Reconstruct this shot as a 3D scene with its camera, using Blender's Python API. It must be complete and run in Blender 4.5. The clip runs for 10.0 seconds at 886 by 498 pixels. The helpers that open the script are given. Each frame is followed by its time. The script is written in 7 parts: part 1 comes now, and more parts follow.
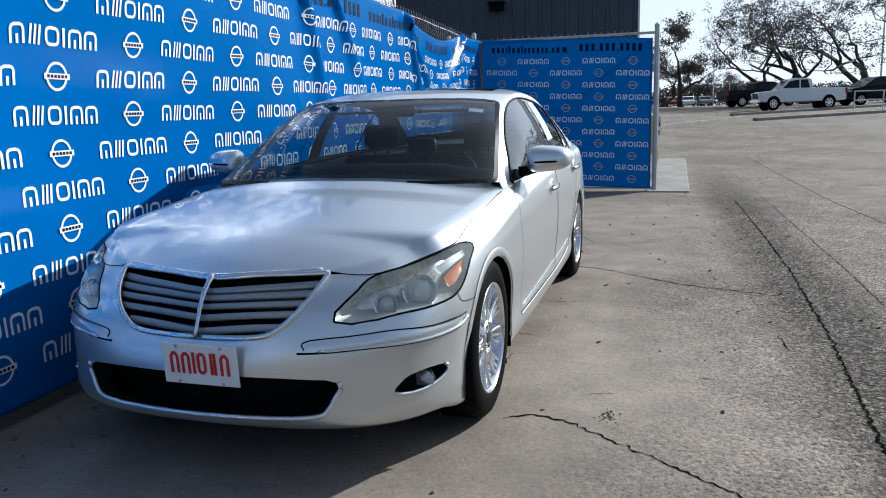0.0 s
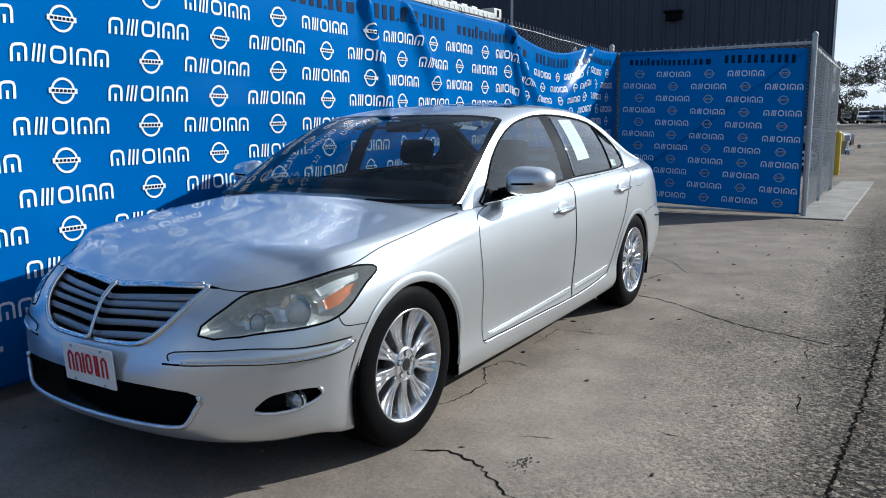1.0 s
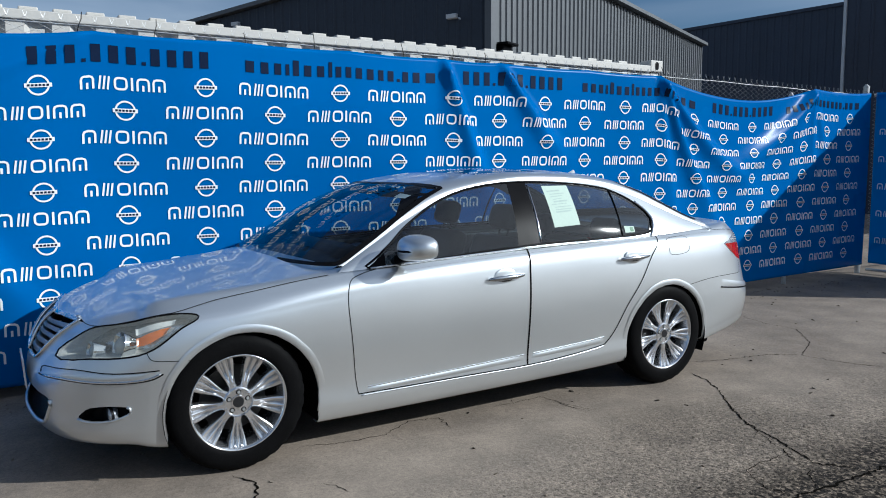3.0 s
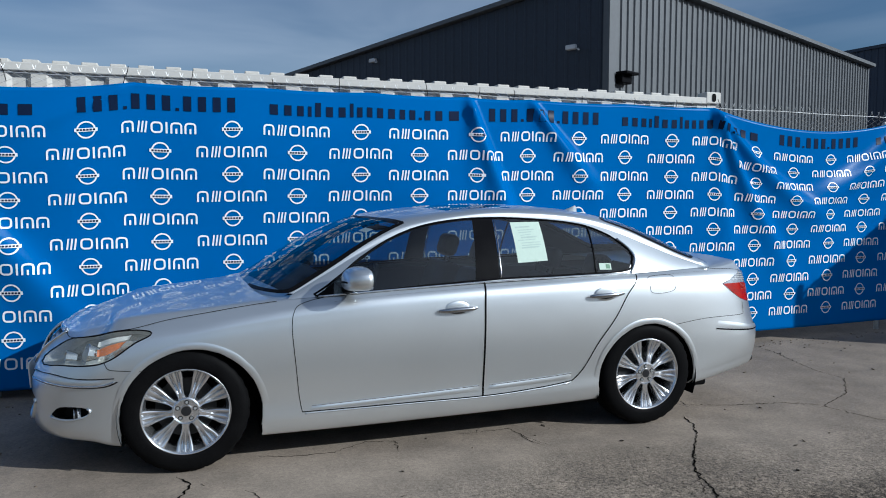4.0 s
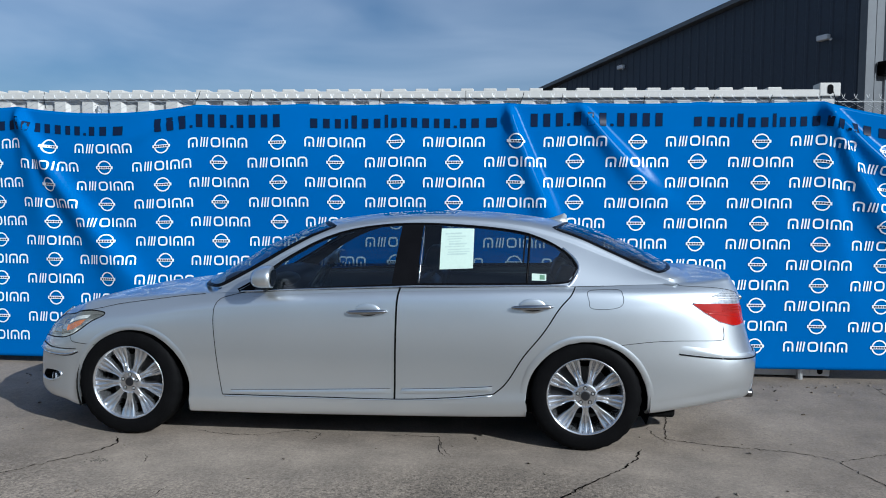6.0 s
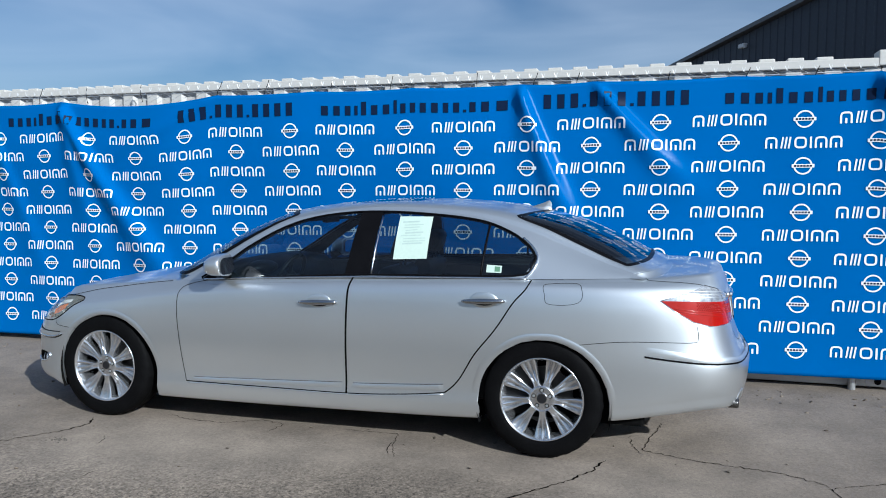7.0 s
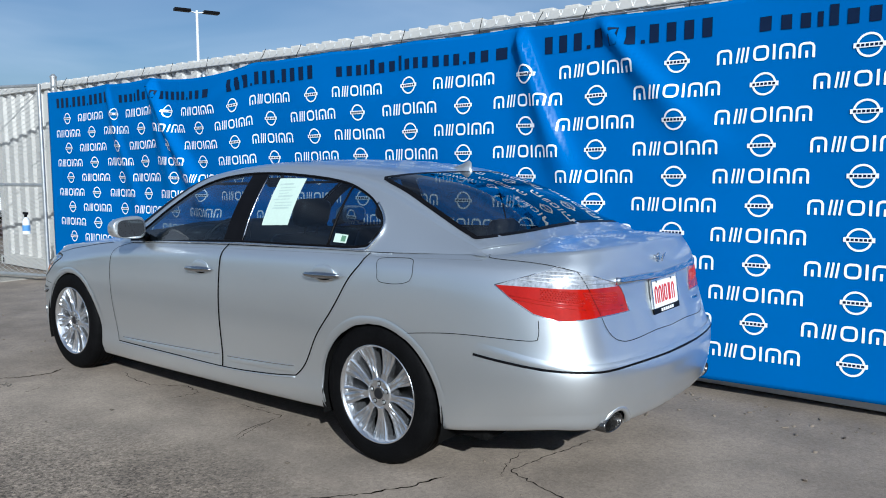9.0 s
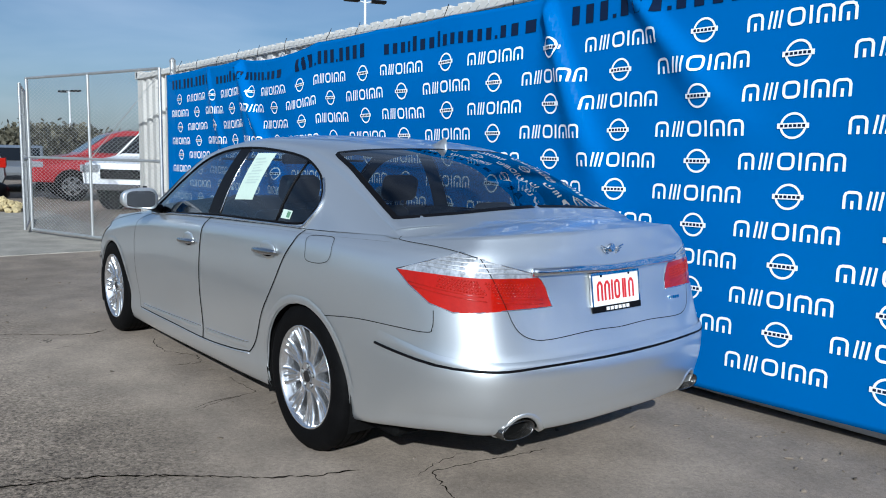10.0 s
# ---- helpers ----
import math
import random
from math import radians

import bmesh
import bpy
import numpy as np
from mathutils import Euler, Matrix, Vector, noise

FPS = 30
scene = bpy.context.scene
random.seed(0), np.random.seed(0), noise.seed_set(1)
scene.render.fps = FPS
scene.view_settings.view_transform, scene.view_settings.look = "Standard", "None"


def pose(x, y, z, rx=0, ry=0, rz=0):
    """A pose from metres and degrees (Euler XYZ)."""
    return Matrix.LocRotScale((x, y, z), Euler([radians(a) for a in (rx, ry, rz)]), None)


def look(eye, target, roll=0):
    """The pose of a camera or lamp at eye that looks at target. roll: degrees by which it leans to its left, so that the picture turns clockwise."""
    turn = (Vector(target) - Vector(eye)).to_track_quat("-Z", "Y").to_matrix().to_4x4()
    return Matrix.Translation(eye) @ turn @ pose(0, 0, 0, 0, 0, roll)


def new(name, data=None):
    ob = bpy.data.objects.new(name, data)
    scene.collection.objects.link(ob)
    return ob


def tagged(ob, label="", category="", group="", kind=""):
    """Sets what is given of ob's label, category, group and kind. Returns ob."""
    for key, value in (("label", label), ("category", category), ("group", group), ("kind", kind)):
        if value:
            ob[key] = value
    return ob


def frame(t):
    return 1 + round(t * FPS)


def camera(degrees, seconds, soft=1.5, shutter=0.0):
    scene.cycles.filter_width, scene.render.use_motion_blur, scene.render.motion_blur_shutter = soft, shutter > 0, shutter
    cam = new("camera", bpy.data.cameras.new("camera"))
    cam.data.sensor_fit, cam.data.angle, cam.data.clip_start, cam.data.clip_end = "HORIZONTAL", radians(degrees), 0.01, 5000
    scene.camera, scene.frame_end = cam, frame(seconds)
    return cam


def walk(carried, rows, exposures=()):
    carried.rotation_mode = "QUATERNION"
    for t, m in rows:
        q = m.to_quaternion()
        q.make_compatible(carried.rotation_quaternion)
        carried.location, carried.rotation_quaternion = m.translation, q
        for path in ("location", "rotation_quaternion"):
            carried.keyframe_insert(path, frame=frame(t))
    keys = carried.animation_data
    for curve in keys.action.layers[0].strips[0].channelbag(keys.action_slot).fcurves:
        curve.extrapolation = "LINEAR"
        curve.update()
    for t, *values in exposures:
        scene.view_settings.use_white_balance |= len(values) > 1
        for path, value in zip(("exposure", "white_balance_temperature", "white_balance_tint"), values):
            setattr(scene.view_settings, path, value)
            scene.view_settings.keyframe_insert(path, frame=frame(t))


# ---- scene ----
cam = camera(60.4, 10.0, soft=1.0)
PATH = [
    (0, (-3.101, -1.672, 1.306), (-1.22, -1.088, 0.956), -1.6),
    (0.5, (-2.802, -2.109, 1.299), (-1.002, -1.302, 0.97), -1.1),
    (1, (-2.523, -2.656, 1.322), (-0.845, -1.614, 1.007), -0.5),
    (1.5, (-2.152, -3.108, 1.343), (-0.619, -1.858, 1.051), -0.5),
    (2, (-1.809, -3.633, 1.394), (-0.442, -2.198, 1.126), -0.5),
    (2.5, (-1.419, -4.055, 1.429), (-0.222, -2.47, 1.192), -0.5),
    (3, (-0.995, -4.537, 1.473), (0.023, -2.829, 1.265), -0.3),
    (4.5, (0.623, -5.488, 1.536), (1.062, -3.54, 1.424), 0.2),
    (5, (1.253, -5.624, 1.53), (1.495, -3.641, 1.424), 0.1),
    (5.5, (1.878, -5.662, 1.519), (1.901, -3.665, 1.408), 0.3),
    (7, (3.544, -5.149, 1.498), (3.003, -3.228, 1.356), 0.3),
    (7.5, (4.033, -4.783, 1.476), (3.316, -2.923, 1.316), -0.3),
    (8, (4.495, -4.392, 1.462), (3.609, -2.608, 1.286), -0.6),
    (8.5, (4.92, -3.97, 1.427), (3.87, -2.278, 1.234), -0.3),
    (9, (5.355, -3.531, 1.41), (4.139, -1.957, 1.204), -0.0),
    (9.5, (5.689, -3.085, 1.383), (4.309, -1.655, 1.158), 0.5),
    (10, (5.971, -2.586, 1.363), (4.432, -1.331, 1.123), 1.2),
]
walk(cam, [(t, look(eye, target, roll)) for t, eye, target, roll in PATH], [(0, 0.37, 5750, 5), (1, 0.24, 5750, 5), (2, 0.06, 5750, 5), (3, 0.03, 5750, 5), (4.5, -0.13, 5600, 5), (5.5, -0.03, 5550, 5), (7.5, 0.18, 5600, 5), (10, 0.14, 5600, 5)])

# ---- light ----
SUN_DIR = Vector((0.77, -0.64, 0.49)).normalized()
world = bpy.data.worlds.new("sky")
scene.world = world
world.use_nodes = True
wn, wl = world.node_tree.nodes, world.node_tree.links
wn.clear()
sky = wn.new("ShaderNodeTexSky")
sky.sky_type = "NISHITA"
sky.sun_disc = False
sky.sun_elevation = math.asin(SUN_DIR.z)
sky.sun_rotation = math.atan2(SUN_DIR.x, SUN_DIR.y)
sky.dust_density = 1.3
sky.ozone_density = 4.6
# thin high cloud
co = wn.new("ShaderNodeTexCoord")
mp = wn.new("ShaderNodeMapping")
mp.inputs["Scale"].default_value = (1.1, 1.1, 4.5)
cn = wn.new("ShaderNodeTexNoise")
cn.inputs["Scale"].default_value = 2.2
cn.inputs["Detail"].default_value = 4
cn.inputs["Distortion"].default_value = 0.5
cr = wn.new("ShaderNodeValToRGB")
cr.color_ramp.elements[0].position, cr.color_ramp.elements[0].color = 0.30, (0, 0, 0, 1)
cr.color_ramp.elements[1].position, cr.color_ramp.elements[1].color = 0.95, (0.44, 0.44, 0.44, 1)
cm = wn.new("ShaderNodeMix")
cm.data_type = "RGBA"
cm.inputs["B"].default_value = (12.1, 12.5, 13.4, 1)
bg = wn.new("ShaderNodeBackground")
bg.inputs["Strength"].default_value = 0.067
wo = wn.new("ShaderNodeOutputWorld")
wl.new(co.outputs["Generated"], mp.inputs["Vector"])
wl.new(mp.outputs["Vector"], cn.inputs["Vector"])
wl.new(cn.outputs["Fac"], cr.inputs["Fac"])
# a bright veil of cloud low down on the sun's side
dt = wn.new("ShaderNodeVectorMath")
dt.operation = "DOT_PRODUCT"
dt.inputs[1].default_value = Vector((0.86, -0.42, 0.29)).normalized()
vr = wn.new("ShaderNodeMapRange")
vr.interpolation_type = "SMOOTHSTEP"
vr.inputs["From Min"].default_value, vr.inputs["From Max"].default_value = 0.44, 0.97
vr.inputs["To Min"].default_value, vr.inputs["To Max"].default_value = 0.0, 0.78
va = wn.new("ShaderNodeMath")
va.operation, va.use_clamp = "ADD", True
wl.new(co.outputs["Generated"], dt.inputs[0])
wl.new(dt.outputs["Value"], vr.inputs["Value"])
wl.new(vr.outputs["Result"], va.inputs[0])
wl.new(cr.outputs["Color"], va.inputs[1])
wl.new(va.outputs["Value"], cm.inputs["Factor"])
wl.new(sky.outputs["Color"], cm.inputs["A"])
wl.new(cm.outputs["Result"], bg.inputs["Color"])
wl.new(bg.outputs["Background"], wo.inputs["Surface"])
sun = new("sun", bpy.data.lights.new("sun", "SUN"))
sun.data.energy, sun.data.angle, sun.data.color = 5.0, radians(0.55), (1.0, 0.955, 0.89)
sun.matrix_world = look(SUN_DIR * 50, (0, 0, 0))


# ---- materials ----
def mat(name, col, rough=0.5, metal=0.0, spec=0.5, var=0.12, scale=6.0, fine=60.0, bump=0.0, bump_scale=None, coat=0.0, rvar=0.08, col2=None, col2_amount=0.5):
    """Base colour varied by a broad and a fine noise, with matching gloss and relief."""
    m = bpy.data.materials.new(name)
    m.use_nodes = True
    n, l = m.node_tree.nodes, m.node_tree.links
    b = n["Principled BSDF"]
    b.inputs["Metallic"].default_value = metal
    b.inputs["Specular IOR Level"].default_value = spec
    b.inputs["Coat Weight"].default_value = coat
    b.inputs["Coat Roughness"].default_value = 0.04
    tc = n.new("ShaderNodeTexCoord")
    big, small = n.new("ShaderNodeTexNoise"), n.new("ShaderNodeTexNoise")
    big.inputs["Scale"].default_value, big.inputs["Detail"].default_value = scale, 4
    small.inputs["Scale"].default_value, small.inputs["Detail"].default_value = fine, 3
    for t in (big, small):
        l.new(tc.outputs["Object"], t.inputs["Vector"])
    add = n.new("ShaderNodeMath")
    add.operation = "ADD"
    l.new(big.outputs["Fac"], add.inputs[0])
    l.new(small.outputs["Fac"], add.inputs[1])
    mr = n.new("ShaderNodeMapRange")
    mr.inputs["From Min"].default_value, mr.inputs["From Max"].default_value = 0.65, 1.35
    mr.inputs["To Min"].default_value, mr.inputs["To Max"].default_value = 0.0, 1.0
    l.new(add.outputs["Value"], mr.inputs["Value"])
    mix = n.new("ShaderNodeMix")
    mix.data_type = "RGBA"
    lo = [max(0.0, c * (1 - var)) for c in col]
    hi = [min(1.0, c * (1 + var)) for c in col] if col2 is None else [c * (1 - col2_amount) + d * col2_amount for c, d in zip(col, col2)]
    mix.inputs["A"].default_value, mix.inputs["B"].default_value = (*lo, 1), (*hi, 1)
    l.new(mr.outputs["Result"], mix.inputs["Factor"])
    l.new(mix.outputs["Result"], b.inputs["Base Color"])
    rr = n.new("ShaderNodeMapRange")
    rr.inputs["To Min"].default_value, rr.inputs["To Max"].default_value = max(0.02, rough - rvar), min(1, rough + rvar)
    l.new(big.outputs["Fac"], rr.inputs["Value"])
    l.new(rr.outputs["Result"], b.inputs["Roughness"])
    if bump:
        bp = n.new("ShaderNodeBump")
        bp.inputs["Strength"].default_value, bp.inputs["Distance"].default_value = min(1.0, bump), 0.01
        if bump_scale:
            s3 = n.new("ShaderNodeTexNoise")
            s3.inputs["Scale"].default_value, s3.inputs["Detail"].default_value = bump_scale, 5
            l.new(tc.outputs["Object"], s3.inputs["Vector"])
            l.new(s3.outputs["Fac"], bp.inputs["Height"])
        else:
            l.new(small.outputs["Fac"], bp.inputs["Height"])
        l.new(bp.outputs["Normal"], b.inputs["Normal"])
    return m


def asphalt():
    m = bpy.data.materials.new("asphalt")
    m.use_nodes = True
    n, l = m.node_tree.nodes, m.node_tree.links
    b = n["Principled BSDF"]
    tc = n.new("ShaderNodeTexCoord")

    def tex(kind, scale, detail=4.0, **extra):
        t = n.new(kind)
        t.inputs["Scale"].default_value = scale
        if "Detail" in t.inputs:
            t.inputs["Detail"].default_value = 0.0 if kind == "ShaderNodeTexVoronoi" else detail
        l.new(tc.outputs["Object"], t.inputs["Vector"])
        return t

    def ramp(src, a, bpos, ca, cb):
        r = n.new("ShaderNodeValToRGB")
        r.color_ramp.elements[0].position, r.color_ramp.elements[1].position = a, bpos
        r.color_ramp.elements[0].color, r.color_ramp.elements[1].color = (*ca, 1), (*cb, 1)
        l.new(src, r.inputs["Fac"])
        return r

    def mixed(kind, fac, a, c):
        x = n.new("ShaderNodeMix")
        x.data_type, x.blend_type = "RGBA", kind
        if isinstance(fac, float):
            x.inputs["Factor"].default_value = fac
        else:
            l.new(fac, x.inputs["Factor"])
        l.new(a, x.inputs["A"])
        l.new(c, x.inputs["B"])
        return x.outputs["Result"]

    broad = tex("ShaderNodeTexNoise", 0.45, 5)
    broad.inputs["Distortion"].default_value = 0.7
    mid = tex("ShaderNodeTexNoise", 3.0, 6)
    grit = tex("ShaderNodeTexVoronoi", 95.0)
    fine = tex("ShaderNodeTexNoise", 220.0, 2)
    base = ramp(broad.outputs["Fac"], 0.36, 0.66, (0.200, 0.167, 0.136), (0.282, 0.237, 0.195))
    blot = ramp(mid.outputs["Fac"], 0.30, 0.70, (0.80, 0.80, 0.80), (1.14, 1.13, 1.11))
    c1 = mixed("MULTIPLY", 1.0, base.outputs["Color"], blot.outputs["Color"])
    gr = ramp(grit.outputs["Color"], 0.10, 0.90, (0.42, 0.42, 0.42), (1.62, 1.60, 1.57))
    stones = tex("ShaderNodeTexVoronoi", 48.0)
    st = ramp(stones.outputs["Color"], 0.2, 0.9, (0.66, 0.66, 0.66), (1.38, 1.37, 1.34))
    # smooth by the fence, with its stones laid bare out on the drive
    place = n.new("ShaderNodeSeparateXYZ")
    l.new(tc.outputs["Object"], place.inputs["Vector"])
    shift = n.new("ShaderNodeMath")
    shift.operation = "MULTIPLY_ADD"
    l.new(broad.outputs["Fac"], shift.inputs[0])
    shift.inputs[1].default_value = 1.6
    l.new(place.outputs["Y"], shift.inputs[2])
    bare = n.new("ShaderNodeMapRange")
    bare.inputs["From Min"].default_value, bare.inputs["From Max"].default_value = -0.45, -1.75
    bare.inputs["To Min"].default_value, bare.inputs["To Max"].default_value = 0.16, 1.0
    l.new(shift.outputs["Value"], bare.inputs["Value"])
    worn_by = bare.outputs["Result"]
    c2 = mixed("MULTIPLY", worn_by, c1, gr.outputs["Color"])
    c2 = mixed("MULTIPLY", worn_by, c2, st.outputs["Color"])
    # dark pits where stones have come out, small and large
    pits = tex("ShaderNodeTexNoise", 46.0, 5)
    pits.inputs["Roughness"].default_value = 0.68
    pt = ramp(pits.outputs["Fac"], 0.40, 0.47, (0.20, 0.195, 0.19), (1.06, 1.06, 1.06))
    c2 = mixed("MULTIPLY", worn_by, c2, pt.outputs["Color"])
    scabs = tex("ShaderNodeTexNoise", 9.0, 8)
    scabs.inputs["Roughness"].default_value = 0.75
    sc = ramp(scabs.outputs["Fac"], 0.30, 0.38, (0.40, 0.39, 0.38), (1, 1, 1))
    c2 = mixed("MULTIPLY", worn_by, c2, sc.outputs["Color"])
    fr = ramp(fine.outputs["Fac"], 0.3, 0.7, (0.82, 0.82, 0.82), (1.14, 1.14, 1.14))
    c3 = mixed("MULTIPLY", 1.0, c2, fr.outputs["Color"])
    # a dark ravelled strip with loose edges along the drive
    sep = n.new("ShaderNodeSeparateXYZ")
    l.new(tc.outputs["Object"], sep.inputs["Vector"])

    def calc(op, a, c, d=None):
        x = n.new("ShaderNodeMath")
        x.operation = op
        for k, v in enumerate((a, c, d)):
            if v is None:
                continue
            if isinstance(v, (int, float)):
                x.inputs[k].default_value = v
            else:
                l.new(v, x.inputs[k])
        return x.outputs["Value"]

    wob = tex("ShaderNodeTexNoise", 2.6, 6)
    wob.inputs["Roughness"].default_value = 0.72
    off = calc("MULTIPLY_ADD", wob.outputs["Fac"], 0.34, -0.17)
    line_y = calc("MULTIPLY_ADD", sep.outputs["X"], 0.030, -2.66)
    dist = calc("ABSOLUTE", calc("ADD", calc("SUBTRACT", sep.outputs["Y"], line_y), off), 0.0)
    band = ramp(dist, 0.16, 0.48, (1, 1, 1), (0, 0, 0))
    coarse = tex("ShaderNodeTexVoronoi", 62.0)
    cs = ramp(coarse.outputs["Color"], 0.35, 0.85, (0.04, 0.04, 0.04), (0.95, 0.93, 0.90))
    dark = mixed("MULTIPLY", 1.0, c3, cs.outputs["Color"])
    half = calc("MULTIPLY", band.outputs["Color"], 0.95)
    fade = n.new("ShaderNodeMapRange")
    fade.inputs["From Min"].default_value, fade.inputs["From Max"].default_value = 7.0, 15.0
    fade.inputs["To Min"].default_value, fade.inputs["To Max"].default_value = 1.0, 0.12
    l.new(sep.outputs["X"], fade.inputs["Value"])
    half = calc("MULTIPLY", half, fade.outputs["Result"])
    c3 = mixed("MIX", half, c3, dark)
    l.new(c3, b.inputs["Base Color"])
    b.inputs["Roughness"].default_value = 0.82
    b.inputs["Specular IOR Level"].default_value = 0.14
    bp = n.new("ShaderNodeBump")
    bp.inputs["Strength"].default_value, bp.inputs["Distance"].default_value = 0.8, 0.014
    l.new(worn_by, bp.inputs["Strength"])
    l.new(pits.outputs["Fac"], bp.inputs["Height"])
    bp2 = n.new("ShaderNodeBump")
    bp2.inputs["Strength"].default_value, bp2.inputs["Distance"].default_value = 0.4, 0.02
    l.new(mid.outputs["Fac"], bp2.inputs["Height"])
    l.new(bp.outputs["Normal"], bp2.inputs["Normal"])
    l.new(bp2.outputs["Normal"], b.inputs["Normal"])
    return m


M_ASPHALT = asphalt()
M_CRACK = mat("crack_dirt", (0.010, 0.009, 0.008), 1.0, spec=0.0, var=0.4, fine=90)
M_CONCRETE = mat("concrete", (0.27, 0.25, 0.215), 0.88, var=0.4, scale=2.5, fine=70, bump=0.3)
M_BANNER = mat("blue_vinyl", (0.0001, 0.174, 0.560), 0.27, spec=0.10, var=0.06, scale=1.2, fine=300, bump=0.03, rvar=0.05)
_n, _l = M_BANNER.node_tree.nodes, M_BANNER.node_tree.links
_t, _x = _n.new("ShaderNodeBsdfTranslucent"), _n.new("ShaderNodeMixShader")
_t.inputs["Color"].default_value = (0.035, 0.27, 0.48, 1)
_x.inputs["Fac"].default_value = 0.42
_l.new(_n["Principled BSDF"].outputs["BSDF"], _x.inputs[1])
_l.new(_t.outputs["BSDF"], _x.inputs[2])
_l.new(_x.outputs["Shader"], _n["Material Output"].inputs["Surface"])
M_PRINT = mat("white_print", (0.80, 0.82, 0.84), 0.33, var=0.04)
# the white badge print greyed, with the end banner's shade in its colour
M_PRINT_SHADED = mat("shaded_print", (0.42, 0.45, 0.48), 0.33, var=0.12, scale=30)
M_PRINT_DARK = mat("navy_print", (0.006, 0.014, 0.040), 0.33, spec=0.08, var=0.1)
M_GALV = mat("galvanised_steel", (0.46, 0.47, 0.47), 0.42, metal=0.75, var=0.18, scale=14, bump=0.05)
M_WIRE = mat("galvanised_wire", (0.52, 0.53, 0.53), 0.5, metal=0.6, var=0.2, scale=3)
M_CONTAINER = mat("container_paint", (0.55, 0.54, 0.51), 0.5, var=0.14, scale=2.2, fine=40, bump=0.06, col2=(0.5, 0.42, 0.32), col2_amount=0.18)
# shed colours hold the light: dark navy for the shaded wall, grey for sun
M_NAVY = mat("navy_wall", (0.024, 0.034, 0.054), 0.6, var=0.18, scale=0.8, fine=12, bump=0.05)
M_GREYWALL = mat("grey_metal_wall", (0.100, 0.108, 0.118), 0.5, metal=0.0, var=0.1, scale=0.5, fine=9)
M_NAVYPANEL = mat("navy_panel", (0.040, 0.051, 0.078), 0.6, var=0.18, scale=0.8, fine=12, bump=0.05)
M_TRIM = mat("pale_trim", (0.62, 0.64, 0.66), 0.5, var=0.08)
M_BLACK = mat("black_plastic", (0.005, 0.005, 0.006), 0.34, spec=0.05, var=0.25, fine=200)
M_YELLOW = mat("yellow_paint", (0.62, 0.43, 0.03), 0.55, var=0.2, scale=5)


# ---- mesh helpers ----
def part(name, bm, material, parent=None, label="", smooth=False, kind=""):
    """Links a bmesh as one mesh object, under a thing or a part if given."""
    me = bpy.data.meshes.new(name)
    bm.to_mesh(me)
    bm.free()
    for m in (material if isinstance(material, (list, tuple)) else [material]):
        me.materials.append(m)
    if smooth:
        me.polygons.foreach_set("use_smooth", [True] * len(me.polygons))
    ob = new(name, me)
    if parent is not None:
        ob.parent = parent
    if label or kind:
        tagged(ob, label=label, kind=kind)
    return ob


def thing(name, m, label, category, group="", kind=""):
    ob = new(name)
    ob.matrix_basis = m
    ob.empty_display_size = 0.2
    return tagged(ob, label, category, group, kind)


def box(bm, x0, x1, y0, y1, z0, z1, bevel=0.0, m=None):
    r = bmesh.ops.create_cube(bm, size=1.0)
    t = Matrix.Translation(((x0 + x1) / 2, (y0 + y1) / 2, (z0 + z1) / 2)) @ Matrix.Diagonal((abs(x1 - x0), abs(y1 - y0), abs(z1 - z0), 1))
    bmesh.ops.transform(bm, matrix=(m @ t) if m else t, verts=r["verts"])
    if bevel:
        edges = list({e for v in r["verts"] for e in v.link_edges})
        bmesh.ops.bevel(bm, geom=edges, offset=bevel, segments=2, affect="EDGES", profile=0.5)
    return bm


def tube(bm, a, b, r0, r1=None, n=8, caps=True):
    """A tapered rod from a to b."""
    a, b = Vector(a), Vector(b)
    r1 = r0 if r1 is None else r1
    d = (b - a)
    q = d.to_track_quat("Z", "Y").to_matrix()
    ring = []
    for p, r in ((a, r0), (b, r1)):
        ring.append([bm.verts.new(p + q @ Vector((r * math.cos(2 * math.pi * k / n), r * math.sin(2 * math.pi * k / n), 0))) for k in range(n)])
    for k in range(n):
        bm.faces.new((ring[0][k], ring[0][(k + 1) % n], ring[1][(k + 1) % n], ring[1][k]))
    if caps:
        bm.faces.new(ring[0][::-1])
        bm.faces.new(ring[1])
    return bm


def hose(bm, pts, r, n=6, radii=None):
    """A rod along a line of points."""
    pts = [Vector(p) for p in pts]
    rings = []
    for i, p in enumerate(pts):
        d = (pts[min(i + 1, len(pts) - 1)] - pts[max(i - 1, 0)])
        q = d.to_track_quat("Z", "Y").to_matrix()
        rr = radii[i] if radii else r
        rings.append([bm.verts.new(p + q @ Vector((rr * math.cos(2 * math.pi * k / n), rr * math.sin(2 * math.pi * k / n), 0))) for k in range(n)])
    for a, b in zip(rings, rings[1:]):
        for k in range(n):
            bm.faces.new((a[k], a[(k + 1) % n], b[(k + 1) % n], b[k]))
    bm.faces.new(rings[0][::-1])
    bm.faces.new(rings[-1])
    return bm


def grid(bm, nu, nv, f):
    """A sheet of (nu+1) x (nv+1) points f(u, v), u and v from 0 to 1."""
    vs = [[bm.verts.new(f(i / nu, j / nv)) for j in range(nv + 1)] for i in range(nu + 1)]
    for i in range(nu):
        for j in range(nv):
            bm.faces.new((vs[i][j], vs[i + 1][j], vs[i + 1][j + 1], vs[i][j + 1]))
    return vs


def smoothstep(a, b, x):
    t = min(1.0, max(0.0, (x - a) / (b - a)))
    return t * t * (3 - 2 * t)


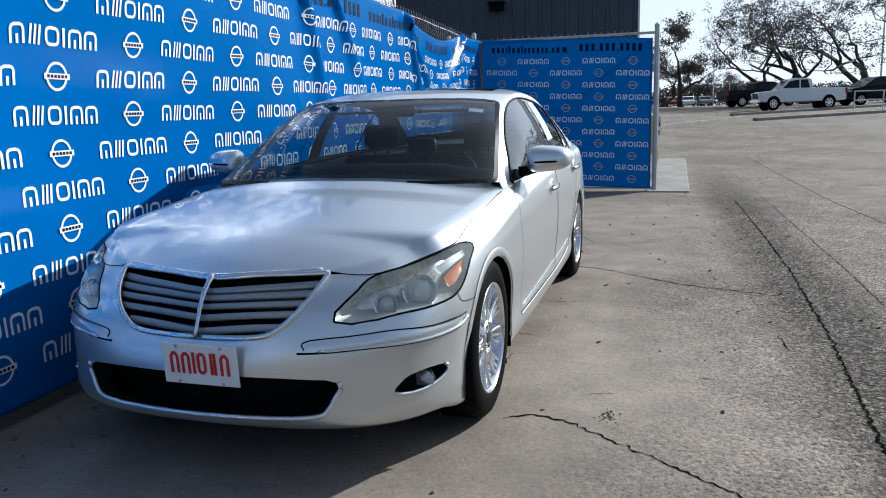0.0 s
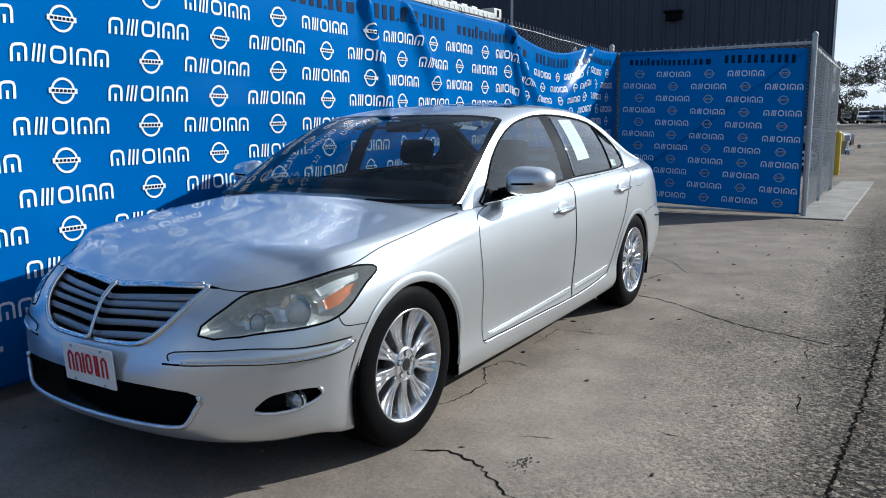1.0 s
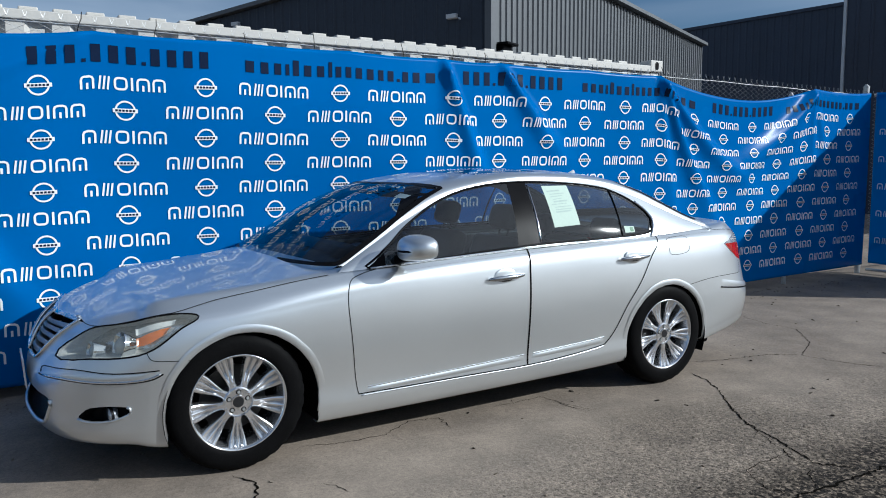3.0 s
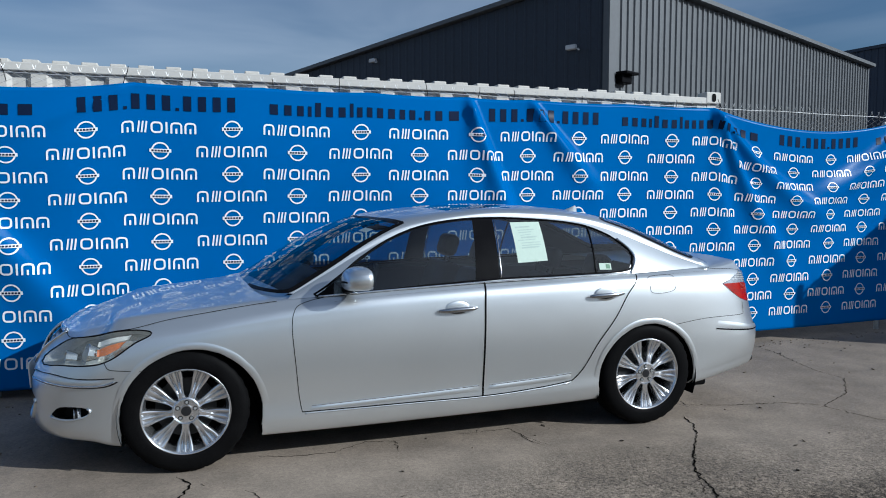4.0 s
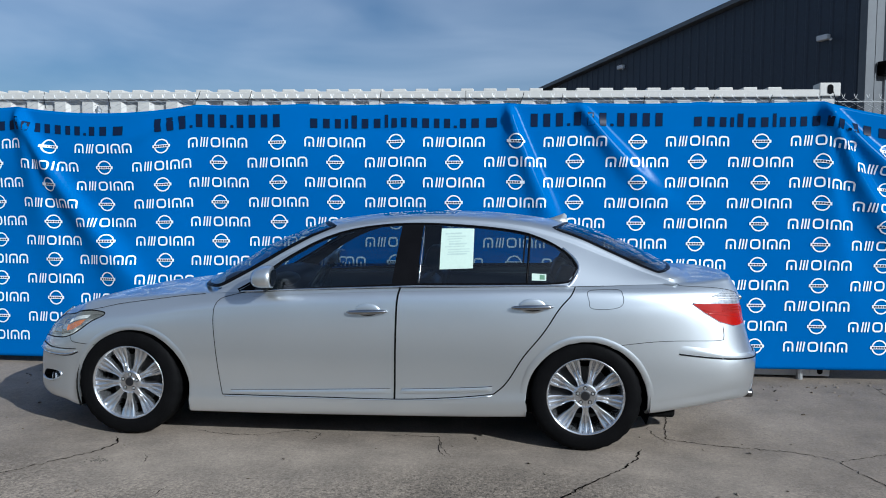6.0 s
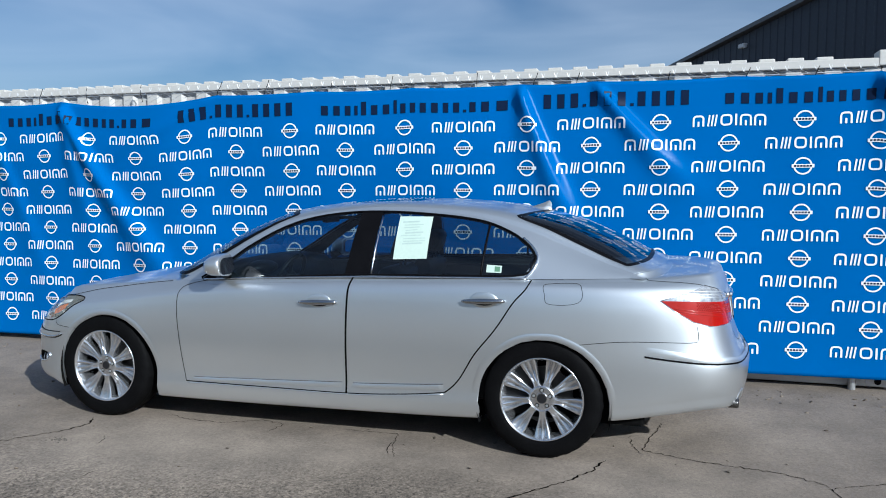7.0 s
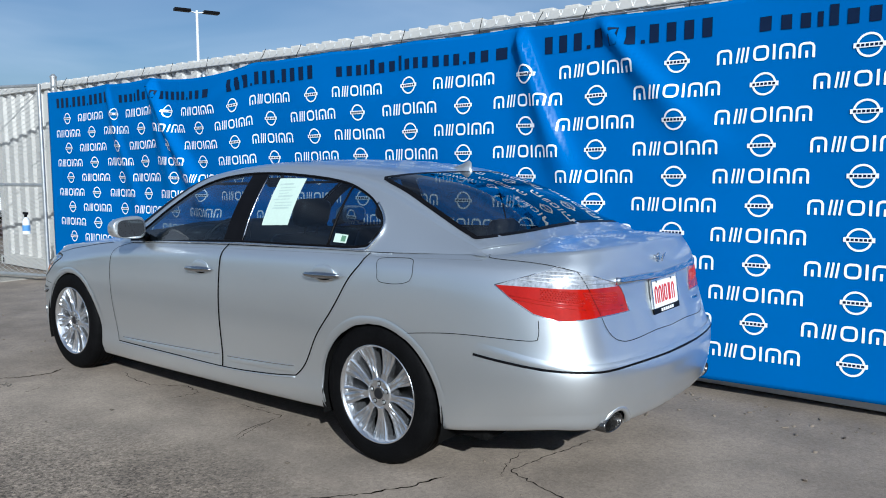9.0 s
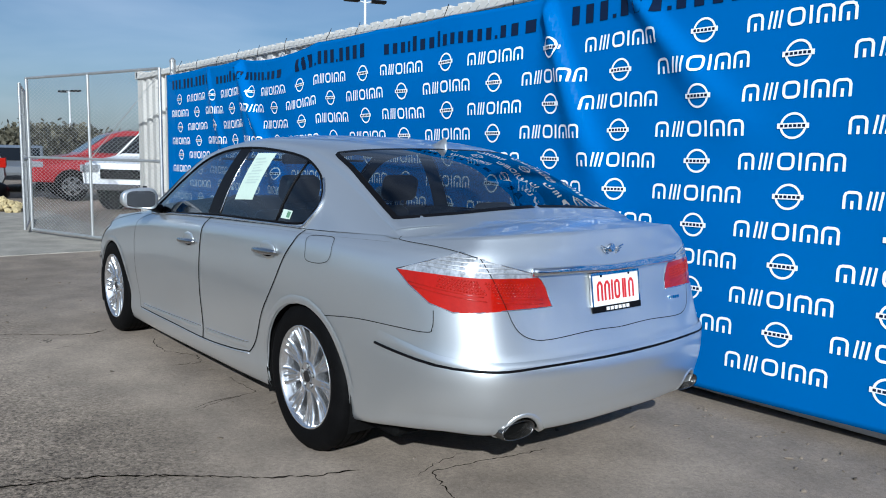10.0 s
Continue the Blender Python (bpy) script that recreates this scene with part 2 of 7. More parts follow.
# ---- ground ----
def ground_z(x, y):
    """Flat round the car, rising gently along the drive."""
    return 0.024 * max(0.0, min(x, 69) - 13) * smoothstep(13, 30, x) + 0.004 * max(0.0, -x - 12) * smoothstep(12, 30, -x)


def build_ground():
    bm = bmesh.new()
    steps = [-900, -400, -200, -100, -60, -40, -30, -24, -18] + list(range(-14, 60, 2)) + [64, 70, 80, 90, 100, 120, 150, 200, 300, 500, 900]
    vs = [[bm.verts.new((x, y, ground_z(x, y))) for y in steps] for x in steps]
    for i in range(len(steps) - 1):
        for j in range(len(steps) - 1):
            bm.faces.new((vs[i][j], vs[i + 1][j], vs[i + 1][j + 1], vs[i][j + 1]))
    ob = part("ground", bm, M_ASPHALT, smooth=True)
    tagged(ob, "worn grey asphalt lot, cracked and gravelly, patched", "asphalt", kind="structure")
    return ob


ground = build_ground()

# ---- fence with printed banner along the car ----
FENCE = pose(0, 1.06, 0, 0, 0, 2.25)
U0, U1, TOP, LOW = -4.36, 9.42, 2.422, 0.10
TIES = [-4.34, -2.95, -2.05, -0.35, 0.6, 1.5, 2.42, 3.02, 4.1, 5.12, 7.98, 9.36]
SAGS = {-2.95: 0.02, -2.05: 0.07, 5.12: 0.20, 7.98: 0.03}


def top_edge(u):
    for a, b in zip(TIES, TIES[1:]):
        if a <= u <= b:
            s = (u - a) / (b - a)
            return TOP + 0.012 * (u - 2) / 6 - 4 * s * (1 - s) * SAGS.get(a, 0.012)
    return TOP


# start u, drop direction, length, depth, width
FOLDS = [
    (2.42, (0.42, -1.0), 1.15, 0.080, 0.060), (2.42, (0.16, -1.0), 0.8, 0.02, 0.05), (3.02, (0.72, -0.75), 0.95, 0.062, 0.055),
    (5.12, (0.60, -1.0), 1.7, 0.075, 0.070), (5.12, (1.15, -0.85), 1.6, 0.07, 0.07), (5.12, (0.18, -1.0), 1.5, 0.03, 0.07),
    (7.98, (-0.75, -1.0), 0.9, 0.06, 0.09), (7.98, (-1.5, -0.95), 1.7, 0.07, 0.10), (7.98, (0.45, -1.0), 1.3, 0.03, 0.07), (7.98, (0.05, -1.0), 1.1, 0.03, 0.06),
    (-2.05, (0.62, -0.95), 2.0, 0.085, 0.085), (-2.05, (0.25, -1.0), 1.6, 0.035, 0.08), (-2.95, (0.35, -1.0), 1.7, 0.03, 0.07), (-0.35, (-0.9, -0.32), 1.2, 0.022, 0.06),
]


BOW = [(-4.4, 0.145), (-3.2, 0.118), (-2.3, 0.085), (-1.6, 0.052), (-0.8, 0.018), (0.2, 0.0), (6.0, 0.0), (9.45, 0.055)]


def bow(u):
    """How far the fence line bends away from the car."""
    return float(np.interp(u, [p[0] for p in BOW], [p[1] for p in BOW]))


def banner_depth(u, z):
    """How far the vinyl stands out of its plane; negative is towards the car."""
    lean = (1 - smoothstep(0.9, 2.2, u)) * smoothstep(-4.3, -2.6, u)
    d = bow(u) + lean * (0.048 - 0.07 * smoothstep(1.2, 2.15, z)) + banner_folds(u, z)
    return d


def banner_folds(u, z):
    """Waves and folds drawn from the ties."""
    d = 0.010 * math.sin(u * 1.9 + 0.6) * math.sin(z * 1.1 + 0.3) + 0.006 * math.sin(u * 4.3 + z * 1.3)
    d += 0.004 * noise.noise(Vector((u * 2.2, z * 1.4, 3.1)))
    for u0, (du, dz), length, amp, width in FOLDS:
        ln = math.hypot(du, dz)
        du, dz = du / ln, dz / ln
        px, pz = u - u0, z - TOP
        along = px * du + pz * dz
        if along <= -0.05 or along > length * 1.6:
            continue
        bend = 0.10 * math.sin(along * 1.8) * (1 if du > 0 else -1)
        across = px * dz - pz * du - bend * 0.35
        w = width * (0.35 + 1.1 * along / length)
        fade = smoothstep(-0.02, 0.12, along) * (1 - smoothstep(length * 0.55, length * 1.55, along))
        d += -amp * fade * (math.exp(-(across / (2.0 * w if across > 0 else 1.05 * w)) ** 2) - 0.10 * math.exp(-((across - 1.9 * w) / w) ** 2))
    return d * smoothstep(-0.1, 0.5, z + 0.2)


def banner_point(u, z, proud=0.0):
    """A place on the sheet: z is the height on the flat sheet, drawn down where the edge sags."""
    sag = (TOP - top_edge(u)) * smoothstep(0.9, TOP, z)
    return Vector((u, banner_depth(u, z) - proud, z - sag + 0.006 * (u - 4)))


def end_point(u, z, proud=0.0):
    d = 0.008 * math.sin(u * 3.1) * math.sin(z * 1.4 + 1) + 0.010 * math.exp(-((u - 1.25 + 0.25 * (z - 1.2)) / 0.07) ** 2) + 0.008 * math.exp(-((u - 1.75 - 0.12 * (z - 1.0)) / 0.06) ** 2)
    return Vector((u, d - proud, z - 0.043 * (u - 1.4) - 0.012 * math.sin(u * 2.2) * smoothstep(1.5, 2.4, z)))


def stroke(bm, surf, cx, cz, pts, w, proud=0.004, closed=False):
    """A printed band along a line of points, laid on the sheet."""
    pts = [Vector((p[0] + cx, p[1] + cz)) for p in pts]
    fine = []
    n = len(pts)
    for i in range(n if closed else n - 1):
        a, b = pts[i], pts[(i + 1) % n]
        k = max(1, int((b - a).length / 0.03))
        fine += [a.lerp(b, j / k) for j in range(k)]
    if not closed:
        fine.append(pts[-1])
    m = len(fine)
    left, right = [], []
    for i, p in enumerate(fine):
        a = fine[(i - 1) % m] if closed or i > 0 else p
        b = fine[(i + 1) % m] if closed or i < m - 1 else p
        d = (b - a).normalized()
        nrm = Vector((-d.y, d.x)) * w / 2
        left.append(bm.verts.new(surf(p.x + nrm.x, p.y + nrm.y, proud)))
        right.append(bm.verts.new(surf(p.x - nrm.x, p.y - nrm.y, proud)))
    for i in range(m if closed else m - 1):
        j = (i + 1) % m
        bm.faces.new((left[i], right[i], right[j], left[j]))


def bar(bm, surf, x0, x1, z0, z1, proud=0.004):
    n = max(1, int((x1 - x0) / 0.04))
    grid(bm, n, 2, lambda a, b: surf(x0 + (x1 - x0) * a, z0 + (z1 - z0) * b, proud))


def rounded(w, h, r, n=3):
    pts = []
    for sx, sz, a0 in ((1, 1, 0), (-1, 1, 90), (-1, -1, 180), (1, -1, 270)):
        for k in range(n + 1):
            a = radians(a0 + 90 * k / n)
            pts.append((sx * (w / 2 - r) + r * math.cos(a), sz * (h / 2 - r) + r * math.sin(a)))
    return pts


def wordmark(surf, cx, cz, w=0.565, h=0.088):
    """Six plain printed shapes in a row, standing for a trade name."""
    bm = bmesh.new()
    t = 0.0145
    cell = w / 5.45
    x = -w / 2
    for kind, wide in (("arch", 1), ("hook", 1), ("frame", 1), ("post", 0.38), ("arch", 1), ("arch", 1)):
        cw = cell * wide
        gw = cw - 0.016
        mx = cx + x + cw / 2
        a, b = gw / 2 - t / 2, h / 2 - t / 2
        if kind == "frame":
            stroke(bm, surf, mx, cz, rounded(gw - t, h - t, 0.022), t, closed=True)
        elif kind == "arch":
            stroke(bm, surf, mx, cz, [(-a, -b - t / 2), (-a, b - 0.02), (-a + 0.006, b - 0.006), (-a + 0.02, b), (a - 0.02, b), (a - 0.006, b - 0.006), (a, b - 0.02), (a, -b - t / 2)], t)
            stroke(bm, surf, mx, cz, [(0, -b - t / 2), (0, -0.004)], t)
        elif kind == "hook":
            for q in (-0.72, 0.0, 0.72):
                stroke(bm, surf, mx, cz, [(q * a - 0.006, -b - t / 2), (q * a + 0.006, b + t / 2)], t * 0.85)
        else:
            stroke(bm, surf, mx, cz, [(0, -b - t / 2), (0, b + t / 2)], t)
        x += cw
    return bm


def badge(surf, cx, cz, r=0.071):
    """A printed ring with a bar across it."""
    bm = bmesh.new()
    ring = [(r * 0.86 * math.cos(2 * math.pi * k / 24), r * 0.86 * math.sin(2 * math.pi * k / 24)) for k in range(24)]
    stroke(bm, surf, cx, cz, ring, r * 0.17, closed=True)
    bar(bm, surf, cx - r * 1.12, cx + r * 1.12, cz - r * 0.19, cz + r * 0.19, 0.006)
    bm.faces.ensure_lookup_table()
    n0 = len(bm.faces)
    for k in range(6):
        x = cx + r * (-0.9 + 0.31 * k)
        bar(bm, surf, x, x + r * 0.22, cz - r * 0.10, cz + r * 0.10, 0.008)
    for i, f in enumerate(bm.faces):
        f.material_index = 1 if i >= n0 else 0
    return bm


WEB = (0.11, 0.10, 0.09, 0.05, 0.08, 0.10, 0.10, 0.05, 0.08, 0.08, 0.09, 0.10, 0.08, 0.09, 0.04, 0.09, 0.11, 0.16)
CALL = (0.10, 0.10, 0.10, 0.04, 0.10, 0.10, 0.10, 0.04, 0.10, 0.10, 0.10, 0.10)


def bars_line(surf, u0, length, widths, z0, tall, dots, parent):
    """A line of writing as plain upright bars, one for each sign."""
    k = length / sum(widths)
    u = u0
    for i, w in enumerate(widths):
        ww = w * k
        hgt = 0.2 * tall if i in dots else tall * (0.72 if len(widths) > 14 and i not in (4, 7) else 1.0)
        bm = bmesh.new()
        bar(bm, surf, u + ww * 0.20, u + ww * (0.80 if i in dots else 0.74), z0, z0 + hgt)
        part("printed_bar", bm, M_PRINT_DARK, parent, smooth=True)
        u += ww


def banner(name, m, u0, u1, surf, rows, first_word, first_badge, pitch, top_row, row_step, word_w, texts, label):
    top = thing(name, m, label, "banner")
    bm = bmesh.new()
    nu, nv = int((u1 - u0) / 0.028), 84
    grid(bm, nu, nv, lambda a, b: surf(u0 + (u1 - u0) * a, LOW + (TOP - LOW) * b))
    # hem with a back sheet, so that the vinyl has a thickness
    sheet = part("vinyl_sheet", bm, M_BANNER, top, smooth=True)
    sol = sheet.modifiers.new("thickness", "SOLIDIFY")
    sol.thickness, sol.offset = 0.002, -1.0
    for r in range(rows):
        z = top_row - row_step * r
        a, b = (first_word, first_badge) if r % 2 == 0 else (first_badge, first_word)
        k = math.floor((u0 - a) / pitch) - 1
        while a + pitch * k < u1 + 0.4:
            c = a + pitch * k
            if c - word_w / 2 > u0 + 0.02 and c + word_w / 2 < u1 - 0.02:
                part("wordmark", wordmark(surf, c, z, word_w, word_w * 0.156), M_PRINT, top, smooth=True)
            c = b + pitch * k
            if c - 0.085 > u0 and c + 0.085 < u1:
                # end banner's badges take the print colour that has the shade in it
                part("badge_print", badge(surf, c, z, word_w * 0.126), [M_PRINT_SHADED if surf is not banner_point else M_PRINT, M_PRINT_DARK], top, smooth=True)
            k += 1
    for kind, a, length in texts:
        if a > u0 - 0.01 and a + length < u1 + 0.01:
            w = WEB if kind == "web" else CALL
            bars_line(surf, a, length, w, 2.215 if kind == "web" else 2.225, 0.115, (14,) if kind == "web" else (3, 7), top)
    return top


texts = []
for k in range(-2, 4):
    texts += [("web", 0.65 + 3.36 * k, 1.72), ("call", 2.60 + 3.36 * k, 1.19)]
main_banner = banner("printed_banner", FENCE, U0 + 0.03, U1 - 0.06, banner_point, 11, 0.895, 1.435, 1.058, 2.092, 0.179, 0.565, texts,
                     "long wrinkled blue vinyl banner with white print on chain-link fence")
END = pose(9.43, 1.50, 0, 0, 0, -90)
end_banner = banner("printed_banner", END, 0.05, 2.76, end_point, 11, 0.90, 1.425, 1.045, 2.08, 0.184, 0.53, [("web", 0.20, 1.27), ("call", 1.62, 1.0)],
                    "short shaded blue vinyl banner with white print on fence")


def chain_link(length, z0, z1, mesh=0.052, r=0.0026, barbs=True, bend=None):
    """Woven wire: interlocked zigzag wires with knuckled ends above."""
    bm = bmesh.new()
    n = int(length / mesh)
    rows = int((z1 - z0) / (mesh / 2))
    offs = [Vector((r, 0, 0)), Vector((-0.5 * r, 0.87 * r, 0)), Vector((-0.5 * r, -0.87 * r, 0))]
    verts, faces = [], []
    for i in range(n):
        base = len(verts)
        cnt = 0
        for j in range(rows + 1):
            x = (i + (0.5 if (j + i % 2) % 2 else -0.5) * 1.04 + 0.5) * mesh
            z = z0 + j * mesh / 2
            y = 0.004 * (1 if j % 2 else -1)
            for o in offs:
                verts.append((x + o.x, y + o.y, z))
            cnt += 1
        if barbs:
            for o in offs:
                verts.append((x + o.x * 0.7 + 0.012 * (1 if i % 2 else -1), o.y * 0.7, z1 + 0.035))
            cnt += 1
        for j in range(cnt - 1):
            for k in range(3):
                a, b = base + 3 * j + k, base + 3 * j + (k + 1) % 3
                faces.append((a, b, b + 3, a + 3))
    if bend:
        verts = [(x, y + bend(x), z) for x, y, z in verts]
    me = bpy.data.meshes.new("chain_link")
    me.from_pydata(verts, [], faces)
    me.materials.append(M_WIRE)
    return me


def post(parent, x, y, h, r=0.036, cap=True, z0=0.0):
    bm = bmesh.new()
    tube(bm, (x, y, z0 - 0.05), (x, y, h), r, n=14)
    if cap:
        tube(bm, (x, y, h), (x, y, h + 0.02), r * 1.12, n=14)
        tube(bm, (x, y, h + 0.02), (x, y, h + 0.05), r * 1.0, r * 0.35, n=14)
    return part("post", bm, M_GALV, parent, smooth=False)


def rail(parent, a, b, r=0.021, name="rail"):
    bm = bmesh.new()
    tube(bm, a, b, r, n=10)
    return part(name, bm, M_GALV, parent)


def fence(name, m, length, height, posts, label, rails=(1.0,), bend=lambda x: 0.0):
    top = thing(name, m, label, "fence")
    link = new("chain_link", chain_link(length, 0.13, height, bend=bend))
    link.parent = top
    tagged(link, kind="stuff")
    for x in posts:
        inner = 0.01 < x < length - 0.01
        post(top, x, 0.035 + bend(x), height + (-0.12 if inner else 0.08), 0.028 if inner else 0.038)
    if not rails:
        hose_bm = bmesh.new()
        hose(hose_bm, [(length * k / 40, -0.006 + bend(length * k / 40), height - 0.03 + 0.004 * math.sin(k * 1.7)) for k in range(41)], 0.0035, 6)
        part("tension_wire", hose_bm, M_WIRE, top)
    for f in rails:
        rail(top, (0, 0.02, height * f - 0.02), (length, 0.02, height * f - 0.02))
    # tie wires
    k = 0.3
    while k < length:
        bm = bmesh.new()
        s = random.uniform(-0.03, 0.03)
        o = bend(k)
        hose(bm, [(k, o - 0.012, height - 0.10), (k + s, o - 0.018, height - 0.03), (k + s * 2, o, height + 0.015), (k + s * 2.4, o + 0.02, height + random.uniform(0.02, 0.07))], 0.003, 5)
        part("tie_wire", bm, M_BLACK, top)
        k += random.uniform(0.35, 0.8)
    return top


long_fence = fence("chain_link_fence", FENCE @ pose(U0, 0.03, 0), U1 - U0, 2.47, [0.0, 3.0, 6.2, 9.4, 12.0, U1 - U0], "tall galvanised chain-link fence behind the blue banner", rails=(), bend=lambda x: bow(x + U0) + 0.03 + 0.06 * smoothstep(-4.2, -3.0, x + U0) * (1 - smoothstep(1.2, 2.4, x + U0)))
end_fence = fence("chain_link_fence", END @ pose(0, 0.03, 0), 2.82, 2.47, [2.82], "short galvanised chain-link fence closing the bay end", rails=(1.0, 0.03))
side_fence = fence("chain_link_fence", pose(9.44, -1.33, 0, 0, 0, 1.0), 5.2, 2.42, [2.6, 5.2], "galvanised chain-link fence running beside the drive")

# ---- container behind the fence ----
CONT = pose(-6.88, 1.42, 0.015)


def container():
    top = thing("shipping_container", CONT, "off-white corrugated steel shipping container behind the fence", "container")
    L, W, H = 12.19, 2.44, 2.60
    bm = bmesh.new()
    xs, pitch = [], 0.28
    x = 0.17
    while x < L - 0.17:
        xs += [(x, 0.0), (x + 0.11, 0.0), (x + 0.145, 0.036), (x + 0.245, 0.036)]
        x += pitch
    for side in (0.03, W - 0.03):
        s = 1 if side < 1 else -1
        pv = None
        for px, py in xs:
            a, b = bm.verts.new((px, side + s * py, 0.16)), bm.verts.new((px, side + s * py, H - 0.10))
            if pv:
                bm.faces.new((pv[0], a, b, pv[1]) if s > 0 else (pv[1], b, a, pv[0]))
            pv = (a, b)
    part("side_panel", bm, M_CONTAINER, top)
    for yy in (0.0, W - 0.06):
        for z0, z1, nm in ((0.0, 0.16, "bottom_rail"), (H - 0.12, H - 0.055, "top_rail")):
            bm = bmesh.new()
            box(bm, 0.16, L - 0.16, yy, yy + 0.06, z0, z1, 0.006)
            part(nm, bm, M_CONTAINER, top)
    bm = bmesh.new()
    box(bm, 0.1, L - 0.1, 0.05, W - 0.05, H - 0.075, H - 0.055)
    k = 0.25
    while k < L - 0.4:
        box(bm, k, k + 0.12, 0.03, W - 0.03, H - 0.056, H - 0.028, 0.008)
        k += 0.21
    part("roof", bm, M_CONTAINER, top)
    for xx in (0.05, L - 0.05):
        bm = bmesh.new()
        box(bm, xx - 0.02, xx + 0.02, 0.05, W - 0.05, 0.1, H - 0.1)
        part("end_panel", bm, M_CONTAINER, top)
    for xx in (0.0, L - 0.17):
        for yy in (-0.004, W - 0.156):
            bm = bmesh.new()
            box(bm, xx + 0.03, xx + 0.14, yy + 0.03, yy + 0.14, 0.12, H - 0.12)
            part("corner_post", bm, M_CONTAINER, top)
            for zz in (0.0, H - 0.115):
                bm = bmesh.new()
                box(bm, xx, xx + 0.178, yy, yy + 0.162, zz, zz + 0.118, 0.008)
                c = part("corner_casting", bm, M_CONTAINER, top)
                bm = bmesh.new()
                hole = rounded(0.05, 0.085, 0.024, 4)
                vs = [bm.verts.new((xx + 0.09 + a, yy - 0.003, zz + 0.06 + b)) for a, b in hole]
                bm.faces.new(vs)
                part("hole", bm, M_BLACK, c)
    return top


container()


# ---- buildings ----
def wall_sheet(bm, p0, p1, z0, zt0, zt1, rib=0.3, depth=0.035, flip=False):
    """A ribbed metal wall from p0 to p1 in plan, with a sloping top."""
    p0, p1 = Vector((*p0, 0)), Vector((*p1, 0))
    d = p1 - p0
    L = d.length
    d /= L
    nrm = Vector((d.y, -d.x, 0))
    s, prof = 0.0, []
    while s < L:
        prof += [(s, 0), (s + rib * 0.68, 0), (s + rib * 0.76, depth), (s + rib * 0.92, depth)]
        s += rib
    prof = [(a, b) for a, b in prof if a < L] + [(L, 0)]
    pv = None
    for a, b in prof:
        p = p0 + d * a + nrm * b
        q = (bm.verts.new((p.x, p.y, z0)), bm.verts.new((p.x, p.y, zt0 + (zt1 - zt0) * a / L)))
        if pv:
            bm.faces.new((pv[0], q[0], q[1], pv[1]))
        pv = q


def wall_pack(parent, m, label="black wall lamp"):
    bm = bmesh.new()
    box(bm, -0.22, 0.22, -0.22, 0.0, -0.12, 0.12, 0.03)
    box(bm, -0.28, 0.28, -0.38, -0.05, 0.09, 0.16, 0.02)
    ob = part("wall_lamp", bm, M_BLACK, parent, label)
    ob.matrix_basis = m
    return ob


def shed():
    top = thing("metal_shed", Matrix.Identity(4), "dark navy and grey ribbed metal shed with sloping roof", "building")
    c, e, f = Vector((9.8, 11.3)), Vector((0.9, 0.436)), Vector((-0.436, 0.9))
    right, left = c + e * 19.4, c + f * 26
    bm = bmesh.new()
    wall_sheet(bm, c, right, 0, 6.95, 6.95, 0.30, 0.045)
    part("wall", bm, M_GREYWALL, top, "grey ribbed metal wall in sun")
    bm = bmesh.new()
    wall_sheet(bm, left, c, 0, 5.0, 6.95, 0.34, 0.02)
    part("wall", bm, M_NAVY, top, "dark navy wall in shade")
    far = right + f * 26
    bm = bmesh.new()
    q = [bm.verts.new(v) for v in ((*(c - f * 0.25 - e * 0.2), 6.98), (*(right - f * 0.25), 6.98), (*far, 5.05), (*(left - e * 0.2), 5.05))]
    q2 = [bm.verts.new(v.co + Vector((0, 0, 0.12))) for v in q]
    bm.faces.new(q[::-1]), bm.faces.new(q2)
    for i in range(4):
        j = (i + 1) % 4
        bm.faces.new((q[i], q[j], q2[j], q2[i]))
    part("roof", bm, M_GREYWALL, top)
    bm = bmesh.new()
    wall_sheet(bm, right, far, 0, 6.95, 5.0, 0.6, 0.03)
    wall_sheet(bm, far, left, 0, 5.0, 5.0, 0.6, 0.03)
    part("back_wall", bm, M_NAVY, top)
    bm = bmesh.new()
    box(bm, -0.12, 0.12, -0.12, 0.06, 0, 6.95, m=Matrix.Translation((c.x, c.y, 0)) @ pose(0, 0, 0, 0, 0, 25.8))
    part("corner_trim", bm, M_GREYWALL, top)
    p = c + e * 0.55
    wall_pack(top, pose(p.x, p.y, 4.45, 0, 0, 25.8))
    for s, z in ((8.8, 5.95), (0.9, 5.3)):
        p = c + f * s - e * 0.05
        bm = bmesh.new()
        box(bm, -0.07, 0.07, -0.30, 0.0, -0.06, 0.06, 0.02)
        tube(bm, (0, 0.05, -0.06), (0.18, 0.2, -0.12), 0.025)
        ob = part("security_camera", bm, M_TRIM, top, "small white camera")
        ob.matrix_basis = pose(p.x, p.y, z, 0, 0, -64 - 90)
    return top


shed()


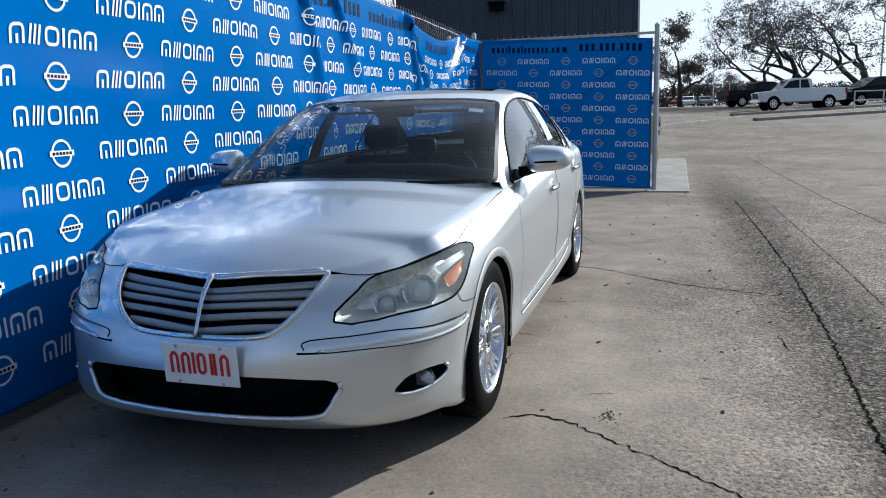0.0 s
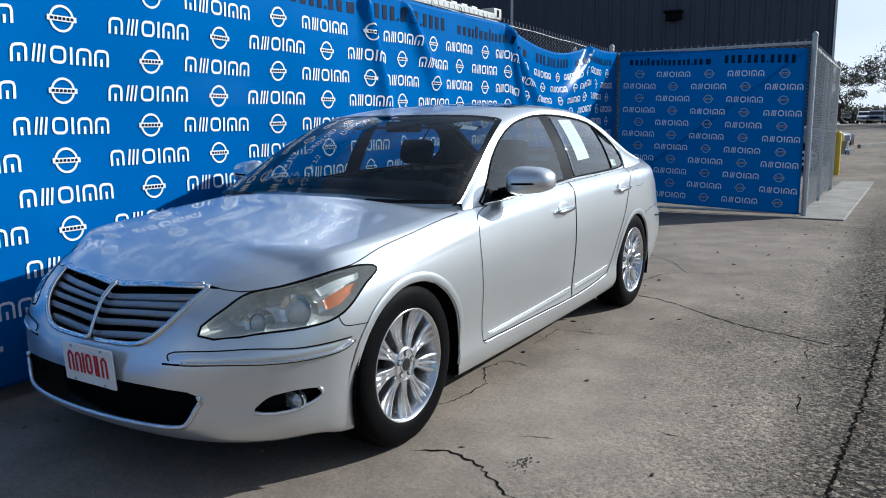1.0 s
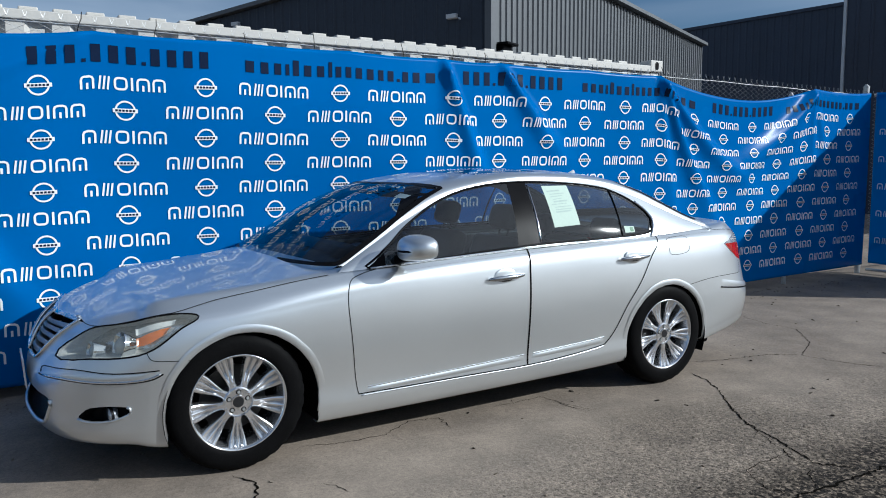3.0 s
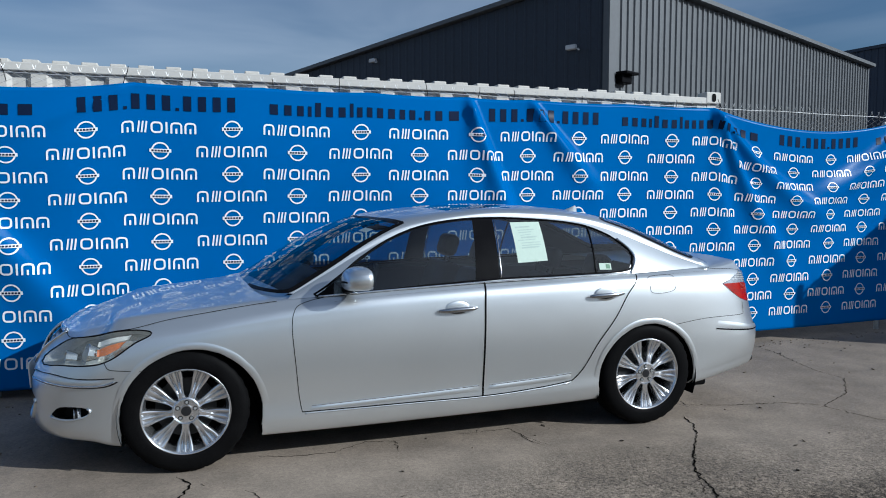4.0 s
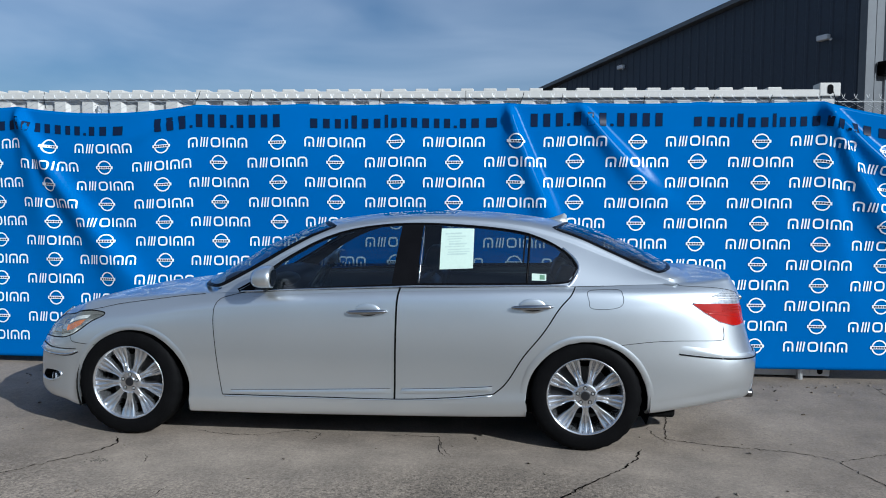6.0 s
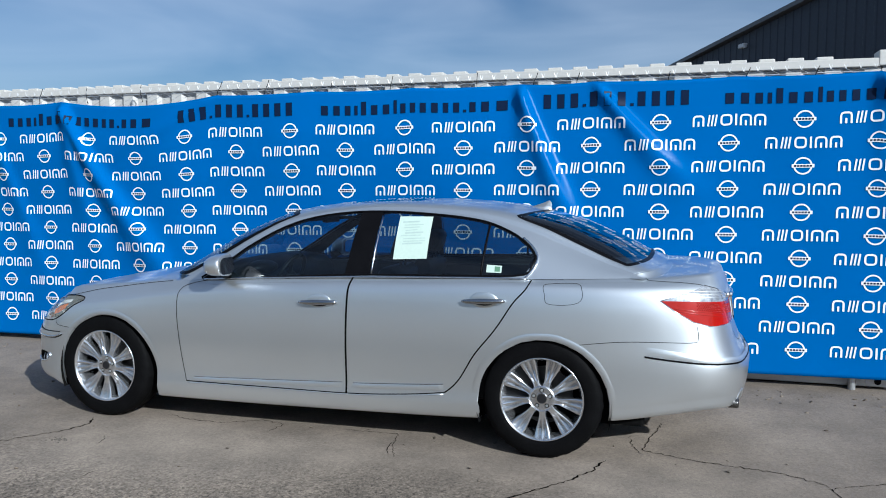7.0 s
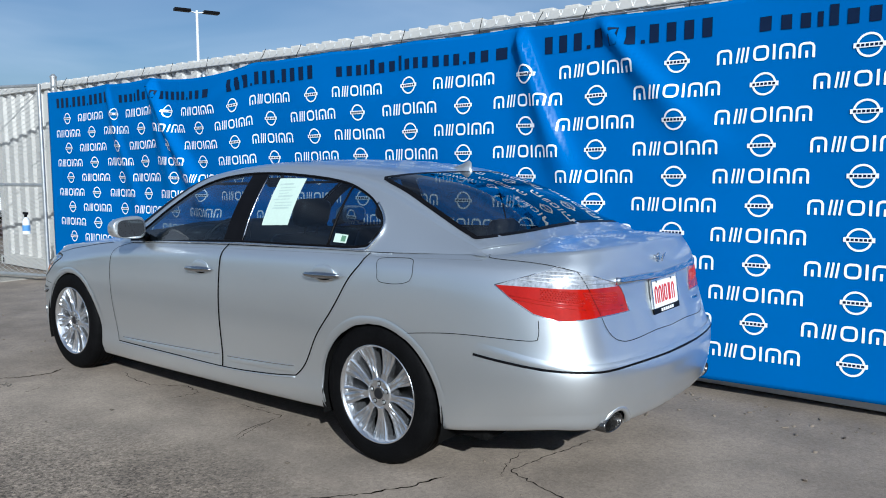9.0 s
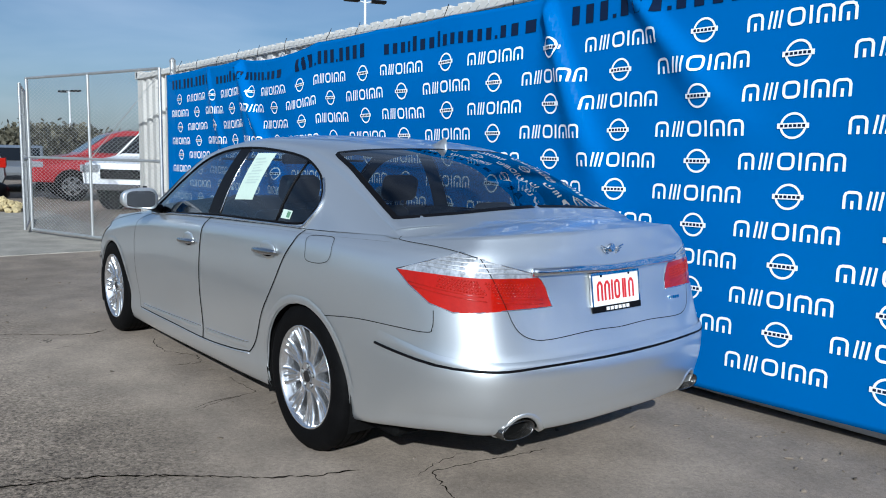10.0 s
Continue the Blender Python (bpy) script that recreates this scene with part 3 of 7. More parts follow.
def block(name, m, deep, wide, h, label, lamp=None):
    """A plain ribbed building: its front along y from the corner that m gives, its depth along x."""
    top = thing(name, m, label, "building")
    bm = bmesh.new()
    for a, b in (((0, wide), (0, 0)), ((0, 0), (deep, 0)), ((deep, 0), (deep, wide)), ((deep, wide), (0, wide))):
        wall_sheet(bm, a, b, 0, h, h, 0.42, 0.035)
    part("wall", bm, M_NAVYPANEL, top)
    bm = bmesh.new()
    box(bm, -0.1, deep + 0.1, -0.02, wide + 0.1, h, h + 0.18)
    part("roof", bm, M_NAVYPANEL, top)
    # pale corner strips: sunlight on the wall's edge put into their colour
    for y, w0, w1 in ((0, 0.04, 0.02), (wide, 0.03, 0.05)):
        bm = bmesh.new()
        box(bm, -0.06, 0.05, y - w0, y + w1, 0, h - 0.01)
        part("corner_trim", bm, M_TRIM, top, "pale strip in place of the sunlit wall edge")
    if lamp:
        wall_pack(top, pose(-0.06, *lamp, 0, 0, -90))
    return top


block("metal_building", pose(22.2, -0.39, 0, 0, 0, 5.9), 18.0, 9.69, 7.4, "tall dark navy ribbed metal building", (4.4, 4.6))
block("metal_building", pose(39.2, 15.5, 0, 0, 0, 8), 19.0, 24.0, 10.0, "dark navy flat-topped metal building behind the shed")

# ---- silver sedan: surface ----
# plan line of the flank from nose to tail, and eight heights up it
PLAN = [(-0.875, 0), (-0.866, 0.20), (-0.835, 0.42), (-0.765, 0.62), (-0.65, 0.765), (-0.50, 0.860), (-0.335, 0.910),
        (0, 0.932), (0.45, 0.942), (1.0, 0.945), (1.6, 0.945), (2.2, 0.945), (2.6, 0.943), (2.935, 0.938), (3.3, 0.925),
        (3.6, 0.895), (3.83, 0.838), (3.985, 0.71), (4.06, 0.49), (4.095, 0.24), (4.10, 0)]
# station, inset from the plan line, height
LEVELS = [
    [(0, 0.16, 0.205), (3, 0.16, 0.20), (5, 0.15, 0.195), (6, 0.14, 0.17), (8, 0.12, 0.165), (12, 0.12, 0.20), (14, 0.14, 0.24), (16, 0.16, 0.312), (20, 0.18, 0.32)],
    [(0, 0.05, 0.21), (3, 0.045, 0.205), (5, 0.04, 0.20), (6, 0.035, 0.175), (8, 0.05, 0.17), (12, 0.05, 0.205), (14, 0.04, 0.245), (16, 0.045, 0.325), (20, 0.05, 0.325)],
    [(0, 0, 0.26), (4, 0, 0.26), (6, 0.015, 0.25), (8, 0.022, 0.245), (12, 0.022, 0.28), (14, 0.015, 0.32), (16, 0.015, 0.40), (20, 0.01, 0.41)],
    [(0, 0, 0.37), (4, 0, 0.36), (6, 0.008, 0.38), (8, 0.022, 0.36), (12, 0.022, 0.39), (14, 0.008, 0.43), (16, 0, 0.48), (20, 0, 0.50)],
    [(0, 0.005, 0.46), (3, 0, 0.46), (5, 0, 0.48), (7, 0, 0.53), (9, 0.004, 0.55), (12, 0.003, 0.58), (14, 0.002, 0.58), (16, 0, 0.57), (20, 0, 0.575)],
    [(0, 0.025, 0.53), (3, 0.01, 0.53), (5, 0.004, 0.57), (7, 0, 0.66), (9, 0, 0.70), (12, 0, 0.73), (14, 0.006, 0.74), (16, 0.02, 0.66), (18, 0.035, 0.635), (20, 0.045, 0.63)],
    [(0, 0.065, 0.62), (3, 0.05, 0.63), (5, 0.035, 0.68), (6, 0.022, 0.72), (7, 0.010, 0.75), (9, 0.010, 0.845), (12, 0.012, 0.89), (14, 0.02, 0.90), (16, 0.055, 0.86), (18, 0.10, 0.82), (20, 0.115, 0.80)],
    [(0, 0.105, 0.685), (3, 0.11, 0.70), (5, 0.10, 0.745), (6, 0.055, 0.775), (7, 0.030, 0.797), (8, 0.026, 0.860), (9, 0.026, 0.912), (12, 0.03, 0.974), (14, 0.045, 0.985), (16, 0.09, 0.98), (18, 0.125, 0.97), (20, 0.135, 0.965)],
    [(0, 0.165, 0.735), (3, 0.19, 0.765), (5, 0.19, 0.81), (6, 0.14, 0.855), (7, 0.11, 0.885), (8, 0.09, 0.925), (9, 0.072, 0.957), (10, 0.07, 0.985), (12, 0.072, 1.015), (13, 0.08, 1.02), (14, 0.11, 1.035), (15, 0.13, 1.04), (16, 0.17, 1.055), (18, 0.17, 1.07), (20, 0.17, 1.075)],
]
CROWN = [(-0.72, 0.733), (-0.6, 0.793), (-0.45, 0.848), (-0.2, 0.903), (0.1, 0.948), (0.25, 0.966), (0.4, 1.000), (0.62, 1.005), (1.0, 1.008), (3.3, 1.07), (3.55, 1.100), (3.7, 1.102), (3.85, 1.090), (3.95, 1.072)]
# cabin: belt, roof rail and middle line, front to back
BELT = [(0.56, 0.848, 0.936), (0.80, 0.866, 0.949), (1.05, 0.872, 0.963), (1.35, 0.875, 0.977), (1.8, 0.875, 0.996), (2.2, 0.873, 1.007), (2.55, 0.870, 1.016), (2.80, 0.864, 1.020), (3.0, 0.852, 1.025), (3.2, 0.830, 1.032), (3.42, 0.796, 1.039)]
RAIL = [(0.60, 0.815, 0.965), (0.82, 0.765, 1.085), (1.05, 0.72, 1.21), (1.36, 0.675, 1.335), (1.8, 0.645, 1.405), (2.2, 0.64, 1.405), (2.55, 0.645, 1.37), (2.82, 0.665, 1.295), (3.05, 0.695, 1.205), (3.25, 0.73, 1.125), (3.44, 0.77, 1.06)]
SPINE = [(0.33, 0, 0.978), (0.55, 0, 1.115), (0.82, 0, 1.268), (1.20, 0, 1.405), (1.75, 0, 1.470), (2.2, 0, 1.474), (2.62, 0, 1.442), (3.0, 0, 1.368), (3.28, 0, 1.262), (3.5, 0, 1.155), (3.63, 0, 1.095)]


def cubic(tab, x, mirror=None):
    """Catmull-Rom through rows at 0, 1, 2...; mirror: signs for the rows beyond the ends."""
    tab = np.asarray(tab, float)
    n = len(tab)
    x = np.clip(np.asarray(x, float), 0, n - 1 - 1e-9)
    i = np.floor(x).astype(int)
    f = (x - i)[..., None]
    sign = np.ones(tab.shape[1]) if mirror is None else np.asarray(mirror, float)
    lo = tab[1] * sign if mirror is not None else 2 * tab[0] - tab[1]
    hi = tab[-2] * sign if mirror is not None else 2 * tab[-1] - tab[-2]
    ext = np.vstack([lo, tab, hi])
    p0, p1, p2, p3 = ext[i], ext[i + 1], ext[i + 2], ext[i + 3]
    return 0.5 * (2 * p1 + (p2 - p0) * f + (2 * p0 - 5 * p1 + 4 * p2 - p3) * f ** 2 + (3 * p1 - p0 - 3 * p2 + p3) * f ** 3)


def keyed(rows, x):
    """A smooth line through rows (x, value...) with flat-sided cubic pieces that never overshoot."""
    rows = np.asarray(rows, float)
    xs, ys = rows[:, 0], rows[:, 1:]
    h = np.diff(xs)[:, None]
    d = np.diff(ys, axis=0) / h
    m = np.zeros_like(ys)
    m[1:-1] = np.where(d[:-1] * d[1:] > 0, 2 * d[:-1] * d[1:] / np.where(np.abs(d[:-1] + d[1:]) < 1e-12, 1, d[:-1] + d[1:]), 0)
    m[0], m[-1] = d[0], d[-1]
    x = np.clip(np.asarray(x, float), xs[0], xs[-1])
    i = np.clip(np.searchsorted(xs, x, side="right") - 1, 0, len(xs) - 2)
    t = ((x - xs[i]) / h[i, 0])[..., None]
    hh = h[i]
    return (2 * t ** 3 - 3 * t ** 2 + 1) * ys[i] + (t ** 3 - 2 * t ** 2 + t) * hh * m[i] + (-2 * t ** 3 + 3 * t ** 2) * ys[i + 1] + (t ** 3 - t ** 2) * hh * m[i + 1]


_st = np.arange(21)
_plan = np.asarray(PLAN, float)
_d = cubic(PLAN, _st + 1e-4, (1, -1)) - cubic(PLAN, np.maximum(_st - 1e-4, 0), (1, -1))
_d[0], _d[-1] = (0, 1), (0, -1)
_nrm = np.stack([-_d[:, 1], _d[:, 0]], 1) / np.linalg.norm(_d, axis=1)[:, None]
NET = []
for _row in LEVELS:
    _k = keyed(_row, _st)
    NET.append(np.column_stack([_plan - _nrm * _k[:, :1], _k[:, 1]]))
NET = np.stack(NET, 1)


def flank(s, t):
    """The flank at station s (0 to 20) and level t (0 to 8): x, distance from the middle, z."""
    s, t = np.broadcast_arrays(np.asarray(s, float), np.asarray(t, float))
    sh = s.shape
    s, t = s.ravel(), t.ravel()
    cols = np.stack([cubic(NET[:, k], s, (1, -1, 1)) for k in range(9)], 1)
    i = np.floor(np.clip(t, 0, 8 - 1e-9)).astype(int)
    f = (np.clip(t, 0, 8 - 1e-9) - i)[:, None]
    ext = np.concatenate([2 * cols[:, :1] - cols[:, 1:2], cols, 2 * cols[:, -1:] - cols[:, -2:-1]], 1)
    r = np.arange(len(s))
    p0, p1, p2, p3 = ext[r, i], ext[r, i + 1], ext[r, i + 2], ext[r, i + 3]
    out = 0.5 * (2 * p1 + (p2 - p0) * f + (2 * p0 - 5 * p1 + 4 * p2 - p3) * f ** 2 + (3 * p1 - p0 - 3 * p2 + p3) * f ** 3)
    out[:, 1] = np.maximum(out[:, 1], 0)
    return out.reshape(*sh, 3)


def lid(s, r):
    """Hood and deck: from the flank's top edge at station s (r = 0) to the middle (r = 1)."""
    s, r = np.broadcast_arrays(np.asarray(s, float), np.clip(np.asarray(r, float), 0, 1))
    e = flank(s, np.full(s.shape, 8.0))
    zc = keyed(CROWN, e[..., 0])[..., 0]
    up = 1 - (1 - r) ** 2.3
    z = e[..., 2] + (np.maximum(zc, e[..., 2] - 0.004) - e[..., 2]) * up
    return np.stack([e[..., 0], e[..., 1] * (1 - r), z], -1)


def cabin(a, b):
    """The cabin: a from 0 (windscreen foot) to 10 (rear glass foot); b 0 belt, 1 roof rail, 2 middle."""
    a, b = np.broadcast_arrays(np.asarray(a, float), np.asarray(b, float))
    B, R, C = cubic(BELT, a), cubic(RAIL, a), cubic(SPINE, a)
    b1 = np.clip(b, 0, 1)[..., None]
    low = B + (R - B) * b1
    low[..., 1] += 0.030 * np.sin(np.pi * b1[..., 0] * 0.9) * np.clip((R - B)[..., 2] / 0.35, 0, 1)
    q = np.clip(b - 1, 0, 1)
    th = q * math.pi / 2
    edge = low.copy()
    up = np.stack([C[..., 0] + (edge[..., 0] - C[..., 0]) * (1 - q) ** 1.7, edge[..., 1] * np.cos(th) ** 0.92, edge[..., 2] + (C[..., 2] - edge[..., 2]) * np.sin(th) ** 0.80], -1)
    return np.where((b <= 1)[..., None], low, up)


# ---- silver sedan: materials ----
M_SILVER = mat("silver_paint", (0.68, 0.71, 0.73), 0.32, metal=0.86, var=0.03, scale=1.5, fine=900, coat=0.75, rvar=0.03)
M_CHROME = mat("chrome", (0.74, 0.76, 0.78), 0.08, metal=1.0, var=0.03, rvar=0.03)
M_HANDLE = mat("satin_chrome", (0.42, 0.43, 0.45), 0.16, metal=1.0, var=0.05, rvar=0.04)
M_PIPE = mat("dulled_chrome", (0.13, 0.125, 0.12), 0.25, metal=0.9, var=0.3, scale=20)
M_ALLOY = mat("alloy", (0.70, 0.71, 0.73), 0.20, metal=0.94, var=0.05, coat=0.4, rvar=0.05)
M_TYRE = mat("tyre_rubber", (0.0045, 0.0045, 0.0048), 0.55, spec=0.03, var=0.3, scale=8, fine=120, bump=0.08)
M_DARK = mat("dark_cabin", (0.012, 0.012, 0.013), 0.7, spec=0.1, var=0.3, fine=150)
M_LEATHER = mat("black_leather", (0.009, 0.009, 0.010), 0.42, spec=0.18, var=0.2, fine=220, bump=0.08)
M_RED = mat("red_lamp", (0.31, 0.006, 0.001), 0.14, spec=0.3, var=0.14, scale=8, fine=70, coat=0.3)
M_DEEPRED = mat("deep_red_lamp", (0.28, 0.007, 0.001), 0.2, spec=0.3, var=0.18, scale=20, fine=95, coat=0.5)
M_CLEAR = mat("clear_lamp", (0.40, 0.42, 0.45), 0.16, metal=0.45, var=0.55, scale=25, fine=90, coat=1.0)
M_AMBER = mat("amber_reflector", (0.55, 0.13, 0.01), 0.25, var=0.2, scale=40, coat=1.0)
M_WHITE = mat("white_plate", (0.78, 0.78, 0.76), 0.4, var=0.05)
M_REDPRINT = mat("red_print", (0.52, 0.02, 0.02), 0.4, var=0.08)
M_PAPER = mat("pale_green_paper", (0.50, 0.61, 0.53), 0.8, var=0.04)
M_INK = mat("grey_ink", (0.40, 0.50, 0.46), 0.8, var=0.1)
M_LINER = mat("arch_liner", (0.006, 0.006, 0.006), 0.9, spec=0.03, var=0.3)


def glass(name, tint, rough=0.02, gloss=1.0, facing=0.07, power=4.1, edge=0.92):
    """A thin tinted sheet: it lets light through, coloured, and reflects by Fresnel."""
    m = bpy.data.materials.new(name)
    m.use_nodes = True
    n, l = m.node_tree.nodes, m.node_tree.links
    n.remove(n["Principled BSDF"])
    tr, gl, mx, lw = n.new("ShaderNodeBsdfTransparent"), n.new("ShaderNodeBsdfGlossy"), n.new("ShaderNodeMixShader"), n.new("ShaderNodeLayerWeight")
    tr.inputs["Color"].default_value = (*tint, 1)
    gl.inputs["Color"].default_value = (gloss, gloss, gloss, 1)
    gl.inputs["Roughness"].default_value = rough
    lw.inputs["Blend"].default_value = 0.5
    pw, ml = n.new("ShaderNodeMath"), n.new("ShaderNodeMath")
    pw.operation, ml.operation = "POWER", "MULTIPLY_ADD"
    pw.inputs[1].default_value = power
    ml.inputs[1].default_value, ml.inputs[2].default_value = edge, facing
    l.new(lw.outputs["Facing"], pw.inputs[0])
    l.new(pw.outputs["Value"], ml.inputs[0])
    l.new(ml.outputs["Value"], mx.inputs["Fac"])
    l.new(tr.outputs["BSDF"], mx.inputs[1])
    l.new(gl.outputs["BSDF"], mx.inputs[2])
    l.new(mx.outputs["Shader"], n["Material Output"].inputs["Surface"])
    return m


M_SCREEN = glass("windscreen_glass", (0.56, 0.64, 0.68), facing=0.035, power=5.2, edge=0.75)
M_TINT = glass("tinted_glass", (0.44, 0.53, 0.58), facing=0.06, power=4.0)
M_REAR = glass("rear_tinted_glass", (0.40, 0.44, 0.45))
M_LENS = glass("lamp_lens", (0.96, 0.965, 0.93), 0.06, facing=0.04, power=4.8)
_n, _l = M_LENS.node_tree.nodes, M_LENS.node_tree.links
_d, _m, _out = _n.new("ShaderNodeBsdfDiffuse"), _n.new("ShaderNodeMixShader"), _n["Material Output"]
_d.inputs["Color"].default_value = (0.74, 0.74, 0.64, 1)
_m.inputs["Fac"].default_value = 0.08
_l.new(_out.inputs["Surface"].links[0].from_socket, _m.inputs[1])
_l.new(_d.outputs["BSDF"], _m.inputs[2])
_l.new(_m.outputs["Shader"], _out.inputs["Surface"])


# ---- silver sedan: cutting panels out of the surface ----
def inside(p, poly):
    x, y = p
    hit = False
    n = len(poly)
    for i in range(n):
        (x0, y0), (x1, y1) = poly[i], poly[i - 1]
        if (y0 > y) != (y1 > y) and x < (x1 - x0) * (y - y0) / (y1 - y0) + x0:
            hit = not hit
    return hit


def rounded_line(pts, n=4, closed=True):
    """A smooth closed line through the points."""
    pts = [tuple(map(float, p)) for p in pts]
    m = len(pts)
    out = []
    for i in range(m if closed else m - 1):
        p = [pts[(i + k) % m] if closed else pts[min(max(i + k, 0), m - 1)] for k in (-1, 0, 1, 2)]
        for j in range(n):
            f = j / n
            out.append(tuple(0.5 * (2 * b + (c - a) * f + (2 * a - 5 * b + 4 * c - d) * f * f + (3 * b - a - 3 * c + d) * f ** 3) for a, b, c, d in zip(*p)))
    if not closed:
        out.append(pts[-1])
    return out


class Sheet:
    """A flat grid over a surface's two numbers. Outlines are cut into it, and the pieces are then bent onto the surface."""

    def __init__(self, surf, a1, b1, na, nb):
        self.surf = surf
        self.bm = bmesh.new()
        grid(self.bm, na, nb, lambda u, v: Vector((a1 * u, b1 * v, 0)))
        self.tag = self.bm.faces.layers.int.new("tag")
        self.names = [""]

    def cut(self, name, poly, over=()):
        bm = self.bm
        xs, ys = [p[0] for p in poly], [p[1] for p in poly]
        lo, hi = (min(xs) - 0.01, min(ys) - 0.01), (max(xs) + 0.01, max(ys) + 0.01)

        def near(f, a, b):
            fx, fy = [v.co.x for v in f.verts], [v.co.y for v in f.verts]
            return max(fx) >= a[0] and min(fx) <= b[0] and max(fy) >= a[1] and min(fy) <= b[1]

        cand = {f for f in bm.faces if near(f, lo, hi)}
        n = len(poly)
        for i in range(n):
            p, q = Vector((*poly[i], 0)), Vector((*poly[(i + 1) % n], 0))
            d = q - p
            if d.length < 1e-6:
                continue
            a = (min(p.x, q.x) - 1e-4, min(p.y, q.y) - 1e-4)
            b = (max(p.x, q.x) + 1e-4, max(p.y, q.y) + 1e-4)
            fs = [f for f in cand if f.is_valid and near(f, a, b)]
            if not fs:
                continue
            es, vs = {e for f in fs for e in f.edges}, {v for f in fs for v in f.verts}
            r = bmesh.ops.bisect_plane(bm, geom=fs + list(es) + list(vs), dist=1e-5, plane_co=p, plane_no=Vector((-d.y, d.x, 0)).normalized())
            cand = {f for f in cand if f.is_valid} | {f for f in r["geom"] if isinstance(f, bmesh.types.BMFace)}
        if name not in self.names:
            self.names.append(name)
        k = self.names.index(name)
        ok = {self.names.index(o) for o in over} | {0}
        for f in cand:
            if f.is_valid and f[self.tag] in ok:
                c = f.calc_center_median()
                if inside((c.x, c.y), poly):
                    f[self.tag] = k

    def piece(self, name, proud=0.0, side=-1):
        """The 3D corners and faces of a piece."""
        k = self.names.index(name)
        fs = [f for f in self.bm.faces if f[self.tag] == k]
        vs = sorted({v for f in fs for v in f.verts}, key=lambda v: v.index)
        if not fs:
            return [], []
        c = np.array([v.co[:2] for v in vs])
        p = self.surf(c[:, 0], c[:, 1])
        if proud:
            p = p + normals(self.surf, c[:, 0], c[:, 1]) * proud
        order = {v: i for i, v in enumerate(vs)}
        pts = [(q[0], side * q[1], q[2]) for q in p]
        faces = [tuple(order[v] for v in f.verts) for f in fs]
        nr = normals(self.surf, c[:, 0], c[:, 1])
        edge = (c[:, 1] > 7.97) if self.surf is flank else (c[:, 1] < 0.01) if self.surf is lid else (c[:, 1] < -1)
        if edge.any():
            a = c[edge, 0]
            nr[edge] = normals(flank, a, np.full(a.shape, 7.95)) + normals(lid, a, np.full(a.shape, 0.03))
            nr[edge] /= np.linalg.norm(nr[edge], axis=1, keepdims=True)
        nr = [(q[0], side * q[1], q[2]) for q in nr]
        return pts, (faces if side < 0 else [f[::-1] for f in faces]), nr


def normals(surf, a, b, e=1e-3):
    a, b = np.asarray(a, float), np.asarray(b, float)
    d1 = surf(a + e, b) - surf(a - e, b)
    d2 = surf(a, b + e) - surf(a, b - e)
    # mirrored side: x along, z up, distance from the middle as y
    n = np.cross(d2, d1)
    return n / np.maximum(np.linalg.norm(n, axis=-1, keepdims=True), 1e-9)


def spot(surf, a, b, proud=0.0, side=-1):
    p = surf(np.array([a]), np.array([b]))[0]
    if proud:
        p = p + normals(surf, np.array([a]), np.array([b]))[0] * proud
    return Vector((p[0], side * p[1], p[2]))


def join(bits):
    """Welds pieces into one mesh and keeps the surface's own normals."""
    bm = bmesh.new()
    keep = bm.verts.layers.float_vector.new("bend")
    for bit in bits:
        pts, faces = bit[0], bit[1]
        vs = [bm.verts.new(p) for p in pts]
        if len(bit) > 2:
            for v, q in zip(vs, bit[2]):
                v[keep] = q
        for f in faces:
            try:
                bm.faces.new([vs[i] for i in f])
            except ValueError:
                pass
    bmesh.ops.remove_doubles(bm, verts=bm.verts[:], dist=2e-4)
    for v in bm.verts:
        if abs(v.co.y) < 2e-4:
            q = Vector(v[keep])
            q.y = 0
            v[keep] = q
    return bm


def panel(name, bits, material, parent, label=""):
    ob = part(name, join(bits), material, parent, label, smooth=True)
    me = ob.data
    bend = np.zeros(len(me.vertices) * 3, np.float32)
    me.attributes["bend"].data.foreach_get("vector", bend)
    bend = bend.reshape(-1, 3)
    own = np.zeros(len(me.vertices) * 3, np.float32)
    me.vertices.foreach_get("normal", own)
    own = own.reshape(-1, 3)
    bad = np.linalg.norm(bend, axis=1) < 0.5
    bend[bad] = own[bad]
    me.normals_split_custom_set_from_vertices([tuple(v) for v in bend])
    return ob


def ribbon(surf, pts, width, side=-1, proud=0.0015, n=12, smooth_line=True, close=False):
    """A flat dark shut line along a line on the surface."""
    row = rounded_line(pts, n, closed=close) if smooth_line else pts
    if close:
        row = row + row[:1]
    ps = [spot(surf, a, b, proud, side) for a, b in row]
    ns = [(spot(surf, a, b, 0.01, side) - spot(surf, a, b, -0.01, side)).normalized() for a, b in row]
    bm = bmesh.new()
    prev = None
    for i, p in enumerate(ps):
        d = ps[min(i + 1, len(ps) - 1)] - ps[max(i - 1, 0)]
        if d.length < 1e-7:
            continue
        w = d.normalized().cross(ns[i]).normalized() * width / 2
        q = (bm.verts.new(p - w), bm.verts.new(p + w))
        if prev:
            bm.faces.new((prev[0], prev[1], q[1], q[0]))
        prev = q
    return bm


def line(surf, pts, side=-1, proud=0.0, n=4):
    return [spot(surf, a, b, proud, side) for a, b in rounded_line(pts, n, closed=False)]


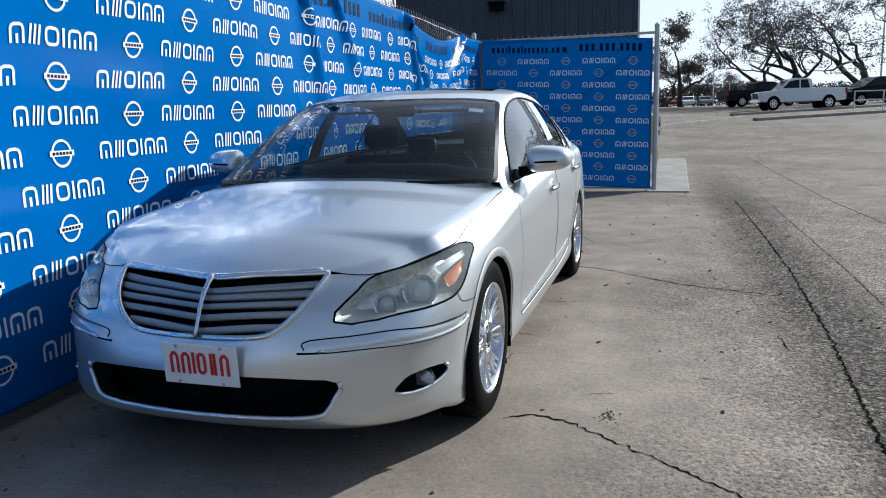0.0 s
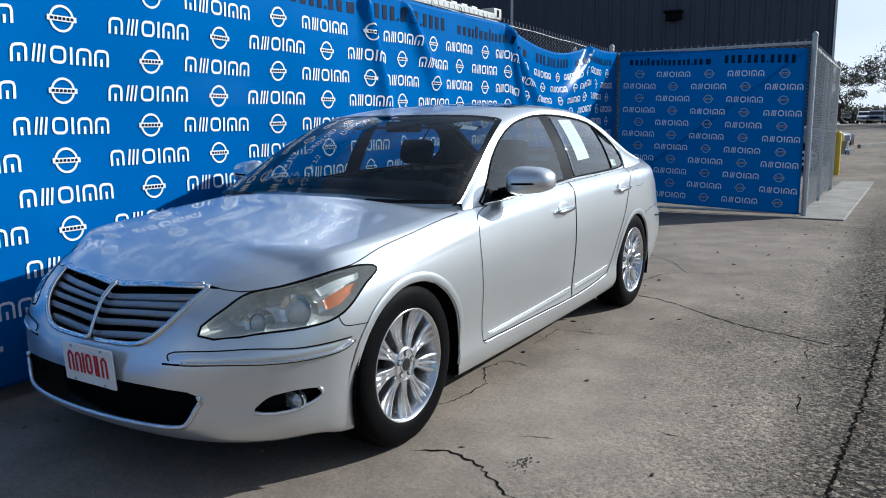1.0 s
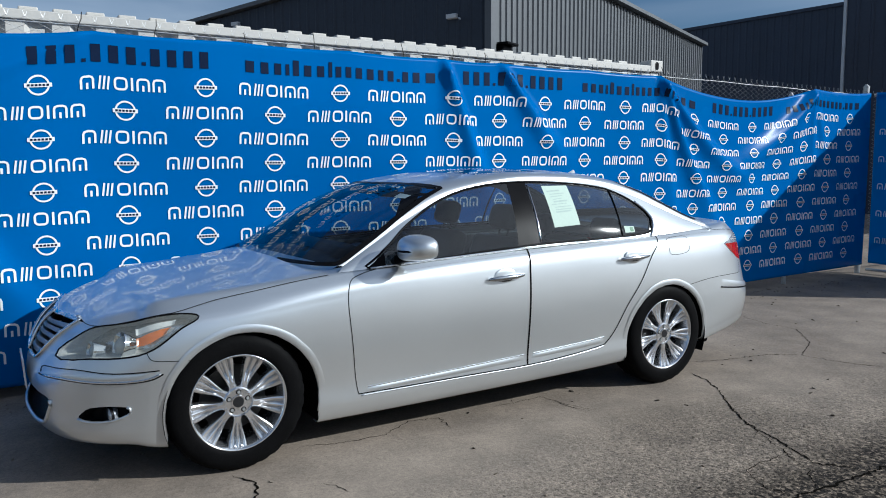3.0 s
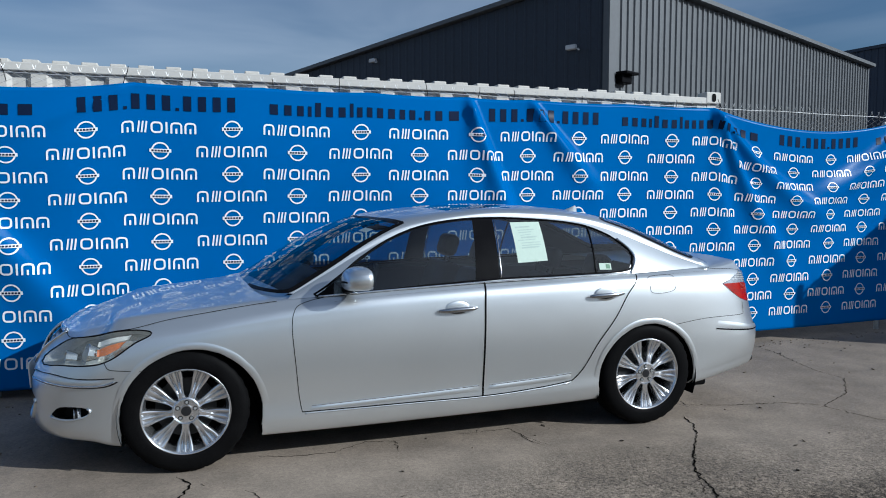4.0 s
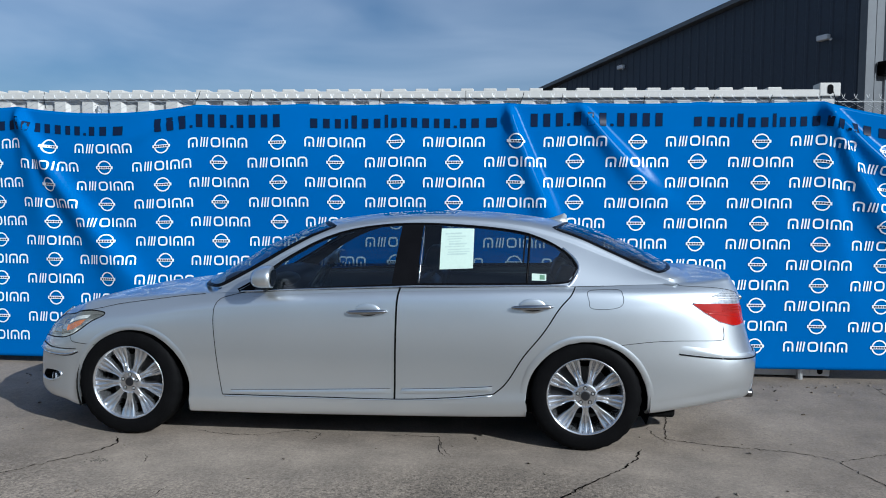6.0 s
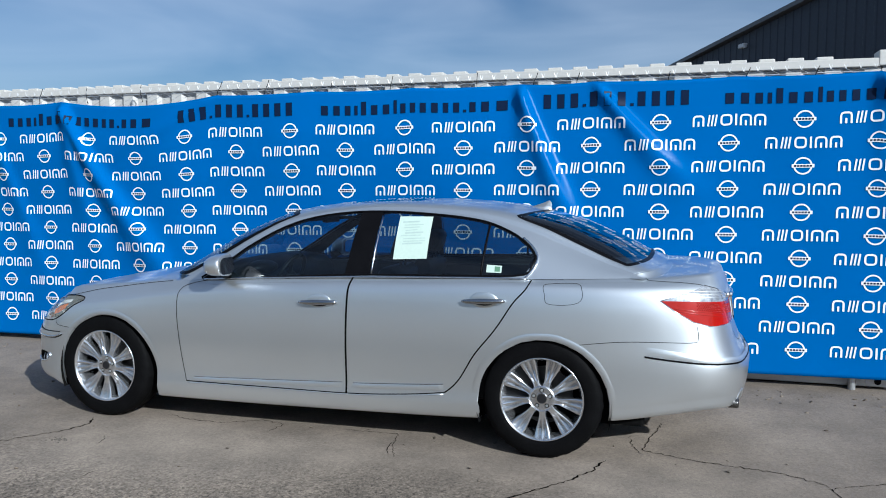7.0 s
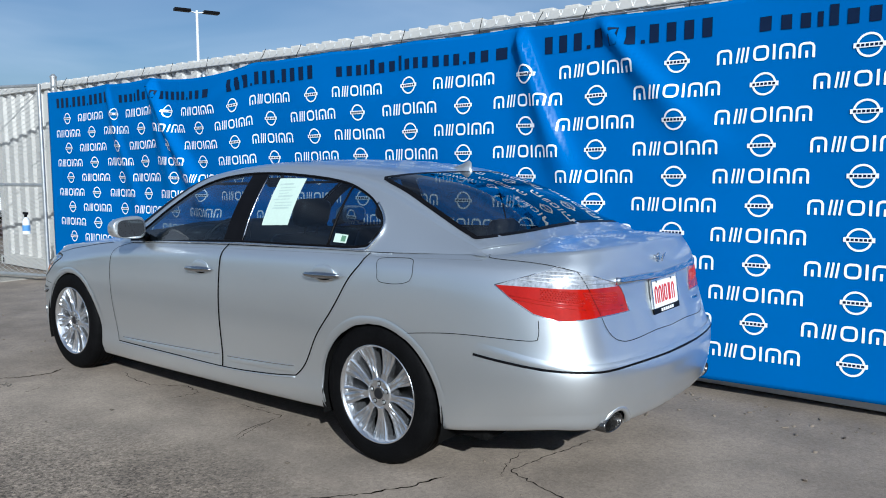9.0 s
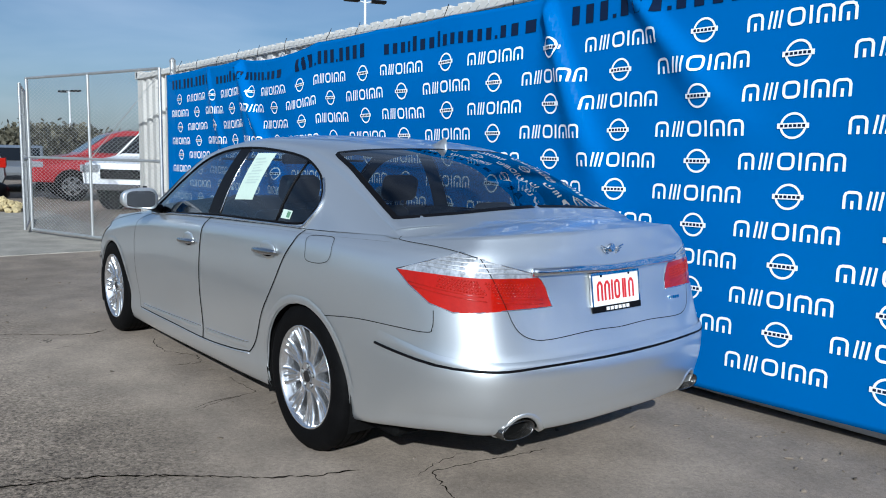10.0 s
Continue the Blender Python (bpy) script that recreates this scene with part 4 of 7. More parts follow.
def strip(surf, low, high, side=-1, proud=0.004, nu=24, nv=3):
    """A proud moulding between two lines on the surface."""
    low, high = rounded_line(low, 6, False), rounded_line(high, 6, False)

    def at(row, u):
        k = u * (len(row) - 1)
        i = min(int(k), len(row) - 2)
        f = k - i
        return tuple(p + (q - p) * f for p, q in zip(row[i], row[i + 1]))
    bm = bmesh.new()

    def f(u, v):
        (a0, b0), (a1, b1) = at(low, u), at(high, u)
        lift = proud * math.sin(math.pi * min(1, max(0, 0.12 + 0.76 * v))) ** 0.5 * min(1.0, 0.05 + u * 10, 0.05 + (1 - u) * 10)
        return spot(surf, a0 + (a1 - a0) * v, b0 + (b1 - b0) * v, lift, side)
    grid(bm, nu, nv, f)
    if side > 0:
        bmesh.ops.reverse_faces(bm, faces=bm.faces[:])
    return bm


FL = Sheet(flank, 20, 8, 200, 56)
LD = Sheet(lid, 20, 1, 160, 14)
CB = Sheet(cabin, 10, 2, 110, 44)

# wheel openings, found on the flank by place
_ss, _tt = np.meshgrid(np.linspace(4.5, 15.5, 881), np.linspace(0, 8, 321), indexing="ij")
_pp = flank(_ss, _tt)


def side_st(x, z):
    i = np.unravel_index(np.argmin((_pp[..., 0] - x) ** 2 + (_pp[..., 2] - z) ** 2), _ss.shape)
    return float(_ss[i]), float(_tt[i])


ARCHES = [(0.035, 0.315, 0.380), (2.94, 0.315, 0.376)]
arch_lines = []
for cx, cz, r in ARCHES:
    top = [side_st(cx + r * math.cos(radians(a)), cz + r * math.sin(radians(a))) for a in range(-12, 193, 6)]
    arch_lines.append(top)
    FL.cut("opening", [(top[0][0], -0.2)] + top + [(top[-1][0], -0.2)])

PIPE_ARC = [(17.66 + 0.50 * math.cos(radians(a)), 2.0 * math.sin(radians(a))) for a in range(0, 181, 12)]
FL.cut("opening", [(18.16, -0.2)] + PIPE_ARC + [(17.16, -0.2)])
HEAD = rounded_line([(2.56, 5.73), (3.04, 6.9), (3.59, 7.42), (4.78, 7.33), (5.98, 7.31), (6.36, 7.26), (6.54, 7.03), (6.39, 6.43), (6.04, 5.65), (5.61, 5.38), (4.81, 5.48), (3.88, 5.65)], 3)
GRILLE = [(-0.1, 7.88), (0.6, 7.91), (1.26, 7.95), (2.51, 7.88), (2.35, 7.43), (2.2, 6.85), (2.04, 6.33), (1.87, 5.9), (1.71, 5.6), (1.39, 5.25), (0.85, 5.15), (-0.1, 5.12)]
INTAKE = [(-0.1, 3.47), (1.66, 3.48), (2.4, 3.42), (2.59, 3.3), (2.6, 3.1), (2.5, 2.8), (2.4, 2.45), (2.25, 2.2), (1.43, 2.1), (-0.1, 2.08)]
FOG = rounded_line([(3.64, 2.74), (3.78, 3.05), (4.02, 3.26), (4.5, 3.29), (4.98, 3.18), (5.07, 3.02), (5.0, 2.85), (4.6, 2.67), (4.05, 2.62)], 2)
TAIL = [(14.91, 6.33), (15.53, 6.87), (16.15, 7.33), (16.74, 7.1), (17.38, 6.87), (18.03, 6.65), (18.18, 6.48), (18.26, 6.3), (18.36, 5.88), (17.86, 5.84), (17.36, 5.8), (16.75, 5.72), (16.16, 5.65), (15.65, 5.7), (15.2, 5.95)]
FL.cut("headlight", HEAD)
FL.cut("grille", GRILLE)
FL.cut("intake", INTAKE)
FL.cut("fog", FOG)
FL.cut("lamp", TAIL)
FL.cut("lamp_inner", [(16.74, 7.3), (16.74, 7.1), (16.93, 6.75), (17.36, 5.8), (17.48, 5.5), (18.6, 5.5), (18.6, 7.3)], over=("lamp",))
SPLIT = [(14.6, 6.33), (14.91, 6.33), (15.75, 6.43), (17.4, 6.53), (18.05, 6.55), (18.6, 6.57), (18.6, 8), (14.6, 8)]
# restrict the pale upper halves to the lamps
FL.names += ["lamp_clear", "lamp_inner_clear"]


def split_tag(src, dst, poly):
    FL.cut("_tmp", poly, over=(src,))
    t = FL.names.index("_tmp")
    d = FL.names.index(dst)
    for f in FL.bm.faces:
        if f[FL.tag] == t:
            c = f.calc_center_median()
            f[FL.tag] = d if inside((c.x, c.y), TAIL) else 0


split_tag("lamp", "lamp_clear", SPLIT)
split_tag("lamp_inner", "lamp_inner_clear", [(16.0, 6.45), (17.4, 6.53), (18.05, 6.55), (18.6, 6.57), (18.6, 7.5), (16.0, 7.5)])
for f in FL.bm.faces:
    if FL.names[f[FL.tag]] == "lamp_inner":
        c = f.calc_center_median()
        if not inside((c.x, c.y), TAIL):
            f[FL.tag] = 0
HOOD_EDGE = [(2.51, 7.88), (2.95, 7.66), (3.59, 7.47), (4.78, 7.37), (5.98, 7.35), (6.28, 7.40), (6.81, 7.7), (7.41, 7.83), (8.1, 8.0)]
FL.cut("hood", [(-0.1, 8.1), (-0.1, 7.88), (0.6, 7.91), (1.26, 7.95)] + HOOD_EDGE + [(8.1, 8.1)])
DOOR_A = [(8.35, 2.45), (8.30, 3.62), (8.26, 5.03), (8.25, 5.8), (8.27, 6.8), (8.32, 7.4), (8.45, 7.75), (8.7, 8.1)]
DOOR_B = [(10.28, 8.1), (10.26, 6.5), (10.25, 4.88), (10.24, 2.37)]
DOOR_C = [(12.8, 8.1), (12.79, 7.93), (12.75, 7.2), (12.66, 6.55), (12.39, 5.62), (12.15, 4.9), (11.89, 4.12), (11.62, 3.3), (11.38, 2.72)]
FL.cut("door_front", DOOR_A + DOOR_B)
FL.cut("door_rear", DOOR_B[::-1] + DOOR_C)
FL.cut("fender", [(5.61, 5.38), (5.75, 5.0), (6.55, 4.5), (6.9, 4.0), (6.9, -0.1), (8.35, -0.1)] + DOOR_A + [(8.1, 8.1), (8.1, 8.0), (7.41, 7.83), (6.81, 7.7), (6.28, 7.40), (5.5, 7.0)])
FL.cut("sill", [(7, -0.1), (7, 2.3), (8.35, 2.45), (10.24, 2.37), (11.38, 2.68), (12.9, 2.75), (12.9, -0.1)], over=("fender",))
FL.cut("fuel_door", rounded_line([(13.04, 7.3), (13.48, 7.45), (13.58, 6.9), (13.54, 6.05), (13.1, 5.95), (13.03, 6.4)], 4))
FL.cut("trunk", [(14.68, 8.1), (14.74, 7.83), (15.36, 7.6), (16.15, 7.3), (16.74, 7.1), (16.93, 6.75), (17.36, 5.8), (17.47, 5.57), (17.62, 5.40), (17.86, 5.29), (18.2, 5.27), (19.18, 5.35), (20.1, 5.33), (20.1, 8.1)])
FL.cut("bumper_rear", [(13.2, 4.42), (13.39, 4.5), (15.69, 5.18), (15.78, 5.33), (15.75, 5.68), (16.16, 5.64), (17.36, 5.79), (17.47, 5.57), (17.62, 5.40), (17.86, 5.29), (18.2, 5.27), (19.18, 5.35), (20.1, 5.33), (20.1, -0.1), (13.2, -0.1)])
FL.cut("bumper_front", [(-0.1, -0.1), (6.9, -0.1), (6.9, 4.0), (6.55, 4.5), (5.75, 5.0), (5.61, 5.38), (5.5, 7.4), (-0.1, 8.1)])
FL.cut("quarter", [(10, -0.1), (20.1, -0.1), (20.1, 8.1), (10, 8.1)])
LD.cut("hood", [(-0.1, -0.1), (8.1, -0.1), (8.1, 0), (8.22, 0.12), (8.18, 0.25), (8.0, 0.6), (7.88, 1.1), (-0.1, 1.1)])
LD.cut("fender_top", [(7.9, -0.1), (8.75, -0.1), (8.75, 0.18), (7.9, 0.18)])
LD.cut("cowl", [(7.5, -0.1), (8.75, -0.1), (8.75, 1.1), (7.5, 1.1)])
LD.cut("trunk", [(14.65, -0.1), (14.66, 0.05), (14.74, 0.3), (14.82, 0.6), (14.85, 1.1), (20.1, 1.1), (20.1, -0.1)])
LD.cut("quarter", [(13.3, -0.1), (15.2, -0.1), (15.2, 1.1), (13.3, 1.1)])
DLO = [(0.72, 0.03), (1.0, 0.475), (1.35, 0.67), (1.72, 0.825), (2.1, 0.91), (2.5, 0.958), (3.2, 0.99), (3.73, 0.98), (4.2, 0.958), (4.95, 0.942), (5.77, 0.925), (6.18, 0.9), (6.72, 0.817), (7.08, 0.667), (7.27, 0.5), (7.28, 0.4), (7.23, 0.292), (7.07, 0.092), (6.08, 0.04), (4.17, 0.042), (2.8, 0.03)]
CB.cut("glazing", DLO)
CB.cut("window_front", [(0.5, -0.1), (3.80, -0.1), (3.92, 1.1), (0.5, 1.1)], over=("glazing",))
CB.cut("window_rear", [(4.18, -0.1), (4.25, 1.1), (6.10, 1.1), (6.02, -0.1)], over=("glazing",))
CB.cut("window_quarter", [(6.07, -0.1), (6.15, 1.1), (7.5, 1.1), (7.5, -0.1)], over=("glazing",))
CB.cut("divider", [(5.5, -0.1), (5.5, 1.1), (6.5, 1.1), (6.5, -0.1)], over=("glazing",))
for f in CB.bm.faces:
    c = f.calc_center_median()
    if CB.names[f[CB.tag]] == "divider" and not inside((c.x, c.y), DLO):
        f[CB.tag] = 0
    if CB.names[f[CB.tag]].startswith("window") and not inside((c.x, c.y), DLO):
        f[CB.tag] = 0
SCREEN = [(-0.1, 2.1), (-0.1, 1.6), (-0.1, 1.14), (0.2, 1.085), (0.57, 1.08), (1.2, 1.085), (1.78, 1.10), (2.88, 1.20), (3.0, 1.30), (2.95, 1.6), (2.88, 2.1)]
BACK = [(6.60, 2.1), (6.58, 1.75), (6.52, 1.4), (6.54, 1.24), (7.2, 1.19), (8.02, 1.16), (9.2, 1.155), (9.42, 1.19), (9.35, 1.55), (9.2, 1.8), (9.1, 2.1)]
CB.cut("windscreen", SCREEN)
CB.cut("rear_window", BACK)
CB.cut("sunroof", rounded_line([(3.7, 2.3), (3.7, 1.5), (3.88, 1.42), (4.6, 1.42), (4.75, 1.5), (4.75, 2.3)], 3))
CB.cut("roof", [(-0.1, -0.1), (10.1, -0.1), (10.1, 2.1), (-0.1, 2.1)])

# ---- silver sedan: panels ----
car = thing("car", pose(0, -0.04, 0) @ Matrix.Diagonal((1, 0.958, 1, 1)), "silver four-door sedan parked on the asphalt by banner", "car")


def both(sheets, name):
    return [s.piece(name, side=k) for s in sheets for k in (-1, 1)]


hood = panel("hood", both((FL, LD), "hood"), M_SILVER, car)
trunk = panel("trunk_lid", both((FL, LD), "trunk"), M_SILVER, car)
bumper_front = panel("bumper", both((FL,), "bumper_front"), M_SILVER, car, label="silver front bumper")
bumper_rear = panel("bumper", both((FL,), "bumper_rear"), M_SILVER, car, label="silver rear bumper")
roof = panel("roof", both((CB,), "roof"), M_SILVER, car)
windscreen = panel("windscreen", both((CB,), "windscreen"), M_SCREEN, car)
rear_window = panel("rear_window", both((CB,), "rear_window"), M_REAR, car, label="dark tinted rear glass")
sunroof = panel("sunroof", both((CB,), "sunroof"), M_TINT, car)
part("cowl", join(both((LD,), "cowl")), M_BLACK, car, "black plastic cowl")
part("headliner", join([CB.piece("roof", -0.022, k) for k in (-1, 1)]), M_DARK, car, smooth=True)
doors = {}
for side in (-1, 1):
    panel("fender", [FL.piece("fender", side=side), LD.piece("fender_top", side=side)], M_SILVER, car)
    panel("quarter_panel", [FL.piece("quarter", side=side), LD.piece("quarter", side=side)], M_SILVER, car)
    panel("sill", [FL.piece("sill", side=side)], M_SILVER, car)
    panel("fuel_door" if side < 0 else "blank_panel", [FL.piece("fuel_door", side=side)], M_SILVER, car)
    for nm, win in (("door_front", "window_front"), ("door_rear", "window_rear")):
        d = panel("door", [FL.piece(nm, side=side)], M_SILVER, car)
        doors[nm, side] = d
        panel("window", [CB.piece(win, side=side)], M_TINT, d, label="tinted side window")
    panel("quarter_window", [CB.piece("window_quarter", side=side)], M_TINT, car)
    part("pillar_trim", join([CB.piece("glazing", side=side)]), M_BLACK, car, "gloss black pillar trim", smooth=True)
    part("divider_bar", join([CB.piece("divider", side=side)]), M_BLACK, car, smooth=True)
    # seal round the side glass, bright strip along the belt
    bm = bmesh.new()
    ring = rounded_line(DLO, 3)
    hose(bm, [spot(cabin, a, b, 0.0015, side) for a, b in ring + ring[:1]], 0.0065, 6)
    part("window_seal", bm, M_BLACK, car, smooth=True)
    bm = bmesh.new()
    hose(bm, [spot(cabin, a, 0.008, 0.005, side) for a in np.linspace(0.75, 7.15, 40)], 0.0055, 6)
    part("belt_strip", bm, M_CHROME, car, smooth=True)
    # rear edge of the quarter glass in bright metal
    bm = bmesh.new()
    hose(bm, [spot(cabin, a, b, 0.004, side) for a, b in rounded_line([(6.9, 0.80), (7.18, 0.66), (7.34, 0.48), (7.32, 0.28), (7.2, 0.1), (7.12, 0.02)], 4, False)], 0.008, 6)
    part("window_trim", bm, M_CHROME, car, smooth=True)
    # door frame edge over the middle pillar
    for a0, a1, r in ((4.215, 4.26, 0.0035), (6.045, 6.12, 0.006)):
        bm = bmesh.new()
        hose(bm, [spot(cabin, a0 + (a1 - a0) * k / 8, 0.03 + 0.88 * k / 8, 0.002, side) for k in range(9)], r, 6)
        part("frame_edge", bm, M_HANDLE if r == 0.0035 else M_BLACK, car, smooth=True)
    # lamps
    lens = panel("headlight", [FL.piece("headlight", side=side)], M_LENS, car, label="hazy clear headlamp with projector and amber mark")
    pts, faces, _q = FL.piece("headlight", side=side)
    core = Vector((-0.42, side * 0.66, 0.68))
    deep = [tuple(Vector(p).lerp(core, 0.26) + Vector((0.045, -side * 0.03, -0.004))) for p in pts]
    part("reflector", join([(deep, faces)]), mat("lamp_bowl", (0.80, 0.81, 0.80), 0.22, metal=0.75, var=0.4, scale=20, fine=50), lens, smooth=True)
    bm = bmesh.new()
    edge = [Vector(p) for p in (spot(flank, a, b, 0.0, side) for a, b in HEAD)]
    inner = [p.lerp(core, 0.26) + Vector((0.045, -side * 0.03, -0.004)) for p in edge]
    va, vb = [bm.verts.new(p) for p in edge], [bm.verts.new(p) for p in inner]
    for i in range(len(va)):
        j = (i + 1) % len(va)
        bm.faces.new((va[i], va[j], vb[j], vb[i]))
    part("lamp_surround", bm, mat("lamp_wall", (0.6, 0.61, 0.6), 0.35, metal=0.3, var=0.2), lens, smooth=True)
    for (a, b), rad in (((4.72, 6.32), 0.066), ((3.75, 6.28), 0.047)):
        c = spot(flank, a, b, -0.055, side)
        nrm = (spot(flank, a, b, 0.02, side) - spot(flank, a, b, -0.02, side)).normalized()
        nrm = (nrm + Vector((-1.6, 0, -0.1))).normalized()
        bm = bmesh.new()
        tube(bm, c - nrm * 0.03, c + nrm * 0.025, rad * 1.02, rad, n=24, caps=False)
        tube(bm, c + nrm * 0.025, c + nrm * 0.012, rad, rad * 0.72, n=24, caps=False)
        part("projector_ring", bm, M_CHROME, lens, smooth=True)
        bm = bmesh.new()
        bmesh.ops.create_uvsphere(bm, u_segments=20, v_segments=12, radius=rad * 0.73, matrix=Matrix.Translation(c - nrm * 0.005))
        part("projector", bm, mat("projector_glass", (0.50, 0.53, 0.55), 0.06, spec=0.8, metal=0.2, var=0.1), lens, smooth=True)
    part("side_shelf", strip(flank, [(5.25, 6.36), (5.75, 6.48), (6.18, 6.62)], [(5.2, 6.82), (5.7, 6.95), (6.22, 7.0)], side, -0.010), mat("lamp_shelf", (0.8, 0.81, 0.8), 0.2, metal=0.3) if side < 0 else bpy.data.materials["lamp_shelf"], lens)
    part("side_reflector", strip(flank, [(5.32, 5.75), (5.7, 5.72), (6.02, 5.95)], [(5.28, 6.15), (5.75, 6.32), (6.14, 6.45)], side, -0.010), M_AMBER, lens, "amber side reflector")
    bm = bmesh.new()
    hose(bm, [spot(flank, a, b, -0.001, side) for a, b in HEAD + HEAD[:1]], 0.0045, 6)
    part("lamp_seal", bm, M_BLACK, lens, smooth=True)
    tail = thing("tail_lamp", Matrix.Identity(4), "red and clear tail lamp", "")
    del tail["label"]
    tail.parent = car
    for nm, mt, lab, pn in (("lamp", M_RED, "red lens", "red_lens"), ("lamp_inner", M_DEEPRED, "red lens on the lid", "red_lens"), ("lamp_clear", M_CLEAR, "clear lens", "clear_lens"), ("lamp_inner_clear", M_CLEAR, "clear lens on the lid", "clear_lens")):
        panel(pn, [FL.piece(nm, side=side)], mt, tail, label=lab)
    # fine bars moulded into the clear lens
    for t in (6.66, 6.80, 6.94, 7.08):
        run = [a for a in np.linspace(14.9, 18.1, 120) if inside((a, t), TAIL) and not 16.7 < a + 0.32 * (t - 7.1) * -1.0 < 16.86]
        if len(run) > 6:
            bm = ribbon(flank, [(run[0] + 0.05, t), ((run[0] + run[-1]) / 2, t), (run[-1] - 0.05, t)], 0.0035, side, 0.002)
            part("lens_bar", bm, M_GALV, tail)
    # rows of small diodes moulded into the red lens, a rib below them and a bright edge round the lamp
    bm = bmesh.new()
    for i in range(31):
        for j in range(5):
            a = 15.78 + i * 0.074 + (0.037 if j % 2 else 0.0)
            if abs(a - (17.0 - 0.06 * j)) > 0.07:
                p = spot(flank, a, 6.10 + 0.068 * j, -0.0008, side)
                bmesh.ops.create_icosphere(bm, subdivisions=1, radius=0.0052, matrix=Matrix.Translation(p))
    part("diode_field", bm, M_DEEPRED, tail, smooth=True, kind="stuff")
    for t in (5.94, 6.03):
        run = [a for a in np.linspace(15.1, 18.2, 120) if inside((a, t), TAIL)]
        for r in ([a for a in run if a < 16.96], [a for a in run if a > 17.08]):
            bm = bmesh.new()
            hose(bm, [spot(flank, a, t, -0.0006, side) for a in r[1:-1:4]], 0.0026, 5)
            part("lens_rib", bm, M_DEEPRED, tail, smooth=True)
    bm = bmesh.new()
    hose(bm, [spot(flank, a, b, 0.0012, side) for a, b in TAIL + TAIL[:1]], 0.0028, 5)
    part("lens_edge", bm, M_CHROME, tail, smooth=True)
    # fog lamp in its recess
    pts, faces, _q = FL.piece("fog", side=side)
    c = sum((Vector(p) for p in pts), Vector()) / len(pts)
    deep = [tuple(Vector(p).lerp(c, 0.12) + Vector((0.045, -side * 0.02, 0.0))) for p in pts]
    fog = part("fog_lamp", join([(deep, faces)]), M_BLACK, car, "round fog lamp in black recess", smooth=True)
    bm = bmesh.new()
    er = [spot(flank, a, b, 0.0, side) for a, b in FOG]
    va, vb = [bm.verts.new(p) for p in er], [bm.verts.new(p.lerp(c, 0.12) + Vector((0.045, -side * 0.02, 0))) for p in er]
    for i in range(len(va)):
        j = (i + 1) % len(va)
        bm.faces.new((va[i], va[j], vb[j], vb[i]))
    part("recess", bm, M_BLACK, fog)
    bm = bmesh.new()
    hose(bm, [spot(flank, a, b, 0.001, side) for a, b in FOG[8:] + FOG[:1]], 0.007, 6)
    part("lip", bm, M_SILVER, fog, smooth=True)
    fc = spot(flank, 4.45, 2.83, -0.03, side)
    bm = bmesh.new()
    tube(bm, fc + Vector((0.03, 0, 0)), fc + Vector((-0.008, side * 0.004, 0)), 0.040, n=20)
    part("lens", bm, M_CLEAR, fog, smooth=True)
    bm = bmesh.new()
    tube(bm, fc + Vector((0.0, 0, 0)), fc + Vector((-0.012, side * 0.005, 0)), 0.045, 0.044, n=20, caps=False)
    part("ring", bm, M_BLACK, fog, smooth=True)
    # bumper mouldings
    up = [(2.14, 5.1), (3.53, 5.2), (4.7, 4.82), (5.89, 4.42)]
    lo = [(1.98, 4.62), (3.2, 4.74), (4.54, 4.40), (5.62, 4.20)]
    part("moulding", strip(flank, lo, up, side, 0.008), M_SILVER, bumper_front, smooth=True)
    bm = bmesh.new()
    hose(bm, line(flank, [(1.93, 4.58), (2.3, 4.61), (3.2, 4.7), (4.54, 4.35), (5.62, 4.15), (5.96, 4.28)], side, 0.001), 0.0042, 6)
    part("moulding_line", bm, M_BLACK, bumper_front)
    bm = bmesh.new()
    hose(bm, line(flank, [(2.05, 4.75)] + [(a, b + 0.05) for a, b in up], side, 0.001), 0.0028, 5)
    part("moulding_line", bm, M_BLACK, bumper_front)
    bm = bmesh.new()
    hose(bm, line(flank, [(2.3, 4.69), (3.2, 4.78), (4.54, 4.43), (5.57, 4.23), (5.9, 4.32)], side, 0.008), 0.005, 6)
    part("bright_line", bm, M_CHROME, bumper_front, smooth=True)
    part("moulding", strip(flank, [(14.6, 4.40), (16.56, 4.25), (17.28, 4.20), (18.36, 4.32), (19.99, 4.25)], [(14.68, 4.72), (16.56, 4.7), (17.28, 4.68), (18.36, 4.72), (19.99, 4.68)], side, 0.007), M_SILVER, bumper_rear, smooth=True)
    bm = bmesh.new()
    hose(bm, line(flank, [(14.62, 4.33), (15.2, 4.27), (16.56, 4.2), (17.28, 4.15), (18.36, 4.28), (19.99, 4.2)], side, 0.002), 0.0055, 6)
    part("moulding_line", bm, M_BLACK, bumper_rear)
    # low side moulding on the doors
    for nm, a0, a1, l0, l1 in (("door_front", 8.42, 10.2, 2.50, 2.68), ("door_rear", 10.28, 11.36, 2.70, 2.82)):
        bm = strip(flank, [(a0, l0), (a1, l1)], [(a0 + 0.03, l0 + 0.20), (a1, l1 + 0.23)], side, 0.008)
        part("moulding", bm, M_SILVER, doors[nm, side], smooth=True)
        bm = bmesh.new()
        hose(bm, line(flank, [(a0 + 0.03, l0 + 0.22), (a1, l1 + 0.25)], side, 0.002), 0.003, 5)
        part("moulding_line", bm, M_CHROME, doors[nm, side])
    bm = bmesh.new()
    hose(bm, line(flank, [(8.38, 2.345), (8.6, 2.36), (9.4, 2.35), (10.24, 2.30), (10.8, 2.42), (11.36, 2.62)], side, 0.001), 0.0045, 6)
